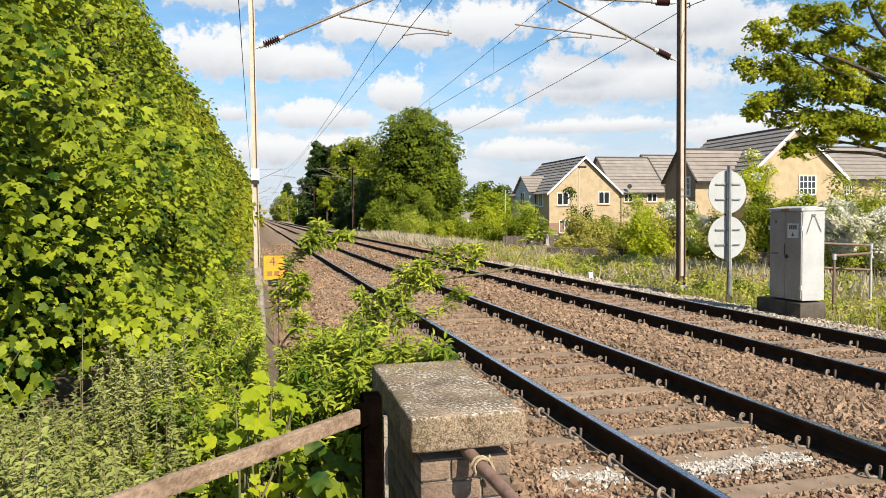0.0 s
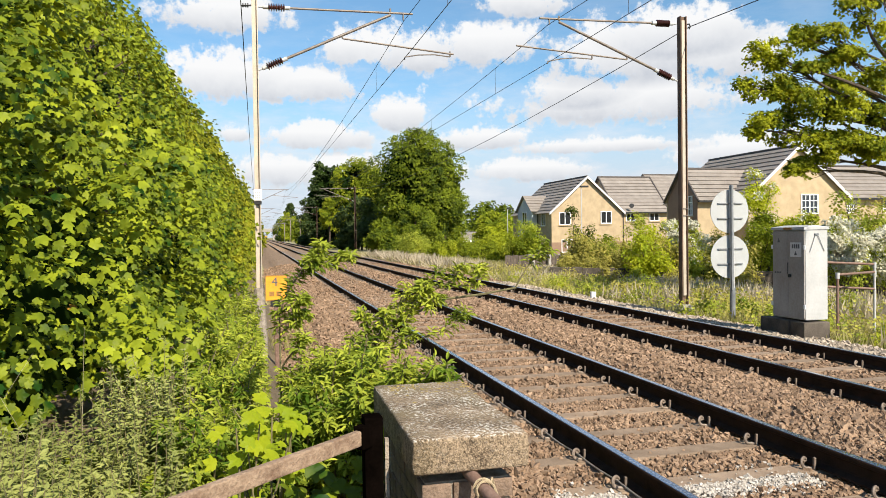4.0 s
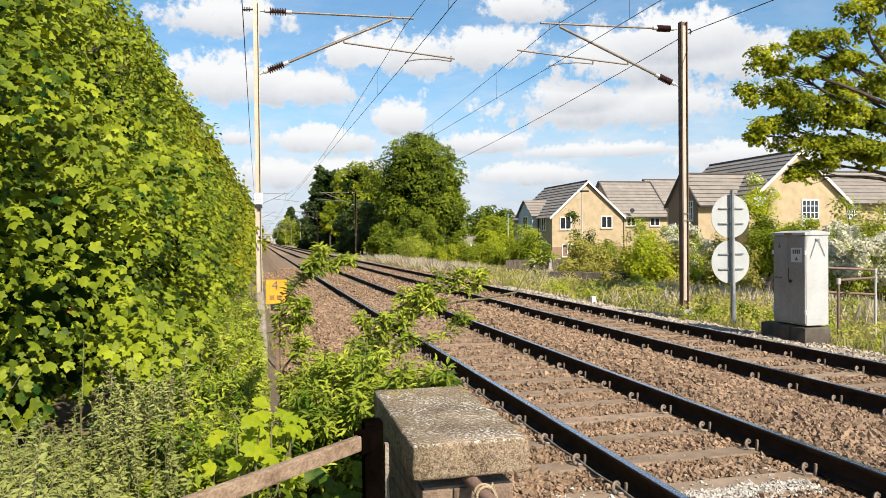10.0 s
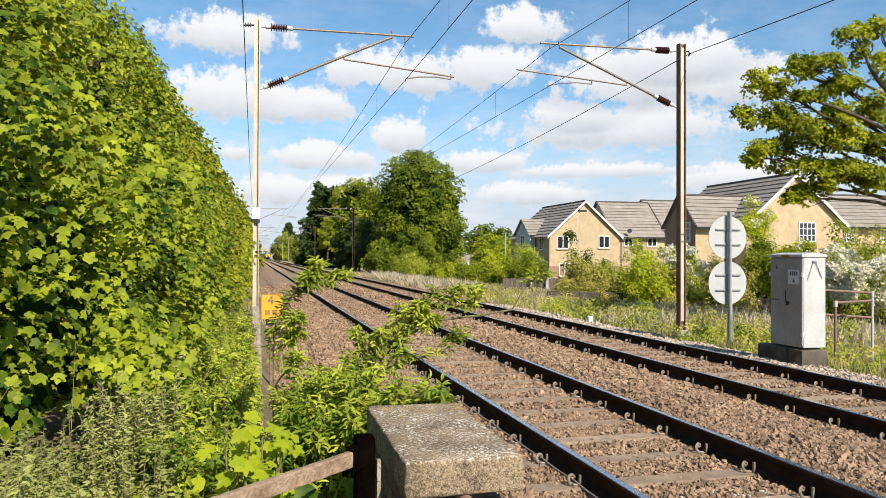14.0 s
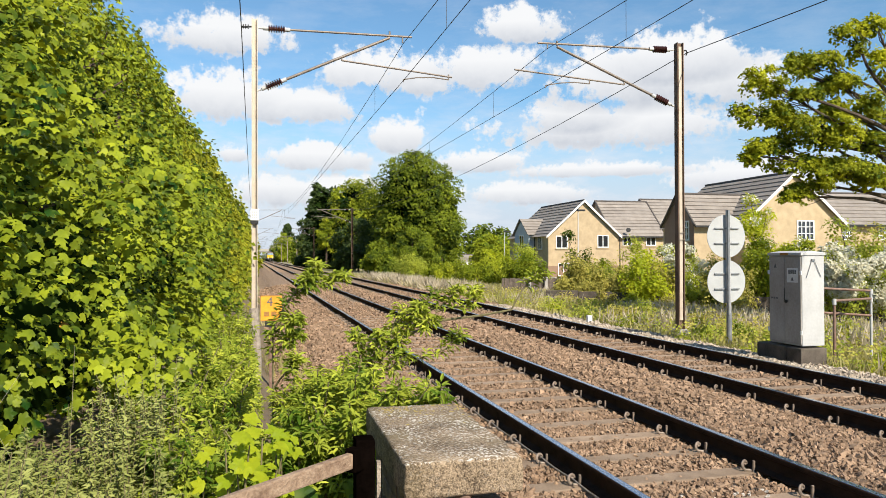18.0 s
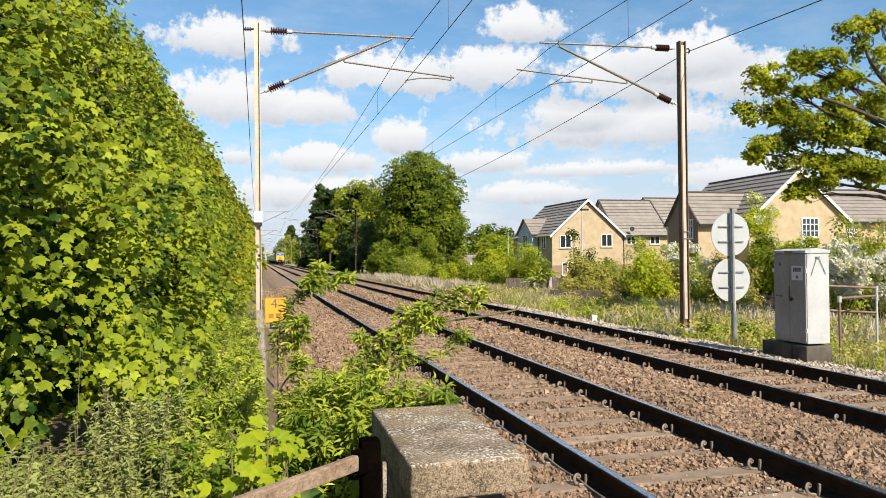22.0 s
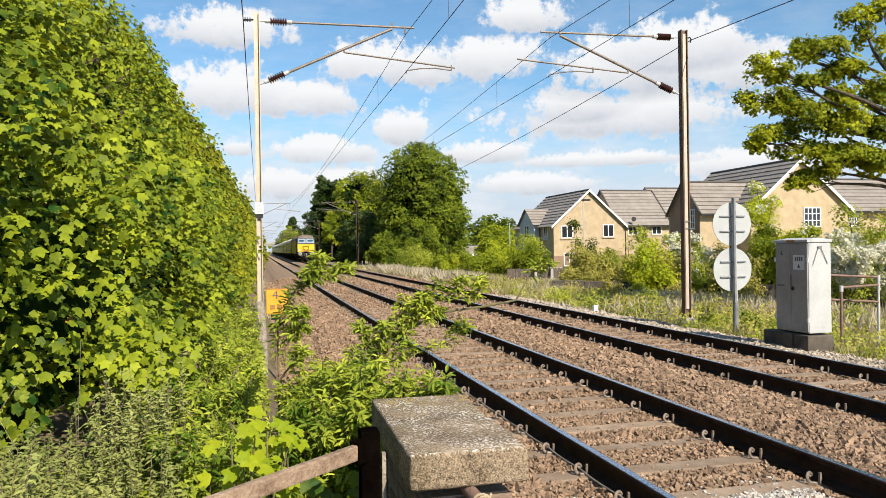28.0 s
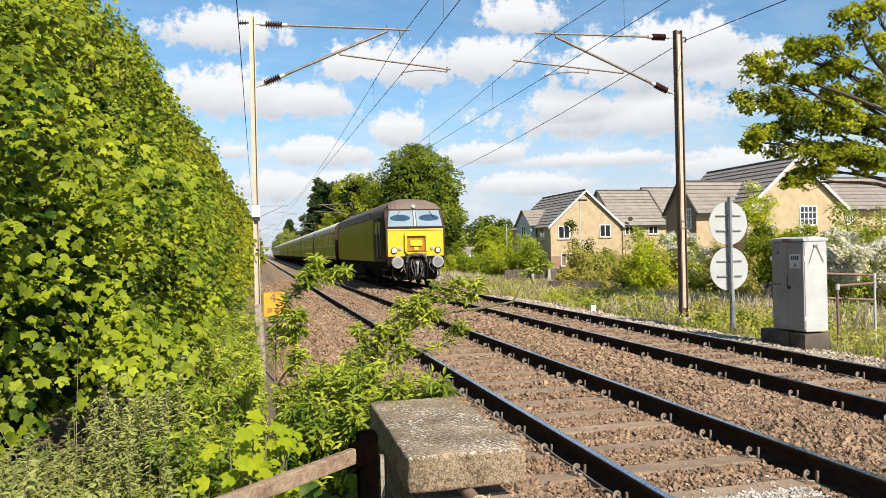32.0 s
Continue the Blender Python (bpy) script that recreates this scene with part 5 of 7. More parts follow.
    m.chamfer(-40, 60, 520, 532, 5.0, 6.1, 0.1)
    part("deck", m, M_CONC, bridge)
    m = Mesh()
    m.chamfer(-40, 60, 519.6, 519.9, 5.9, 7.3, 0.05)
    part("parapet", m, M_CONC, bridge)


build_houses()

# ---------------------------------------------------------------- trees and plants


def limb(a, b, r0, r1, bend=0.15, n=6):
    a, b = Vector(a), Vector(b)
    side = Vector((rng.normal(), rng.normal(), rng.normal() * 0.4)) * bend * (b - a).length
    pts = [a.lerp(b, t) + side * (4 * t * (1 - t)) * (0.6 + 0.4 * math.sin(5 * t)) for t in np.linspace(0, 1, n)]
    return pts, [r0 + (r1 - r0) * t for t in np.linspace(0, 1, n)]


def tree(x, y, h, r, mat, label, name="tree", ground=-0.7, low=0.18, count=5000, size=0.5, clumps=16, squash=1.0, group="trees by the line", shape=FLAKE, cone=False, broad=False):
    """Trunk, limbs and a crown of leafy clumps."""
    t = thing(name, label, "tree", (x, y, ground), group)
    tr = Mesh()
    tr.tube([(0, 0, -0.3), (0.1, 0, h * 0.3), (0, 0.1, h * 0.6), (0.1, 0, h * 0.85)], [h * 0.022, h * 0.017, h * 0.011, h * 0.004], 8)
    part("trunk", tr, M_BARK, t)
    cl = []
    for i in range(clumps):
        f = (i + 0.5) / clumps
        z = h * (low + (1 - low) * f)
        w = r * (1 - f) ** 0.8 if cone else r * math.sin(math.pi * min(1.0, 0.22 + 0.72 * f)) ** 0.8
        if broad:
            w = r * (1 - abs(2 * f - 0.95) ** 3.2) ** 0.5 if abs(2 * f - 0.95) < 1 else r * 0.3
        a = i * 2.4 + rng.uniform(-0.3, 0.3)
        q = w * rng.uniform(0.45, 0.85)
        cr = max(w * rng.uniform(0.28, 0.5), r * 0.17)
        cl.append((math.cos(a) * q, math.sin(a) * q, min(z, h - cr * 0.7), cr, cr, cr * rng.uniform(0.65, 0.9) * squash))
        if i % 2 == 0 and not cone:
            pts, rad = limb((0.05, 0.05, max(h * 0.15, z * 0.62)), cl[-1][:3], h * 0.008, h * 0.002)
            lm = Mesh()
            lm.tube(pts, rad, 6)
            part("limb", lm, M_BARK, t)
    # core of near-black leaves: shade painted into the crown's middle
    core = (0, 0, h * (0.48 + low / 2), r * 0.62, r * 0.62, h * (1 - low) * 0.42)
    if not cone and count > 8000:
        part("inner_foliage", bulk("inner_foliage", *crown([core], max(160, count // 10), size * 3.4, shape, 0.5)), L_INNER_SHADE, t)
    if cone or mat is L_DARK:
        part("crown", bulk("crown", *crown(cl, count, size, shape)), mat, t)
        return t
    k = max(60, int(count * 2.2) // 12)
    c = np.array(cl)
    pick = rng.choice(len(c), k, p=c[:, 3] ** 2 / (c[:, 3] ** 2).sum())
    d = unit(rng.normal(0, 1, (k, 3)) + np.array((0.1, -0.25, 0.25)))
    P = c[pick, :3] + d * c[pick, 3:] * rng.uniform(0.70, 1.0, (k, 1))
    part("crown", bulk("crown", *pads(shape, P, unit(d + np.array((0, 0, 0.2))), size * 0.85, 12, size * 1.35)), mat, t)
    return t


def bush(x, y, r, h, mat, label, count=1600, size=0.16, ground=-0.7, blossom=0, name="shrub", shape=FLAKE):
    b = thing(name, label, "shrub", (x, y, ground), "shrubs by the line")
    cl = []
    n = max(9, int(r * 9))
    for i in range(n):
        a, q = rng.uniform(0, 6.283), r * math.sqrt(rng.random()) * 0.75
        top = h * (1 - 0.45 * (q / r) ** 2) * rng.uniform(0.45, 1.12)
        cr = r * rng.uniform(0.13, 0.30)
        cl.append((math.cos(a) * q, math.sin(a) * q, max(top - cr * 0.8, cr * 0.7), cr, cr, cr * 0.9))
        cl.append((math.cos(a) * q * 0.9, math.sin(a) * q * 0.9, top * 0.45, cr, cr, top * 0.42))
        pts, rad = limb((0.1 * math.cos(a), 0.1 * math.sin(a), -0.2), cl[-2][:3], 0.03, 0.008)
        st = Mesh()
        st.tube(pts, rad, 5)
        part("stem", st, M_BARK, b)
    c = np.array(cl)
    k = max(30, int(count * 1.9) // 12)
    pick = rng.choice(len(c), k, p=c[:, 3] ** 2 / (c[:, 3] ** 2).sum())
    d = unit(rng.normal(0, 1, (k, 3)) + np.array((0.05, -0.25, 0.25)))
    P = c[pick, :3] + d * c[pick, 3:] * rng.uniform(0.25, 1.35, (k, 1))
    part("foliage", bulk("foliage", *pads(shape, P, unit(d + np.array((0, 0, 0.2))), size * 0.72, 12, size * rng.uniform(1.2, 1.9))), mat, b)
    if blossom:
        spots = []
        for _ in range(max(10, blossom // 75)):
            c = cl[2 * int(rng.integers(len(cl) // 2))]
            d = unit(rng.normal(0, 0.8, 3) + np.array((-0.5, -0.8, 0.6)))
            k = rng.uniform(0.10, 0.22) * (1 + r * 0.25)
            spots.append((c[0] + d[0] * c[3], c[1] + d[1] * c[4], c[2] + d[2] * c[5], k, k, k * 0.7))
        V = crown(spots, blossom, 0.105, FLAKE, 0.5)
        part("blossom", bulk("blossom", *V), L_BLOSSOM, b, "creamy white blossom")
    return b


def hedge_profile(y, u):
    """Face of the tall sycamore row: u runs from the ground (0) to the top (1)."""
    x0 = np.interp(y, [3, 5.4, 9, 15, 40, 250], [-1.6, -1.10, -0.80, -0.52, -0.55, -0.8])
    lean = np.interp(y, [4, 25, 45, 90, 250], [4.3, 4.3, 3.3, 1.9, 1.9])
    h = np.interp(y, [3, 20, 60, 250], [8.6, 9.6, 9.4, 8.5])
    z = -0.4 + h * u
    return x0 - lean * u ** 2.2, z


def build_hedge():
    cuts = [3.9, 5.4, 7.4, 10, 13.5, 18, 24, 32, 44, 60, 85, 120, 175, 250]
    for i, (ya, yb) in enumerate(zip(cuts, cuts[1:])):
        ym = (ya + yb) / 2
        xm = float(hedge_profile(ym, 0.1)[0])
        near = ym < 12
        t = thing("sycamore_tree", "tall leafy sycamore in a dense row beside the line, sunlit green", "tree", (0, 0, 0), "sycamore row")
        tr = Mesh()
        bx = xm - 2.4
        pts, rad = limb((bx, ym, -0.6), (bx - 1.2, ym + 0.3, 7.0), 0.20, 0.05, 0.05)
        tr.tube(pts, rad, 9)
        part("trunk", tr, M_BARK, t)
        for k in range(7 if ym < 40 else 3):
            u = rng.uniform(0.1, 0.85)
            yy = rng.uniform(ya, yb)
            fx, fz = hedge_profile(yy, u)
            pts, rad = limb((bx - 0.15 * k, ym, max(0.2, fz * 0.55)), (float(fx) - 0.35, yy, float(fz)), 0.06, 0.012)
            lm = Mesh()
            lm.tube(pts, rad, 6)
            part("limb", lm, M_BARK, t)
        size = float(np.interp(ym, [4, 9, 16, 30, 60, 120, 200], [0.068, 0.082, 0.104, 0.16, 0.30, 0.56, 1.0]))
        reach, per = size * 3.1, 36
        n = int((yb - ya) * 10.0 * (0.78 if ym < 8 else 0.80) / reach ** 2)
        y = rng.uniform(ya - 0.3, yb + 0.3, n)
        u = rng.random(n)
        x, z = hedge_profile(y, u)
        p = np.stack([x, y, z], 1)
        out = unit(np.stack([np.ones(n), -0.55 + 0.45 * u, 0.45 - 0.35 * u], 1))
        bulge = 0.36 * lumps(p, 0.55) + 0.34 * lumps(p[:, [2, 0, 1]], 1.25) + 0.28 * lumps(p[:, [1, 2, 0]], 2.3)
        bulge = bulge + 0.24 * lumps(p[:, [2, 1, 0]], 4.2)
        bulge = np.minimum(bulge, np.interp(y, [8, 14], [0.6, 0.22]))
        depth = np.where(rng.random(n) < np.interp(y, [12, 20], [0.07, 0.02]), -rng.uniform(0.05, 0.28, n), rng.random(n) ** 1.3 * 1.0)
        p += out * (bulge - depth)[:, None]
        # a shaded hollow under the boughs near the crossing
        hollow = np.exp(-((z - 1.05) / 0.48) ** 2) * np.clip((7.5 - y) / 1.6, 0, 1)
        p[:, 0] -= 0.14 * hollow
        # ragged holes low down and inside
        keep = (lumps(p * 1.9, 1.0) > -0.30) & ((z > np.interp(y, [4, 6, 8, 14], [0.75, 0.45, 0.2, 0.0])) | (rng.random(n) < 0.3))
        keep &= (z > 2.2) | (y > 8) | (lumps(p[:, [1, 2, 0]] * 3.1, 1.0) > -0.18) | (rng.random(n) < 0.22)
        keep &= rng.random(n) > 0.06 * hollow
        p, out = p[keep], out[keep]
        if i == 0:
            # low sunlit boughs at the foot of the row
            low = np.stack([rng.uniform(-1.0, -0.52, 15), rng.uniform(4.7, 5.9, 15), rng.uniform(0.80, 1.16, 15)], 1)
            p, out = np.concatenate([p, low]), np.concatenate([out, np.tile(unit(np.array((0.8, -0.6, 0.3))), (15, 1))])
        shape = MAPLE if ym < 11 else TUFT
        part("crown", bulk("crown", *pads(shape, p, out, size, per, reach), smooth=shape is MAPLE), L_SYC if ym < 20 else L_SYC_FAR, t)
        # near-black sheet in the middle of the row: painted shade behind the gaps
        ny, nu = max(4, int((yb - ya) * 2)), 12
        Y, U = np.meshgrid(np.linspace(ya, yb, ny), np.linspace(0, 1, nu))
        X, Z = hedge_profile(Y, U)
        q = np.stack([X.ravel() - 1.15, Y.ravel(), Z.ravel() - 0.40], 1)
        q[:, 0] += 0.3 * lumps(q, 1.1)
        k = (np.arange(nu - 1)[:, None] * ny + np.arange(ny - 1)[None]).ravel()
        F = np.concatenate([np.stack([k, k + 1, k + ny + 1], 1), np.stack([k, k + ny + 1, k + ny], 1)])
        part("inner_foliage", bulk("inner_foliage", q, F), L_INNER_SHADE, t)


def compound(stems, leaflet, pairs, span, start=0.35):
    """Compound leaves in pairs along stems; each carries five leaflets."""
    C, Nn, Hd = [], [], []
    for pts in stems:
        pts = [Vector(p) for p in pts]
        L = len(pts)
        for k in range(pairs):
            t = start + (1 - start) * (k + rng.random() * 0.5) / pairs
            i = min(int(t * (L - 1)), L - 2)
            p = pts[i].lerp(pts[i + 1], t * (L - 1) - i)
            d = (pts[i + 1] - pts[i]).normalized()
            a = rng.uniform(0, 6.283)
            side = d.orthogonal().normalized()
            side = (side * math.cos(a) + d.cross(side) * math.sin(a))
            for s in (-1, 1):
                ax = (side * s + d * 0.75 + Vector((0, 0, 0.45))).normalized()
                up = (Vector((0.1, -0.35, 1)) + d * 0.3 + Vector((rng.normal(), rng.normal(), 0)) * 0.3).normalized()
                w = ax.cross(up).normalized()
                for along, off in ((0.35, -1), (0.35, 1), (0.7, -1), (0.7, 1), (1.0, 0)):
                    q = p + ax * span * along + Vector((0, 0, -0.10 * span * along * along))
                    h = (ax * (0.5 if off else 1.0) + w * off * 0.8 + Vector((0, 0, 0.02))).normalized()
                    C.append(q), Nn.append(up + Vector((rng.normal(), rng.normal(), rng.normal())) * 0.25), Hd.append(h)
    n = len(C)
    return scatter(*ELDER, np.array(C), np.array(Nn), np.array(Hd), leaflet * rng.uniform(0.7, 1.2, n))


def elder(label, roots, tips, leaflet=0.085, pairs=9, span=0.10, start=0.35, name="elder_shrub"):
    e = thing(name, label, "shrub", group="elder shrubs")
    stems = []
    for tip in tips:
        root = roots[int(rng.integers(len(roots)))]
        root = Vector(root) + Vector((rng.normal() * 0.10, rng.normal() * 0.12, 0))
        tip = Vector(tip)
        mid = root.lerp(tip, 0.5) + Vector((rng.normal() * 0.05, rng.normal() * 0.05, 0.16 * (tip - root).length))
        pts = [root * (1 - t) ** 2 + mid * 2 * t * (1 - t) + tip * t * t for t in np.linspace(0, 1, 8)]
        stems.append(pts)
        st = Mesh()
        st.tube(pts, [0.011 - 0.008 * t for t in np.linspace(0, 1, 8)], 5)
        part("stem", st, M_TWIG, e)
    part("foliage", bulk("foliage", *compound(stems, leaflet, pairs, span, start)), L_ELDER, e)
    return e


def shoots(lines, start):
    """Young elder shoots along given lines, leafy towards their tips."""
    e = thing("elder_shoot", "young elder shoots with tufts of sunlit leaves over the ballast", "shrub", group="elder shrubs")
    stems = []
    for pts in lines:
        P = [Vector(p) for p in pts]
        fine = []
        for k in range(len(P) - 1):
            fine += [P[k].lerp(P[k + 1], t) + Vector((0, 0, 0.012 * math.sin(math.pi * t))) for t in (0, 0.34, 0.67)]
        fine.append(P[-1])
        stems.append(fine)
        n = len(fine)
        st = Mesh()
        st.tube(fine, [0.0065 - 0.0045 * k / n for k in range(n)], 5)
        part("stem", st, M_TWIG, e)
    short = [s for s in stems if len(s) < 9]
    long = [s for s in stems if len(s) >= 9]
    part("foliage", bulk("foliage", *merge(compound(short, 0.052, 14, 0.046, start), compound(long, 0.052, 30, 0.048, 0.30))), L_ELDER, e)


def build_near_plants():
    fill = []
    for _ in range(200):
        x, y = rng.uniform(0.10, 0.84), rng.uniform(3.55, 4.6)
        top = np.interp(x, [0.1, 0.3, 0.5, 0.65, 0.80], [0.80, 0.92, 1.00, 1.02, 0.84]) - 0.10 * abs(y - 4.2)
        fill.append((x, y, top * rng.uniform(0.50, 1.0)))
    elder("bright green elder shrub with arching leafy twigs", [(0.42, 4.1, -0.1), (0.30, 4.2, -0.1), (0.60, 4.05, -0.15), (0.40, 3.8, -0.05)], fill, 0.052, 15, 0.050, 0.40)
    low = [(rng.uniform(-0.55, 0.15), rng.uniform(3.3, 4.6), rng.uniform(0.30, 0.72)) for _ in range(70)]
    elder("low elder seedlings between the weeds and the pier", [(-0.2, 3.8, -0.1), (0.0, 4.3, -0.1), (-0.35, 4.2, -0.1), (0.1, 3.6, -0.05)], low, 0.050, 8, 0.050, 0.50)
    edge = [(rng.uniform(-0.85, 0.02), rng.uniform(4.4, 5.5), rng.uniform(0.40, 0.80)) for _ in range(40)]
    edge += [(rng.uniform(-0.5, -0.02), rng.uniform(5.2, 7.0), rng.uniform(0.45, 0.86)) for _ in range(26)]
    edge += [(rng.uniform(-0.28, 0.12), rng.uniform(6.5, 10.5), rng.uniform(0.0, 0.42)) for _ in range(36)]
    elder("elder seedlings behind the weeds", [(-0.5, 4.7, -0.1), (-0.2, 5.0, -0.1), (-0.05, 6.6, -0.4), (-0.1, 8.6, -0.5)], edge, 0.052, 11, 0.052, 0.40)
    shoots([
        [(0.13, 4.5, 0.1), (0.12, 4.5, 0.68), (0.12, 4.5, 0.98), (0.12, 4.5, 1.11), (0.19, 4.5, 1.28), (0.29, 4.5, 1.37), (0.39, 4.5, 1.41)],
        [(0.20, 4.5, 1.29), (0.34, 4.5, 1.44), (0.37, 4.5, 1.51)], [(0.30, 4.5, 1.37), (0.44, 4.52, 1.41), (0.54, 4.5, 1.44)], [(0.12, 4.5, 0.98), (0.20, 4.45, 1.06), (0.26, 4.45, 1.11)],
        [(0.13, 4.5, 1.12), (0.20, 4.4, 1.17), (0.26, 4.4, 1.20)], [(0.13, 4.5, 0.8), (0.22, 4.4, 0.92), (0.25, 4.4, 0.97)],
        [(0.24, 4.5, 1.33), (0.28, 4.45, 1.40), (0.33, 4.45, 1.42)]], 0.35)
    shoots([
        [(0.50, 4.4, 0.1), (0.56, 4.5, 0.68), (0.70, 4.5, 0.88), (0.81, 4.5, 1.08), (0.89, 4.5, 1.25)], [(0.70, 4.5, 0.95), (0.96, 4.5, 1.18), (1.10, 4.5, 1.35)],
        [(0.96, 4.5, 1.16), (1.18, 4.5, 1.28), (1.25, 4.5, 1.36)], [(0.80, 4.5, 0.85), (1.17, 4.5, 0.99), (1.26, 4.5, 1.08)], [(1.10, 4.5, 1.22), (1.34, 4.5, 1.25), (1.36, 4.5, 1.36)],
        [(0.58, 4.5, 0.80), (0.65, 4.5, 1.02), (0.60, 4.5, 1.09)], [(0.75, 4.5, 0.92), (0.88, 4.5, 1.04), (0.95, 4.5, 1.15)], [(0.66, 4.5, 0.85), (0.72, 4.4, 1.02), (0.74, 4.4, 1.10)],
        [(0.85, 4.5, 1.15), (0.95, 4.45, 1.22), (1.0, 4.45, 1.25)], [(0.62, 4.5, 0.78), (0.80, 4.4, 0.90), (0.90, 4.4, 0.97)], [(0.9, 4.5, 1.12), (1.02, 4.45, 1.14), (1.08, 4.45, 1.17)]], 0.25)
    rim = [(rng.uniform(0.60, 0.92), 3.44 + abs(rng.normal()) * 0.10, rng.uniform(0.84, 0.96)) for _ in range(16)]
    elder("low elder twigs spilling over the end of the pier", [(0.6, 3.75, -0.1), (0.80, 3.8, -0.15)], rim, 0.050, 5, 0.05, 0.80)
    back = [(rng.uniform(-0.45, 0.03), rng.uniform(5.2, 10.5), 0) for _ in range(55)]
    back = [(x, y, rng.uniform(0.35, 1.0) * np.interp(x, [-0.4, 0.12], [1.0, 0.78])) for x, y, _ in back]
    elder("pale green elder growth along the foot of the sycamores", [(-0.2, 5.8, -0.3), (-0.25, 6.8, -0.4), (-0.15, 8.2, -0.4), (-0.15, 9.6, -0.4)], back, 0.058, 17, 0.06, 0.2)

    # long bare twig that leans out over the ballast
    tw = Mesh()
    tw.tube([(0.80, 4.55, 1.02), (1.21, 4.8, 1.14), (1.48, 4.8, 1.165), (1.70, 4.8, 1.20), (1.78, 4.8, 1.33), (1.87, 4.8, 1.43), (1.91, 4.8, 1.50)], [0.010, 0.009, 0.008, 0.007, 0.006, 0.004, 0.002], 6)
    t = thing("leaning_twig", "thin brown twig with a few young leaves", "twig")
    part("twig", tw, M_TWIG, t)
    part("foliage", bulk("foliage", *compound([[(1.72, 4.8, 1.24), (1.80, 4.8, 1.35), (1.87, 4.8, 1.43), (1.92, 4.8, 1.52)], [(1.80, 4.8, 1.37), (1.86, 4.78, 1.40), (1.95, 4.77, 1.46)]], 0.058, 7, 0.05)), L_ELDER, t)

    # bright sycamore saplings behind the handrail
    sap = thing("sycamore_sapling", "young sycamore with large sunlit yellow-green leaves", "sapling")
    P = []
    for i in range(22):
        upper = i < 15
        x, y = (rng.uniform(-0.10, 0.13), rng.uniform(2.85, 3.05)) if upper else (rng.uniform(-0.04, 0.22), rng.uniform(2.75, 2.95))
        z = rng.uniform(0.68, 0.92) - 0.5 * abs(x - 0.02) if upper else rng.uniform(0.42, 0.55)
        pts, rad = limb((-0.03 + rng.normal() * 0.05, 2.8, -0.05), (x, y, z), 0.007, 0.003, 0.08)
        st = Mesh()
        st.tube(pts, rad, 5)
        part("stem", st, M_TWIG, sap)
        for k in range(4):
            P.append((x + rng.normal() * 0.035, y + rng.normal() * 0.05, z + rng.normal() * 0.035))
    P = np.array(P)
    part("foliage", bulk("foliage", *leaves(MAPLE, P, np.tile((0.15, -0.6, 0.7), (len(P), 1)), 0.064, 0.40, 0.3), smooth=True), L_YELLOW, sap)
    low = thing("ground_cover", "dark green ivy and sycamore seedlings under the handrail", "plant", kind="stuff")
    n = 900
    P = np.stack([rng.uniform(-1.0, 0.50, n), rng.uniform(2.3, 4.4, n), rng.uniform(-0.05, 0.45, n) ** 1.0], 1)
    Q = np.stack([rng.uniform(0.12, 0.36, 90), rng.uniform(2.68, 2.95, 90), rng.uniform(0.15, 0.74, 90)], 1)
    part("foliage", bulk("foliage", *leaves(MAPLE, np.concatenate([P, Q]), np.tile((0.1, -0.5, 0.8), (n + 90, 1)), 0.075, 0.4, 0.3), smooth=True), L_SYC, low)

    # grey-green weeds on the bank
    n = 1500
    x, y = rng.uniform(-2.3, -0.42, n), rng.uniform(2.45, 4.4, n)
    ok = y > 2.35 + 0.62 * (x + 0.3) * 0.2
    x, y = x[ok], y[ok]
    C, D, Nn = [], [], []
    st = Mesh()
    for xi, yi in zip(x, y):
        h = rng.uniform(0.70, 1.12) * (0.78 + 0.22 * math.sin(xi * 3 + yi * 2))
        lx, ly = rng.normal() * 0.10, rng.normal() * 0.10
        st.tube([(xi, yi, -0.15), (xi + lx * 0.4, yi + ly * 0.4, h * 0.5), (xi + lx, yi + ly, h)], [0.004, 0.003, 0.0015], 4, False)
        for k in range(66):
            t = rng.uniform(0.30, 1.0) ** 0.8
            a = rng.uniform(0, 6.283)
            C.append((xi + lx * t, yi + ly * t, h * t)), D.append((math.cos(a), math.sin(a), rng.uniform(-0.1, 0.7))), Nn.append((rng.normal() * 0.4, rng.normal() * 0.4 - 0.2, 1))
    w = thing("bank_weeds", "dense grey-green mugwort and nettles on the bank", "weeds", kind="stuff")
    tagged(part("stalks", st, M_TWIG, w), kind="stuff")
    n = len(C)
    part("foliage", bulk("foliage", *scatter(*DART, np.array(C), np.array(Nn), np.array(D), 0.032 * rng.uniform(0.5, 1.35, n))), L_WEED, w)

    for i in range(13):
        x0, y0 = rng.uniform(-1.9, -0.5), rng.uniform(3.6, 4.9)
        s = Mesh()
        h = rng.uniform(0.75, 1.15)
        dx, dy = rng.normal() * 0.13, rng.normal() * 0.1
        s.tube([(x0, y0, -0.1), (x0 + dx * 0.4, y0 + dy * 0.5, h * 0.55), (x0 + dx * 1.2, y0 + dy, h)], [0.002, 0.0015, 0.0008], 5)
        solo("dead_stalk", s, M_STRAW, "dry bleached weed stalk", "stalk", "dead stalks")


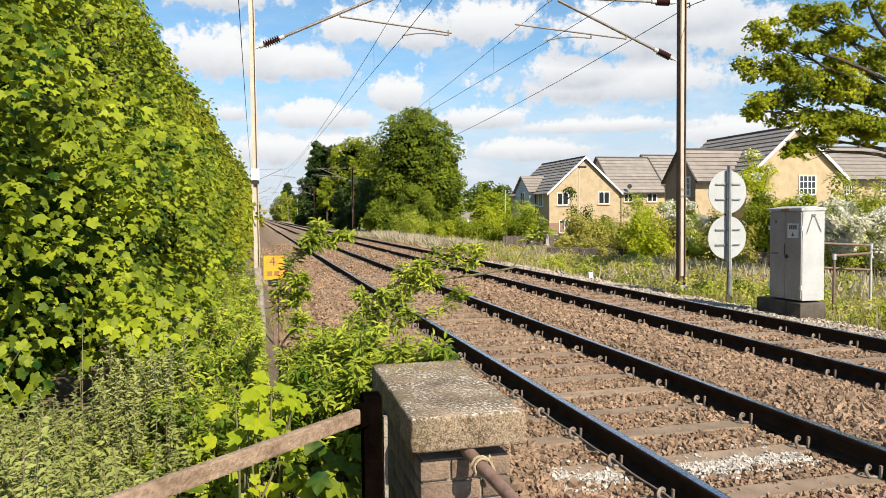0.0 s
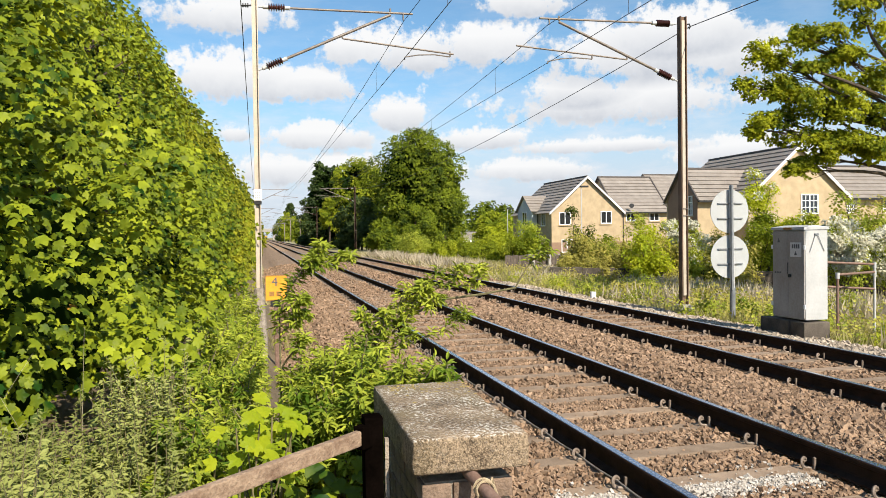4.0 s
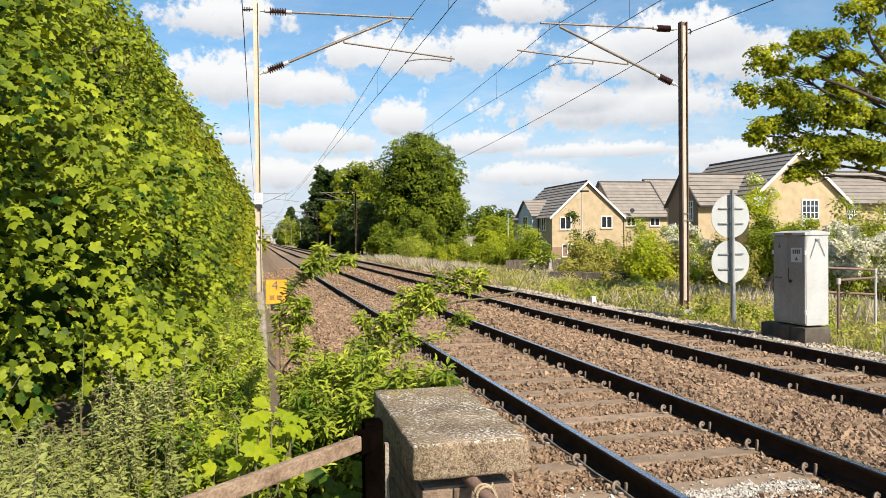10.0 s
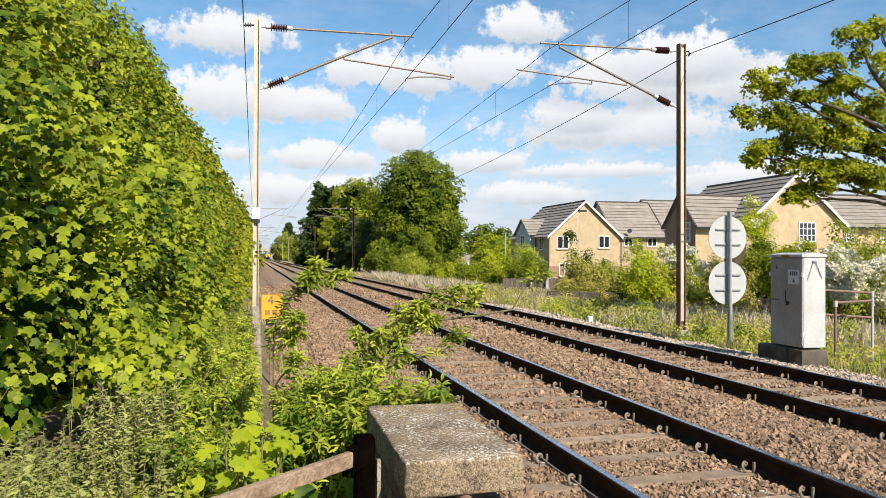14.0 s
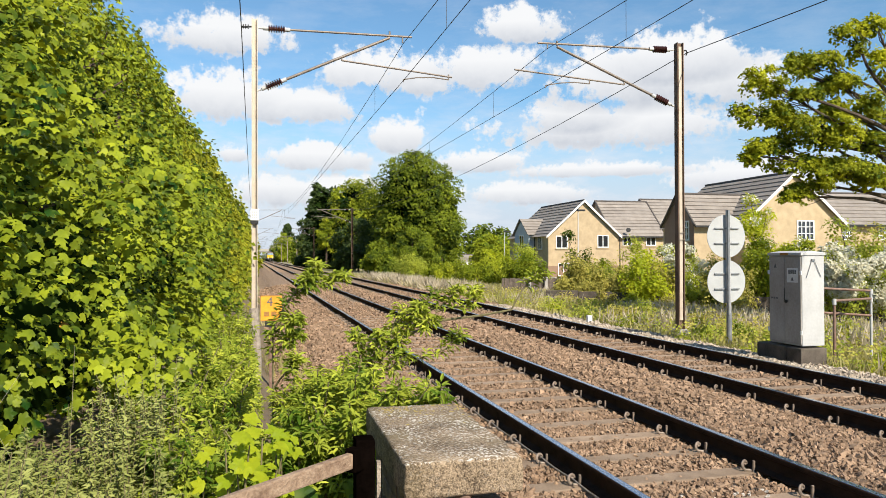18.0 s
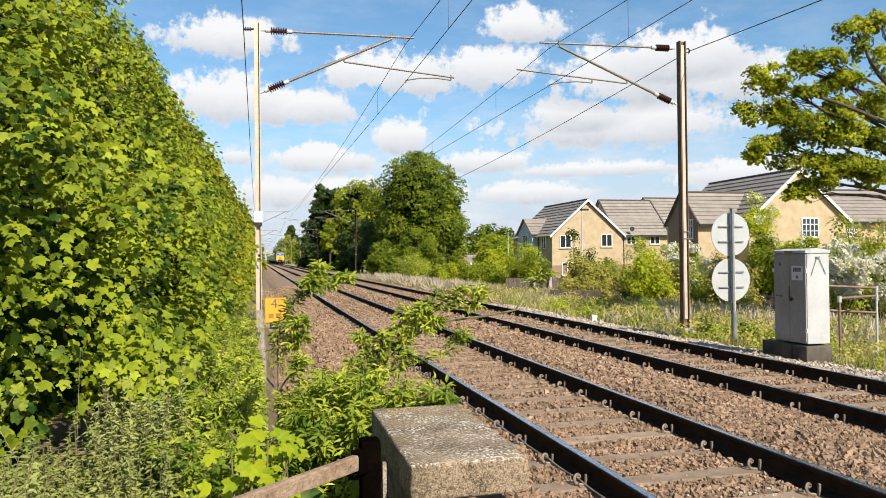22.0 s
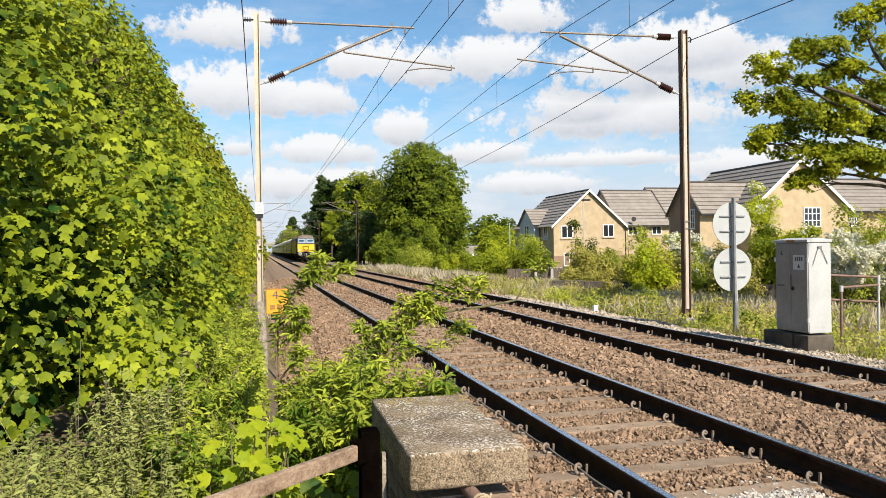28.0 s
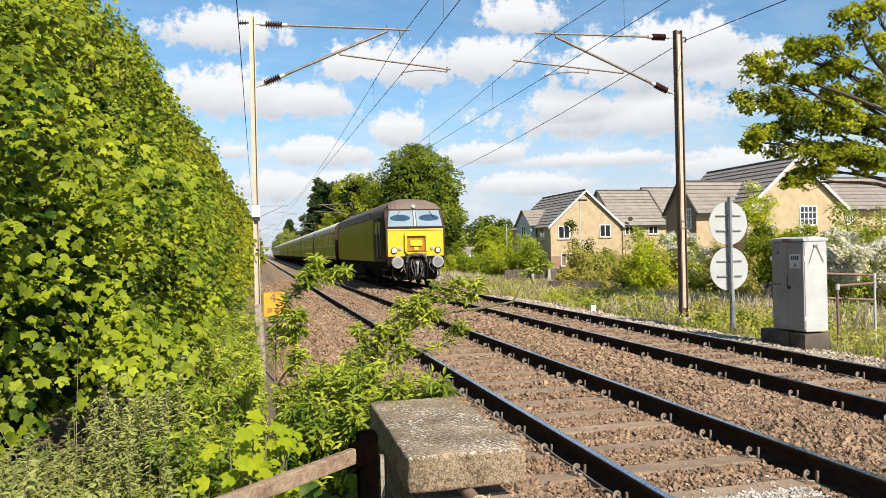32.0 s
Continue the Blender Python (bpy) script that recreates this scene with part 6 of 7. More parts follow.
def blades(n, xr, yr, h, mat, name, label, shape=GRASS, spread=0.35, patch=None, wide=1.0):
    x, y = rng.uniform(*xr, n), rng.uniform(*yr, n)
    if patch is not None:
        k = lumps(np.stack([x * 0.55, y * 0.45, np.zeros(n)], 1), 1.0) * patch[1] > patch[0]
        x, y = x[k], y[k]
    n = len(x)
    z = np.maximum(ground_height(x, y), np.where(x < 9.6, bed_height(x), -9)) - 0.02
    tilt = np.stack([rng.normal(0, spread, n), rng.normal(0, spread, n), np.ones(n)], 1)
    facing = np.stack([rng.normal(0, 1, n), rng.normal(0, 1, n) - 0.6, rng.normal(0, 0.2, n)], 1)
    V = scatter(shape[0] * (wide, 1, 1), shape[1], np.stack([x, y, z], 1), np.cross(np.cross(tilt, facing), tilt), tilt, h * rng.uniform(0.5, 1.25, n))
    solo(name, bulk(name, *V), mat, label, "grass", kind="stuff")


def build_far_plants():
    blades(34000, (9.05, 14.5), (6, 26), 0.30, L_GRASS, "grass", "rough green grass beside the cess")
    blades(34000, (9.4, 18), (9, 40), 0.66, L_DRY, "dry_grass", "tall bleached dry grass", spread=0.6, patch=(-0.05, 1), wide=0.85)
    blades(4000, (11.6, 15.5), (24, 29), 0.6, L_DRY, "dry_grass", "pale dead stems along the low wall", spread=0.5, patch=(-0.1, 1), wide=0.9)
    blades(18000, (9.0, 20), (24, 78), 0.5, L_GRASS, "grass", "rough green grass further along", wide=1.8)
    blades(12000, (9.2, 11.6), (36, 66), 0.85, L_DRY, "dry_grass", "pale stand of dead grass by the trees", spread=0.6, patch=(-0.4, 1), wide=1.5)
    blades(3500, (-0.3, 0.9), (7, 40), 0.28, L_GRASS, "grass", "thin grass on the ballast edge", patch=(0.2, 1))
    n = 9000
    x, y = rng.uniform(9.1, 15, n), rng.uniform(7, 34, n)
    k = lumps(np.stack([x * 0.8, y * 0.7, np.ones(n)], 1), 1.0) > -0.1
    x, y = x[k], y[k]
    P = np.stack([x, y, ground_height(x, y) + rng.uniform(0.05, 0.55, len(x))], 1)
    solo("leafy_weeds", bulk("leafy_weeds", *leaves(TUFT, P, np.tile((-0.2, -0.6, 0.8), (len(P), 1)), 0.065, 0.6)), L_SHRUB, "low leafy weeds along the cess", "weeds", kind="stuff")

    n = 13000
    x, y = rng.uniform(9.15, 17, n), rng.uniform(8, 40, n)
    P = np.stack([x, y, ground_height(x, y) + rng.uniform(0.05, 0.6, n)], 1)
    solo("dry_weeds", bulk("dry_weeds", *leaves(TUFT, P, np.tile((-0.2, -0.6, 0.8), (n, 1)), 0.075, 0.7)), L_OLIVE, "olive brown weeds and dead stems", "weeds", kind="stuff")
    bush(10.0, 12.3, 0.75, 0.95, L_SHRUB, "leafy green weed clump beside the cabinet", 2200, 0.09, -0.6)
    bush(11.4, 10.6, 0.9, 0.85, L_SHRUB, "leafy bramble clump by the barrier", 2600, 0.09, -0.6)
    bush(9.3, 14.3, 0.55, 0.75, L_SHRUB, "dark green weed clump at the foot of the sign", 1200, 0.09, -0.6)
    bush(14.2, 31, 1.3, 2.3, L_OLIVE, "olive brown shrub in young leaf", 2600, 0.15)
    bush(15.3, 33, 0.8, 2.7, L_OLIVE, "slim hawthorn sapling in leaf", 1400, 0.17)
    bush(16.2, 28.5, 1.7, 2.2, L_OLIVE, "olive brown shrub with thin twigs", 3000, 0.15)
    bush(15.6, 27.2, 1.5, 2.6, L_YELLOW, "vivid yellow-green shrub below the wall", 3200, 0.15)
    bush(17.9, 28.8, 1.5, 2.75, L_SHRUB, "hawthorn with white blossom", 3400, 0.13, blossom=3000)
    bush(17.6, 25.0, 1.4, 2.0, L_OLIVE, "green shrub over the low wall", 2600, 0.14)
    bush(20.7, 27.0, 1.55, 4.6, L_YELLOW, "tall elder in creamy flower", 9000, 0.13, blossom=350)
    bush(21.5, 26.6, 1.2, 3.5, L_GOLD, "leafy elder beside the taller one", 4200, 0.13, blossom=250)
    bush(20.2, 26.0, 1.3, 2.9, L_GOLD, "leafy elder below the taller one", 4200, 0.13, blossom=250)
    bush(22.6, 26.5, 1.6, 2.8, L_SHRUB, "green shrub below the houses", 3000, 0.16)
    bush(19.4, 21.6, 1.5, 2.4, L_SHRUB, "hawthorn thick with white blossom", 2600, 0.12, blossom=9000)
    bush(21.6, 22.0, 1.9, 2.5, L_SHRUB, "hawthorn thick with white blossom", 2800, 0.12, blossom=9000)
    bush(25.0, 26.5, 2.2, 3.7, L_SHRUB, "loose green shrub before the houses", 3600, 0.18)
    bush(28.4, 29.5, 2.4, 3.8, L_OLIVE, "loose green shrub before the houses", 3600, 0.18)
    for x, y, r, h, m, fl in ((13.3, 30.0, 0.8, 1.5, L_OLIVE, 0), (14.6, 30.6, 0.9, 2.5, L_GOLD, 0), (15.4, 29.5, 0.8, 1.7, L_OLIVE, 0), (16.6, 30.2, 1.0, 2.9, L_SHRUB, 0), (17.4, 29.4, 0.9, 2.2, L_YELLOW, 0), (18.3, 30.2, 0.9, 3.0, L_GOLD, 300),
                              (19.3, 30.2, 1.1, 2.6, L_SHRUB, 900), (20.8, 30.0, 1.2, 2.4, L_OLIVE, 0), (18.0, 27.0, 1.1, 1.7, L_GOLD, 500), (16.9, 26.0, 0.8, 1.4, L_SHRUB, 0)):
        bush(x, y, r, h, m, "loose young shrub before the houses", 2100, 0.12, blossom=fl)
    # clumps of weeds in the rough grass
    for x, y, r, h, m in ((9.4, 17.6, 0.5, 0.55, L_GOLD), (10.6, 18.6, 0.6, 0.7, L_SHRUB), (9.5, 20.4, 0.6, 0.6, L_SHRUB), (11.2, 15.6, 0.7, 0.6, L_GOLD), (10.9, 20.8, 0.7, 0.8, L_OLIVE), (9.6, 23.0, 0.5, 0.6, L_GOLD), (12.2, 18.0, 0.8, 0.8, L_OLIVE),
                          (10.4, 25.2, 0.7, 0.8, L_SHRUB), (12.4, 22.4, 0.8, 0.9, L_SHRUB), (9.7, 27.6, 0.6, 0.7, L_GOLD), (13.4, 15.0, 0.8, 0.7, L_SHRUB), (9.6, 31.5, 0.8, 0.8, L_OLIVE), (9.25, 12.0, 0.4, 0.5, L_SHRUB), (9.35, 10.25, 0.45, 0.62, L_SHRUB), (9.9, 9.9, 0.5, 0.6, L_GOLD),
                          (12.3, 27.9, 0.7, 0.8, L_OLIVE), (13.5, 27.2, 0.6, 1.0, L_OLIVE), (14.7, 26.5, 0.7, 0.8, L_SHRUB), (16.0, 25.8, 0.7, 0.9, L_OLIVE), (17.3, 25.2, 0.6, 0.9, L_GOLD), (12.9, 27.0, 0.5, 0.6, L_SHRUB), (15.4, 25.4, 0.6, 0.6, L_OLIVE)):
        bush(x, y, r, h, m, "low leafy weed clump in the rough grass", 900, 0.085, -0.62, name="weed_clump")
    bush(14.3, 31.6, 0.8, 3.5, L_TREE, "slim olive sapling rising over the shrubs", 900, 0.13)
    bush(13.6, 29.0, 0.6, 1.5, L_OLIVE, "brown-stemmed bramble at the end of the wall", 1200, 0.10)
    for x, y, h, m in ((27.6, 56.5, 2.4, L_SHRUB), (29.6, 58.0, 2.7, L_OLIVE), (31.6, 58.5, 2.6, L_GOLD), (33.6, 58.5, 2.5, L_SHRUB), (20.5, 40.0, 2.3, L_OLIVE), (22.5, 39.0, 2.4, L_GOLD), (24.8, 37.5, 2.4, L_OLIVE), (19.2, 41.0, 1.9, L_SHRUB)):
        bush(x, y, 1.7, h, m, "wispy young shrub near the garden walls", 2300, 0.17, ground=-1.2)
    for x, y, r, h, m in ((19.5, 62, 2.4, 2.2, L_GOLD), (22.3, 60.5, 1.9, 3.2, L_SHRUB), (21.6, 66, 2.0, 3.0, L_YELLOW), (17.0, 68, 1.8, 1.7, L_GOLD), (17.6, 84, 2.4, 2.8, L_SHRUB), (20.7, 57, 1.9, 2.9, L_GOLD), (20.6, 74, 2.4, 2.0, L_GOLD)):
        bush(x, y, r, h, m, "leafy green shrub along the boundary", 3600, 0.20)

    tree(23.0, 108, 18.0, 6.7, L_TREE, "large round green tree by the line", count=19000, size=0.40, clumps=58, low=0.06, broad=True)
    tree(27.4, 109, 15.0, 2.6, L_TREE, "tall side stem of the round tree", count=6000, size=0.40, clumps=22, low=0.3)
    tree(28.2, 112, 9.0, 3.2, L_TREE, "tall loose green tree by the line", count=6000, size=0.5, clumps=18, low=0.1)
    tree(18.4, 140, 16.8, 4.8, L_GOLD, "sunlit yellow-green tree by the line", count=9000, size=0.50, clumps=40, low=0.06, broad=True)
    tree(14.4, 150, 16.6, 5.6, L_DARK, "dark conifer with drooping boughs", "conifer", count=12000, size=0.5, clumps=48, low=0.02, squash=0.5)
    tree(12.9, 138, 9.4, 1.6, L_GOLD, "slim golden-leaved tree before the conifer", count=2200, size=0.34, clumps=16, low=0.4)
    tree(13.4, 165, 18.5, 4.0, L_DARK, "dark conifer beside the tall trees", "conifer", count=7000, size=0.6, clumps=26, low=0.02, cone=True)
    # dark leaf colour stands in for the shade under the tall trees
    tree(17.5, 128, 9.0, 4.5, L_DARK, "dark green tree with shade put into its leaf colour", count=5000, size=0.5, clumps=18, low=0.03)
    tree(20.5, 118, 10.0, 5.0, L_DARK, "dark green tree with shade put into its leaf colour", count=6000, size=0.5, clumps=18, low=0.03)
    tree(20.5, 97, 6.2, 3.0, L_TREE, "bushy green tree at the edge of the wood", count=6000, size=0.28, clumps=18, low=0.03)
    tree(15.5, 94, 4.4, 1.9, L_TREE, "bushy green tree at the edge of the wood", count=3600, size=0.34, clumps=14, low=0.03)
    # dark leaves here too, in place of the wood's shade
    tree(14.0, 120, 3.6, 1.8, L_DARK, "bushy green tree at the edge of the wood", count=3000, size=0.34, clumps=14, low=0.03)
    tree(32.5, 100, 5.4, 2.8, L_GOLD, "bright green tree by the gardens", count=4200, size=0.42, clumps=16, low=0.06)
    tree(34.0, 150, 11.0, 5.0, L_OLIVE, "thin half-bare tree in the distance", count=3000, size=0.5, clumps=16, low=0.1)
    tree(16.5, 385, 19.0, 7.5, L_DARK, "tall dark cypress in the distance", "conifer", count=6000, size=1.0, clumps=30, low=0.03, cone=True)
    for x, y, h, r, m in ((13.4, 335, 12.8, 4.4, L_GOLD), (15.8, 260, 9.2, 3.6, L_TREE), (27, 300, 13, 6, L_TREE), (19, 225, 9, 4, L_OLIVE), (24, 210, 11, 5, L_TREE), (14.5, 460, 14, 6, L_TREE), (30, 400, 15, 7, L_TREE), (-14, 420, 14, 7, L_TREE), (-3.5, 560, 12, 7, L_TREE), (13, 185, 5.5, 2.2, L_TREE), (40, 170, 10, 6, L_TREE), (48, 150, 9, 6, L_TREE)):
        tree(x, y, h, r, m, "distant leafy tree along the line", count=2600, size=0.8, clumps=16, low=0.05)
    # woods at the skyline
    cl = []
    for _ in range(150):
        a = rng.uniform(-1.0, 1.6)
        d = rng.uniform(620, 900)
        cl.append((d * math.sin(a), d * math.cos(a), rng.uniform(2, 7), 16, 16, rng.uniform(6, 10)))
    solo("far_woods", bulk("far_woods", *crown(cl, 9000, 4.2)), L_TREE, "hazy green woods on the skyline", "woods", kind="stuff")


# leafy pads of the spreading sycamore: x, height, half width, half height
PADS = [(13.79, 6.51, 0.38, 0.41), (13.42, 5.61, 0.29, 0.35), (14.3, 5.7, 0.54, 0.25), (14.71, 6.85, 0.38, 0.25), (15.56, 7.07, 0.7, 0.22), (16.08, 6.45, 0.7, 0.22), (15.15, 6.12, 0.54, 0.16), (14.67, 5.34, 0.7, 0.25),
        (13.89, 4.69, 0.48, 0.19), (13.58, 4.41, 0.25, 0.16), (15.28, 4.93, 0.79, 0.32), (16.2, 4.99, 0.79, 0.32), (16.97, 4.73, 0.48, 0.57), (15.11, 4.19, 0.67, 0.32), (16.03, 4.04, 0.95, 0.38), (16.87, 3.7, 0.63, 0.41),
        (14.86, 3.27, 0.44, 0.35), (15.4, 3.58, 0.48, 0.25), (16.34, 7.87, 0.51, 0.32), (17.04, 8.11, 0.41, 0.19), (17.14, 6.95, 0.35, 0.41), (16.84, 5.77, 0.54, 0.32), (15.91, 5.71, 0.48, 0.22), (14.16, 6.31, 0.32, 0.19)]


def build_big_sycamore():
    t = thing("spreading_sycamore", "old sycamore with spreading limbs and layered sunlit leaves", "tree")
    tr = Mesh()
    tr.tube([(19.9, 17.6, -1.2), (19.7, 17.6, 1.6), (19.3, 17.5, 4.2), (19.4, 17.6, 7.5), (19.8, 17.8, 11)], [0.42, 0.36, 0.30, 0.2, 0.06], 12)
    part("trunk", tr, M_BARK, t)
    cl = []
    for x, z, rx, rz in PADS:
        y = 21.6 - 0.252 * x
        cl.append((x, y, z, rx * 0.9, rx * 0.85, rz * 0.8))
        for _ in range(3):
            cl.append((x + rng.normal() * rx * 0.52, y + rng.normal() * rx * 0.5, z + rng.normal() * rz * 0.55, rx * 0.42, rx * 0.42, rz * 0.45))
        k = Vector((18.0, 17.4, max(2.9, z * 0.62 + 0.9)))
        a = Vector((19.5, 17.6, max(2.2, z * 0.45 + 0.4)))
        pts, rad = limb(a, k, 0.12, 0.08, 0.05, 4)
        p2, r2 = limb(k, (x, y, z), 0.07, 0.015, 0.10, 7)
        lm = Mesh()
        lm.tube(pts + p2[1:], rad + r2[1:], 7)
        b = part("limb", lm, M_BARK, t)
        for _ in range(4):
            e = Vector((x, y, z)) + Vector((rng.normal() * rx * 0.6, rng.normal() * 0.3, rng.normal() * rz * 0.5))
            p3, r3 = limb(p2[4], e, 0.018, 0.005, 0.12, 5)
            tw = Mesh()
            tw.tube(p3, r3, 5)
            part("twig", tw, M_BARK, b)
    C, O = [], []
    for x, y, z, rx, ry, rz in cl:
        for _ in range(int(6 + rx * ry * (92 if rx > 0.4 else 60))):
            d = unit(rng.normal(0, 1, 3) * (1, 1, 0.8) + (0, 0, 0.35))
            k = rng.uniform(0.45, 1.15)
            C.append((x + d[0] * rx * k, y + d[1] * ry * k, z + d[2] * rz * k))
            O.append(unit(np.array((d[0], d[1], 0.25 * d[2]))))
    part("crown", bulk("crown", *pads(MAPLE, np.array(C), np.array(O), 0.082, 24, 0.17)), L_BOUGH, t)
    cl = []
    for _ in range(12):
        a, q = rng.uniform(0, 6.283), rng.uniform(0.6, 2.6)
        cl.append((24.0 + math.cos(a) * q, 17.0 + math.sin(a) * q * 0.9, rng.uniform(4.2, 9), 1.1, 1.1, 0.6))
    part("crown", bulk("crown", *crown(cl, 3000, 0.17, TUFT, 0.85, 0.6)), L_SYC_FAR, t)


build_hedge()
build_near_plants()
build_far_plants()
build_big_sycamore()

# ---------------------------------------------------------------- the train

M_OLIVE_PAINT = material("olive_green_paint", (0.275, 0.290, 0.018), (0.340, 0.355, 0.028), 1.2, 0.42, bump=0.02, grain=8, spec=0.25, coat=0.06)
M_COACH = material("coach_green_paint", (0.26, 0.295, 0.055), (0.34, 0.375, 0.085), 1.2, 0.4, bump=0.02, grain=8, spec=0.4, coat=0.15)
M_UMBER = material("umber_paint", (0.024, 0.013, 0.010), (0.042, 0.022, 0.016), 1.5, 0.5, bump=0.02, grain=10, spec=0.15)
M_ROOF_BROWN = material("brown_roof", (0.14, 0.10, 0.08), (0.20, 0.15, 0.12), 1.0, 0.7, bump=0.06, grain=10)
M_ROOF_PALE = material("pale_roof", (0.84, 0.79, 0.64), (0.92, 0.87, 0.74), 0.8, 0.8, bump=0.05, grain=6)
M_YELLOW = material("warning_yellow", (0.68, 0.440, 0.022), (0.78, 0.520, 0.038), 3.0, 0.45, bump=0.02, spec=0.3)
M_GOLDBOX = material("worn_yellow", (0.36, 0.19, 0.008), (0.46, 0.26, 0.012), 6.0, 0.5, bump=0.05)
M_NOSE = material("orange_with_shade", (0.30, 0.13, 0.006), (0.42, 0.20, 0.010), 6.0, 0.6, bump=0.05)
M_UNDER = material("underframe_grime", (0.006, 0.0055, 0.005), (0.022, 0.018, 0.015), 5.0, 0.85, bump=0.2, spec=0.1)
M_BUFFER = material("buffer_steel", (0.32, 0.31, 0.30), (0.50, 0.49, 0.47), 6.0, 0.5, metal=0.5, bump=0.05)
# matte pale blue: the sky's reflection is painted into the glass
M_SKY_SCREEN = material("windscreen", (0.225, 0.285, 0.34), (0.29, 0.36, 0.42), 2.0, 0.75, bump=0.0, spec=0.03)
M_WIPE = material("clean_glass", (0.02, 0.055, 0.10), (0.045, 0.10, 0.17), 2.0, 0.75, bump=0.0, spec=0.03)
M_WINDOW = material("coach_window", (0.02, 0.022, 0.015), (0.06, 0.062, 0.045), 1.2, 0.2, bump=0.0, spec=0.5)
M_LAMP = lamp_material("headlamp", (1.0, 0.97, 0.90), 2.2)
M_CREAM = material("cream_paint", (0.50, 0.49, 0.14), (0.58, 0.56, 0.20), 2.0, 0.45, bump=0.02, spec=0.25)
M_GRILLE = material("grille_grey", (0.42, 0.41, 0.39), (0.56, 0.55, 0.52), 4.0, 0.7, bump=0.05)
M_FRAME = material("pale_frame", (0.68, 0.65, 0.36), (0.80, 0.76, 0.46), 3.0, 0.5, bump=0.0)
M_HOSE = material("worn_hose", (0.05, 0.047, 0.045), (0.13, 0.125, 0.12), 8.0, 0.8, bump=0.05)
M_RED = material("maroon_gangway", (0.045, 0.011, 0.009), (0.07, 0.018, 0.014), 4.0, 0.6, bump=0.1)


def loft(sections):
    """A skin over sections with the same number of points; the ends are closed."""
    me, n = Mesh(), len(sections[0])
    v = [p for s in sections for p in s]
    f = []
    for i in range(len(sections) - 1):
        for k in range(n):
            a, b = i * n + k, i * n + (k + 1) % n
            f.append((a, b, b + n, a + n))
    f.append(tuple(range(n))), f.append(tuple((len(sections) - 1) * n + k for k in range(n)))
    return me.add(v, f)


def car_outline(w, z0, zc, zt, n=7):
    """Half-width w, sides up to zc, a curved roof up to zt."""
    right = [(w * 0.97, z0), (w, z0 + 0.35), (w, zc)]
    for i in range(1, n + 1):
        a = math.pi / 2 * i / n
        right.append((w * math.cos(a) ** 0.86 if i < n else 0.0, zc + (zt - zc) * math.sin(a)))
    return right + [(-x, z) for x, z in reversed(right[:-1])]


def bogie(parent, y, wheels, r, base):
    b = Mesh()
    for s in (-1, 1):
        b.chamfer(s * 1.02 - 0.07, s * 1.02 + 0.07, y - base / 2 - 0.5, y + base / 2 + 0.5, 0.42, 0.78, 0.05)
    b.box(-0.9, 0.9, y - 0.3, y + 0.3, 0.5, 0.9)
    bg = part("bogie", b, M_UNDER, parent, "grimy black bogie frame")
    for k in range(wheels):
        yy = y - base / 2 + base * k / (wheels - 1)
        for s in (-1, 1):
            w = Mesh()
            x = s * 0.7525
            w.tube([(x - 0.06, yy, r), (x - 0.055, yy, r), (x + 0.055, yy, r), (x + 0.06, yy, r)], [r * 0.9, r, r, r * 0.9], 24)
            part("wheel", w, M_UNDER, bg)
            j = Mesh()
            j.chamfer(s * 1.10 - 0.06, s * 1.10 + 0.08, yy - 0.16, yy + 0.16, 0.34, 0.66, 0.04)
            part("axle_box", j, M_UNDER, bg)


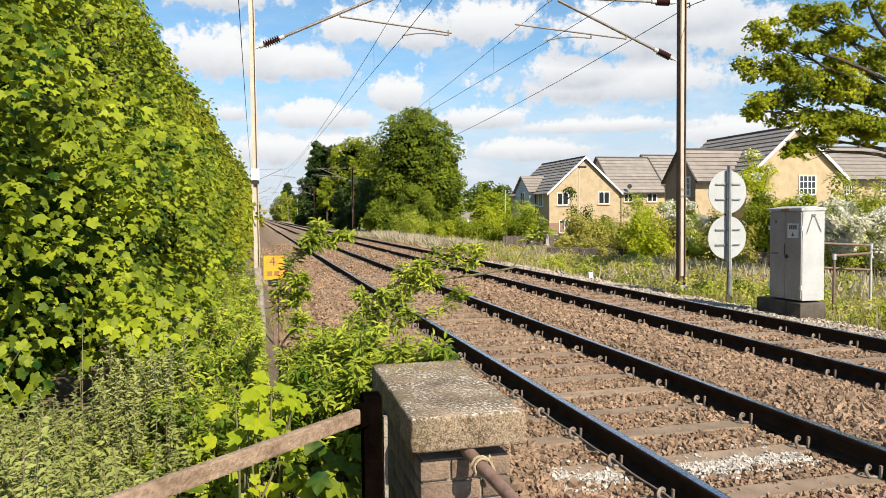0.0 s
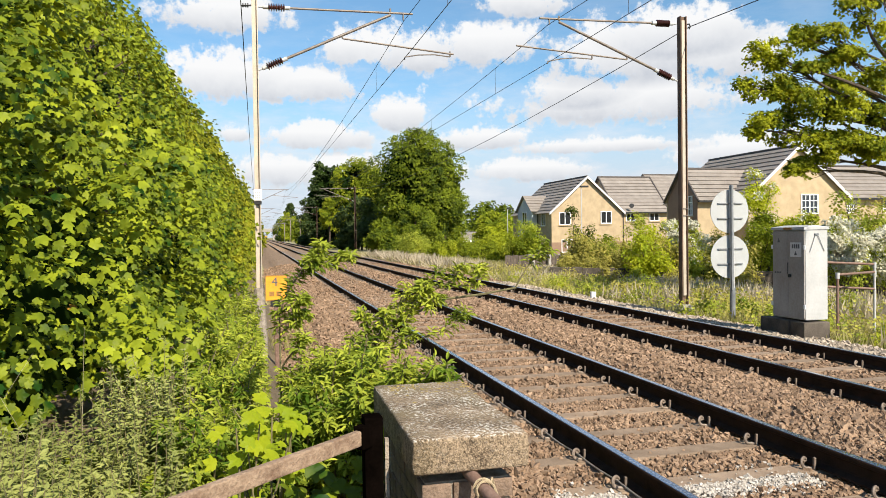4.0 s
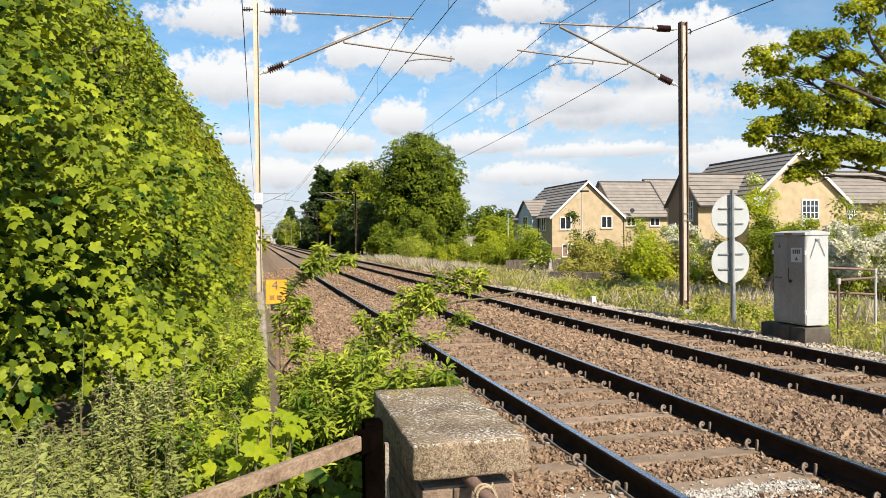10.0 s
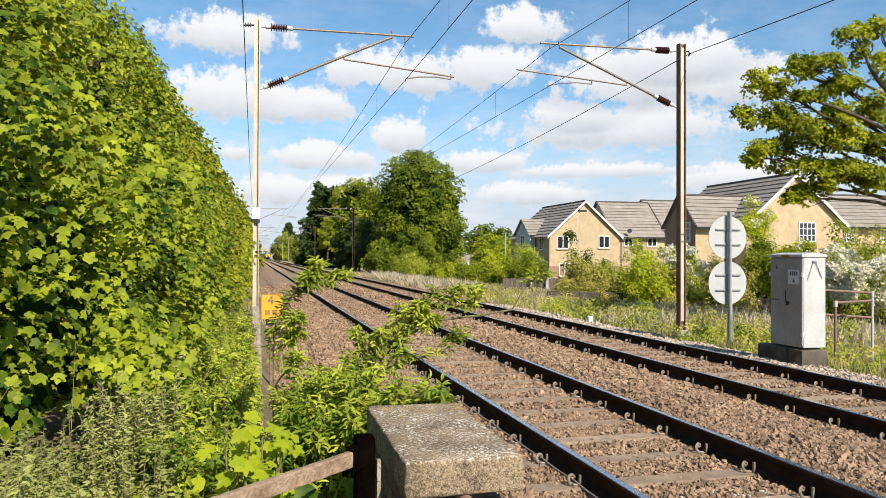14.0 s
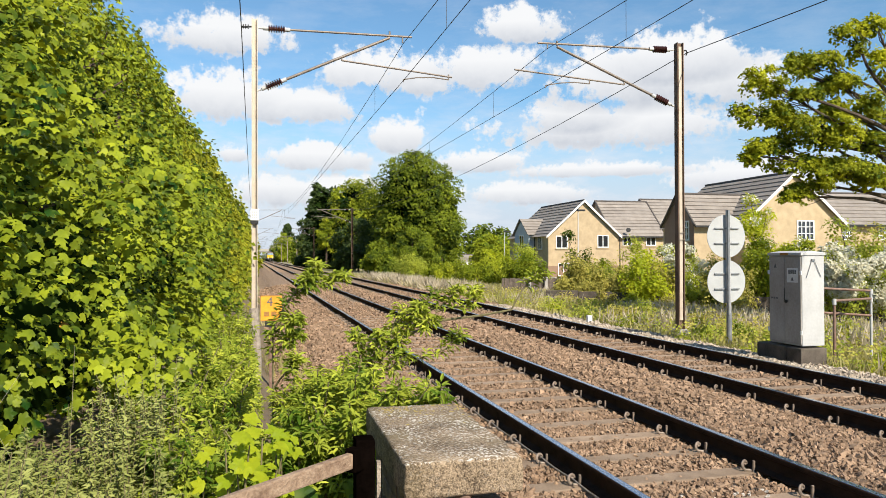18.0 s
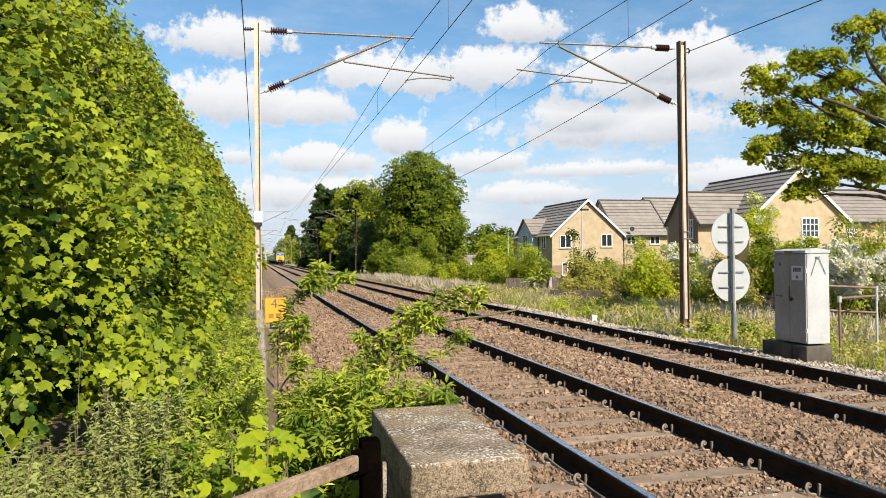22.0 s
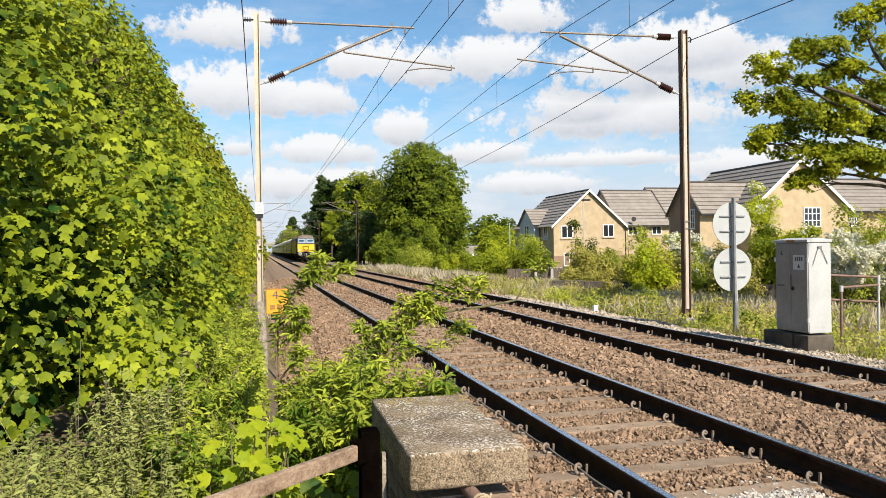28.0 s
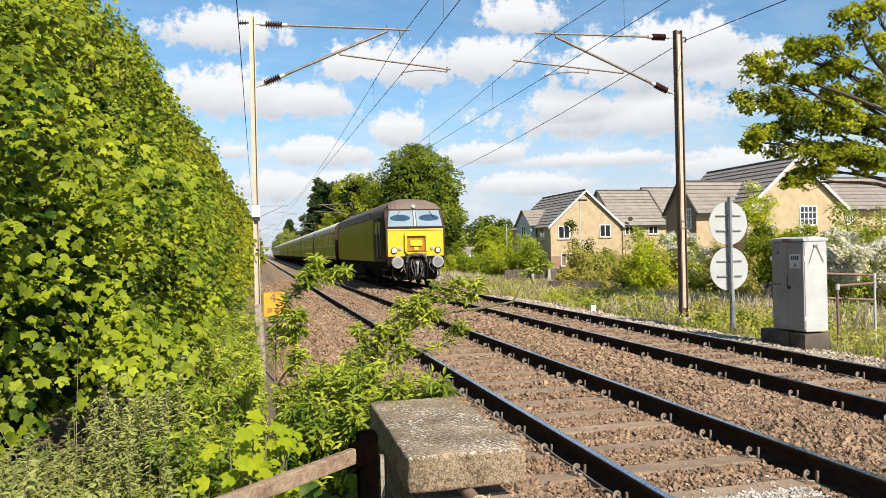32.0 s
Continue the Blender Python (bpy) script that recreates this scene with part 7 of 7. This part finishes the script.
def locomotive():
    L = thing("diesel_locomotive", "diesel locomotive with a yellow front, olive sides and brown roof", "locomotive", (6.637, 700, 0), "train")
    W, Z0, ZC, ZT = 1.345, 1.08, 3.02, 3.86
    full = car_outline(W, Z0, ZC, ZT)

    def cut(y, top, k=1.0):
        return [(x * k, y, min(z, top)) for x, z in full]

    skin = loft([cut(y, 9) for y in (3.1, 10, 18.0)])
    part("body_side", skin, M_OLIVE_PAINT, L, "glossy olive-green body", True)
    for ya, yb, flip in ((0.0, 3.1, 1), (18.0, 18.9, -1)):
        if flip > 0:
            secs = [cut(0.0, 2.52, 0.955), cut(0.05, 2.60, 0.97), cut(0.31, 3.31, 0.985), cut(0.54, 3.56, 0.99), cut(0.95, 3.74, 1.0), cut(1.6, 3.84, 1.0), cut(3.1, 9)]
        else:
            secs = [cut(18.0, 9), cut(18.6, 3.74), cut(18.9, 2.6, 0.97)]
        part("cab", loft(secs), M_UMBER, L, "dark brown cab", True)
    roof = Mesh()
    up = [(x * 1.004, z) for x, z in full if z > 3.0]
    n = len(up)
    ys = (1.55, 6, 12, 18.0)
    v = [(x, y, z + 0.012) for y in ys for x, z in up]
    roof.add(v, [(i * n + k, i * n + k + 1, (i + 1) * n + k + 1, (i + 1) * n + k) for i in range(3) for k in range(n - 1)])
    part("roof", roof, M_ROOF_BROWN, L, "dull brown roof", True)
    dome = Mesh()
    secs = [[(x * k, y, min(z, t) + 0.010) for x, z in full if z > 3.0] for y, t, k in ((0.325, 3.33, 0.975), (0.55, 3.58, 0.985), (0.97, 3.76, 1.0), (1.6, 3.86, 1.0))]
    n = len(secs[0])
    dome.add([p for s in secs for p in s], [(i * n + k, i * n + k + 1, (i + 1) * n + k + 1, (i + 1) * n + k) for i in range(3) for k in range(n - 1)])
    part("cab_roof", dome, M_ROOF_BROWN, L, "dull brown cab roof", True)

    f = Mesh()
    f.chamfer(-1.22, 1.22, -0.035, 0.02, 1.30, 2.48, 0.03)
    front = part("front_panel", f, M_YELLOW, L, "bright yellow warning panel")
    f = Mesh()
    f.chamfer(-1.23, 1.23, -0.052, -0.036, 2.40, 2.425, 0.004)
    part("grab_rail", f, M_GOLDBOX, front)
    f = Mesh()
    f.chamfer(-1.24, 1.24, -0.03, 0.02, 2.482, 2.57, 0.01)
    part("dark_band", f, M_UMBER, L)
    box = Mesh()
    for x0, x1, z0, z1 in ((-0.50, -0.40, 1.50, 2.16), (0.40, 0.50, 1.50, 2.16), (-0.50, 0.50, 2.16, 2.26)):
        box.chamfer(x0, x1, -0.16, -0.034, z0, z1, 0.012)
    part("nose_frame", box, M_YELLOW, front)
    # the recess is flat; its shadow is painted as a deeper orange
    box = Mesh()
    box.chamfer(-0.40, 0.40, -0.075, -0.034, 1.52, 2.15, 0.012)
    nose = part("nose_door", box, M_NOSE, front, "orange nose recess, its shadow put into the colour")
    for x0, x1, z0, z1 in ((-0.26, 0.26, 1.74, 2.00), (-0.10, 0.10, 1.55, 1.70)):
        b = Mesh()
        b.chamfer(x0, x1, -0.13, -0.074, z0, z1, 0.012)
        part("jumper_socket", b, M_YELLOW, nose)
    b = Mesh()
    b.tube([(-0.45, -0.12, 1.45), (-0.2, -0.16, 1.36), (0.2, -0.16, 1.36), (0.45, -0.12, 1.45)], 0.05, 8)
    part("jumper_cable", b, M_GOLDBOX, nose)

    # windscreens lie on the raked cab front
    a = Vector((0, 0.030, 2.575))
    u = (Vector((0, 0.295, 3.29)) - a).normalized()
    nr = Vector((0, -u.z, u.y))
    for s in (-1, 1):
        x0, x1 = (0.07, 1.19) if s > 0 else (-1.19, -0.07)
        h = 0.735
        fr = Mesh()
        q = [(x0, 0), (x1, 0), (x1 - (0.10 if s > 0 else 0), h), (x0 + (0.10 if s < 0 else 0), h)]
        pts = [Vector((x, 0, 0)) + a + u * t for x, t in q]
        fr.add([p + nr * 0.035 for p in pts] + [p - nr * 0.03 for p in pts], [(0, 1, 2, 3), (7, 6, 5, 4), (0, 4, 5, 1), (1, 5, 6, 2), (2, 6, 7, 3), (3, 7, 4, 0)])
        sc = part("windscreen", fr, M_SKY_SCREEN, L, "windscreen with the sky's reflection in its colour and a wiped arc")
        c = Vector(((x0 + x1) / 2, 0, 0)) + a + u * 0.37 + nr * 0.038
        arc = [c + Vector((0.44 * math.cos(t), 0, 0)) + u * (0.17 * math.sin(t) if math.sin(t) > 0 else 0.13 * math.sin(t)) for t in np.linspace(0, 6.283, 28)[:-1]]
        w = Mesh().add(arc, [tuple(range(27))])
        part("wiped_arc", w, M_WIPE, sc)
        w = Mesh()
        w.tube([c + Vector((0.02, 0, 0)) + u * 0.33 + nr * 0.03, c + Vector((0.22 * s, 0, 0)) + u * 0.02 + nr * 0.03], 0.012, 5)
        part("wiper", w, M_BLACK, sc)
    p = Mesh()
    q = [Vector((x, 0, 0)) + a + u * t for x, t in ((-0.045, 0), (0.045, 0), (0.045, 0.735), (-0.045, 0.735))]
    p.add([v_ + nr * 0.045 for v_ in q] + [v_ - nr * 0.02 for v_ in q], [(0, 1, 2, 3), (7, 6, 5, 4), (0, 4, 5, 1), (1, 5, 6, 2), (2, 6, 7, 3), (3, 7, 4, 0)])
    part("screen_pillar", p, M_POLE, L, "grey centre pillar")
    h = Mesh()
    h.disc((0, 0.40, 3.42), (0, -1, 0.5), 0.085, 0.10, 18)
    part("roof_lamp", h, M_POLE, L, "round pale roof lamp")
    for s in (-1, 1):
        h = Mesh()
        h.disc((s * 0.95, -0.035, 1.56), (0, -1, 0), 0.135, 0.05, 24)
        ring = part("lamp_ring", h, M_UNDER, L, "black lamp bezel")
        h = Mesh()
        h.disc((s * 0.95, -0.086, 1.56), (0, -1, 0), 0.100, 0.012, 24)
        part("headlight", h, M_LAMP if s < 0 else M_LABEL, ring, "lit round headlight" if s < 0 else "pale unlit round headlight")
        h = Mesh()
        h.disc((s * 0.70, -0.035, 1.64), (0, -1, 0), 0.070, 0.05, 16)
        part("marker_light", h, M_BUFFER, L)
        h = Mesh()
        h.tube([(s * 0.87, 0.0, 1.06), (s * 0.87, -0.38, 1.06)], [0.13, 0.11], 16)
        buf = part("buffer", h, M_UNDER, L, smooth=True)
        h = Mesh()
        h.tube([(s * 0.87, -0.36, 1.06), (s * 0.87, -0.40, 1.06), (s * 0.87, -0.43, 1.06)], [0.25, 0.26, 0.23], 28)
        bh = part("buffer_head", h, M_BUFFER, buf, "grey steel buffer head")
        h = Mesh()
        h.tube([(s * 0.87, -0.429, 1.06), (s * 0.87, -0.436, 1.06)], 0.185, 28)
        part("face_plate", h, M_POLE, bh, "worn darker buffer face")
        # cab side door, step and window
        d = Mesh()
        d.box(s * 1.342 - 0.006, s * 1.342 + 0.012, 0.95, 1.65, 1.25, 2.98)
        door = part("cab_door", d, M_UNDER, L, "dark cab door")
        g = Mesh()
        g.box(s * 1.352 - 0.004, s * 1.352 + 0.010, 1.05, 1.55, 2.25, 2.85)
        part("door_window", g, M_WINDOW, door)
        g = Mesh()
        g.box(s * 1.346 - 0.004, s * 1.346 + 0.010, 1.85, 2.6, 2.3, 2.85)
        part("side_window", g, M_WINDOW, L)
        for yy in (0.88, 1.72):
            g = Mesh()
            g.tube([(s * 1.40, yy, 1.3), (s * 1.40, yy, 2.5)], 0.018, 6)
            part("handrail", g, M_BUFFER, L)
        for yy, w_, z0, z1 in ((5.2, 0.9, 1.5, 2.8), (12.6, 0.9, 1.5, 2.8)):
            g = Mesh()
            g.box(s * 1.348 - 0.004, s * 1.348 + 0.012, yy, yy + w_, z0, z1)
            part("side_door", g, M_OLIVE_PAINT, L)
        for k in range(9):
            g = Mesh()
            y0 = 4.2 + k * 1.35
            g.add([(s * x, y, z) for y in (y0, y0 + 1.2) for x, z in ((1.368, 3.12), (1.300, 3.42))] , [(0, 1, 3, 2)])
            gr = part("roof_grille", g, M_GRILLE, L, "grey roof grille")
            for j in range(2):
                q = Mesh()
                f0 = 0.3 + 0.4 * j
                x_, z_ = 1.368 - 0.068 * f0, 3.12 + 0.30 * f0
                q.box(s * (x_ + 0.008) - 0.012, s * (x_ + 0.008) + 0.012, y0, y0 + 1.2, z_ - 0.012, z_ + 0.012)
                part("slat", q, M_UNDER, gr)
    h = Mesh()
    h.chamfer(-1.25, 1.25, -0.02, 0.25, 0.82, 1.30, 0.03)
    part("buffer_beam", h, M_UNDER, L)
    h = Mesh()
    h.tube([(0, -0.02, 1.04), (0, -0.30, 1.04)], 0.07, 10)
    h.tube([(0, -0.28, 1.10), (0, -0.33, 0.92), (0, -0.30, 0.70), (0, -0.24, 0.55)], 0.04, 8)
    part("coupling", h, M_BUFFER, L, "steel screw coupling")
    for x, z in ((-0.45, 0.35), (-0.33, 0.42), (0.32, 0.38), (0.46, 0.36)):
        g = Mesh()
        g.tube([(x, -0.04, 0.98), (x * 1.03, -0.18, 0.80), (x * 0.95, -0.12, z)], 0.03, 8)
        part("air_hose", g, M_UNDER, L)
    for s in (-1, 1):
        g = Mesh()
        g.tube([(s * 0.62, -0.05, 1.15), (s * 0.55, -0.14, 0.85), (s * 0.70, -0.12, 0.65)], 0.022, 6)
        part("air_pipe", g, M_BUFFER, L)
        g = Mesh()
        g.tube([(s * 0.22, -0.04, 1.10), (s * 0.26, -0.22, 0.86), (s * 0.14, -0.20, 0.52), (s * 0.10, -0.10, 0.40)], 0.026, 7)
        part("air_hose", g, M_HOSE, L)
        g = Mesh()
        g.tube([(s * 1.0, 0.10, 0.80), (s * 1.02, 0.02, 0.52), (s * 0.86, 0.02, 0.30)], 0.03, 7)
        part("guard_iron", g, M_HOSE, L)
        g = Mesh()
        g.chamfer(s * 0.93 - 0.13, s * 0.93 + 0.13, -0.03, 0.04, 1.10, 1.25, 0.02)
        part("buffer_casing", g, M_RED, L, "dark maroon buffer casing")
    # drooping coupler shield, jumper loops and steps under the nose
    g = Mesh()
    g.tube([(-0.42, -0.10, 1.06), (-0.40, -0.14, 1.26), (-0.24, -0.17, 1.37), (0, -0.18, 1.40), (0.24, -0.17, 1.37), (0.40, -0.14, 1.26), (0.42, -0.10, 1.06)], 0.06, 8)
    part("coupler_shield", g, M_HOSE, L, "grimy arched coupler shield")
    for x, d, z in ((-0.62, 0.20, 0.62), (-0.18, 0.26, 0.46), (0.10, 0.24, 0.42), (0.60, 0.22, 0.58), (0.78, 0.16, 0.72)):
        g = Mesh()
        g.tube([(x, -0.04, 1.16), (x + 0.05, -d, 0.95), (x + 0.10, -d - 0.02, z), (x + 0.18, -d * 0.7, z + 0.02), (x + 0.20, -0.06, 0.90)], 0.022, 7)
        part("jumper_cable", g, M_HOSE, L, "dull grey jumper cable")
    for s in (-1, 1):
        for z in (0.42, 0.72):
            g = Mesh()
            g.chamfer(s * 1.16 - 0.14, s * 1.16 + 0.10, 0.55, 0.95, z, z + 0.04, 0.01)
            part("cab_step", g, M_HOSE, L)
    g = Mesh()
    g.chamfer(-0.98, 0.98, 0.42, 0.50, 0.28, 0.86, 0.02)
    part("deflector", g, M_UNDER, L, "black deflector plate")
    g = Mesh()
    g.box(-1.15, 1.15, 0.4, 18.0, 0.70, 1.10)
    part("solebar", g, M_UNDER, L)
    g = Mesh()
    g.chamfer(-1.2, 1.2, 7.0, 12.0, 0.30, 1.05, 0.1)
    part("fuel_tank", g, M_UNDER, L, "black fuel tank")
    for y in (3.1, 15.9):
        bogie(L, y, 3, 0.55, 3.8)
    return L


def coach():
    C = thing("passenger_coach", "olive and cream passenger coach with a pale roof", "railway coach", (6.637, 730, 0), "train")
    W, Z0, ZC, ZT, LN = 1.37, 1.05, 3.05, 3.78, 19.45
    full = car_outline(W, Z0, ZC, ZT)
    part("body", loft([[(x, y, z) for x, z in full] for y in (0, LN)]), M_COACH, C, "glossy olive coach side", True)
    up = [(x * 1.012, z) for x, z in full if z > 3.0]
    n = len(up)
    r = Mesh()
    r.add([(x, y, z + 0.015) for y in (-0.02, LN + 0.02) for x, z in up], [(k, k + 1, n + k + 1, n + k) for k in range(n - 1)])
    part("roof", r, M_ROOF_PALE, C, "pale grey roof", True)
    for s in (-1, 1):
        b = Mesh()
        b.box(s * 1.373 - 0.004, s * 1.373 + 0.004, 0.4, LN - 0.4, 2.0, 2.86)
        band = part("window_band", b, M_CREAM, C, "cream window band")
        for k in range(8):
            y = 1.9 + k * 2.1
            g = Mesh()
            g.box(s * 1.377 - 0.003, s * 1.377 + 0.006, y, y + 1.25, 2.08, 2.78)
            pane = part("window_pane", g, M_WINDOW, band)
            for y2, y3, z2, z3 in ((y - 0.07, y, 2.02, 2.84), (y + 1.25, y + 1.32, 2.02, 2.84), (y, y + 1.25, 2.78, 2.84), (y, y + 1.25, 2.02, 2.08)):
                g = Mesh()
                g.box(s * 1.378 - 0.004, s * 1.378 + 0.010, y2, y3, z2, z3)
                part("frame", g, M_FRAME, pane)
        b = Mesh()
        b.box(s * 1.376 - 0.006, s * 1.376 + 0.008, 0.0, LN, 2.98, 3.10)
        part("cantrail", b, M_ROOF_PALE, C, "pale cantrail strip")
        for z in (1.22, 1.94, 2.91):
            b = Mesh()
            b.box(s * 1.378 - 0.004, s * 1.378 + 0.006, 0.05, LN - 0.05, z, z + 0.035)
            part("lining", b, M_FRAME, C, "pale gold lining")
        for y in (0.75, LN - 1.4):
            d = Mesh()
            d.box(s * 1.374 - 0.004, s * 1.374 + 0.008, y, y + 0.68, 1.15, 2.98)
            part("door", d, M_COACH, C)
    for ye in (-0.03, LN):
        g = Mesh()
        g.prism([(x * 1.004, z * 1.002) for x, z in full], ye, ye + 0.03)
        part("end_wall", g, M_RED, C, "dark maroon end wall")
    for y0, y1 in ((-0.42, -0.03), (LN + 0.03, LN + 0.42)):
        g = Mesh()
        g.chamfer(-0.62, 0.62, y0, y1, 1.1, 3.1, 0.05)
        part("gangway", g, M_RED, C, "dark red gangway")
    g = Mesh()
    g.box(-1.15, 1.15, 0.3, LN - 0.3, 0.80, 1.06)
    part("solebar", g, M_UNDER, C)
    for y0, y1 in ((6.2, 8.4), (9.5, 12.8)):
        g = Mesh()
        g.chamfer(-1.1, 1.1, y0, y1, 0.38, 0.82, 0.05)
        part("equipment_box", g, M_UNDER, C)
    for y in (2.9, LN - 2.9):
        bogie(C, y, 2, 0.46, 2.6)
    return C


train = [(locomotive(), 0.0)]
first = coach()
train.append((first, 20.1))
for k in range(1, 9):
    train.append((copy_thing(first, pose(6.637, 730 + 21 * k, 0)), 20.1 + 20.35 * k))
train.append((copy_thing(train[0][0], pose(6.637, 1000, 0, 0, 0, 180)), 20.1 + 20.35 * 9 + 18.9))


def motions():
    """The train draws near at about 70 km/h on the further track."""
    for ob, back in train:
        turn = 180 if back > 200 else 0
        rows = []
        for t in range(0, 33, 2):
            d = 32 - t
            rows.append((t, pose(6.637, 31.2 + 19.7 * d + 0.03 * d * d + back, 0, 0, 0, turn)))
        walk(ob, rows)


motions()
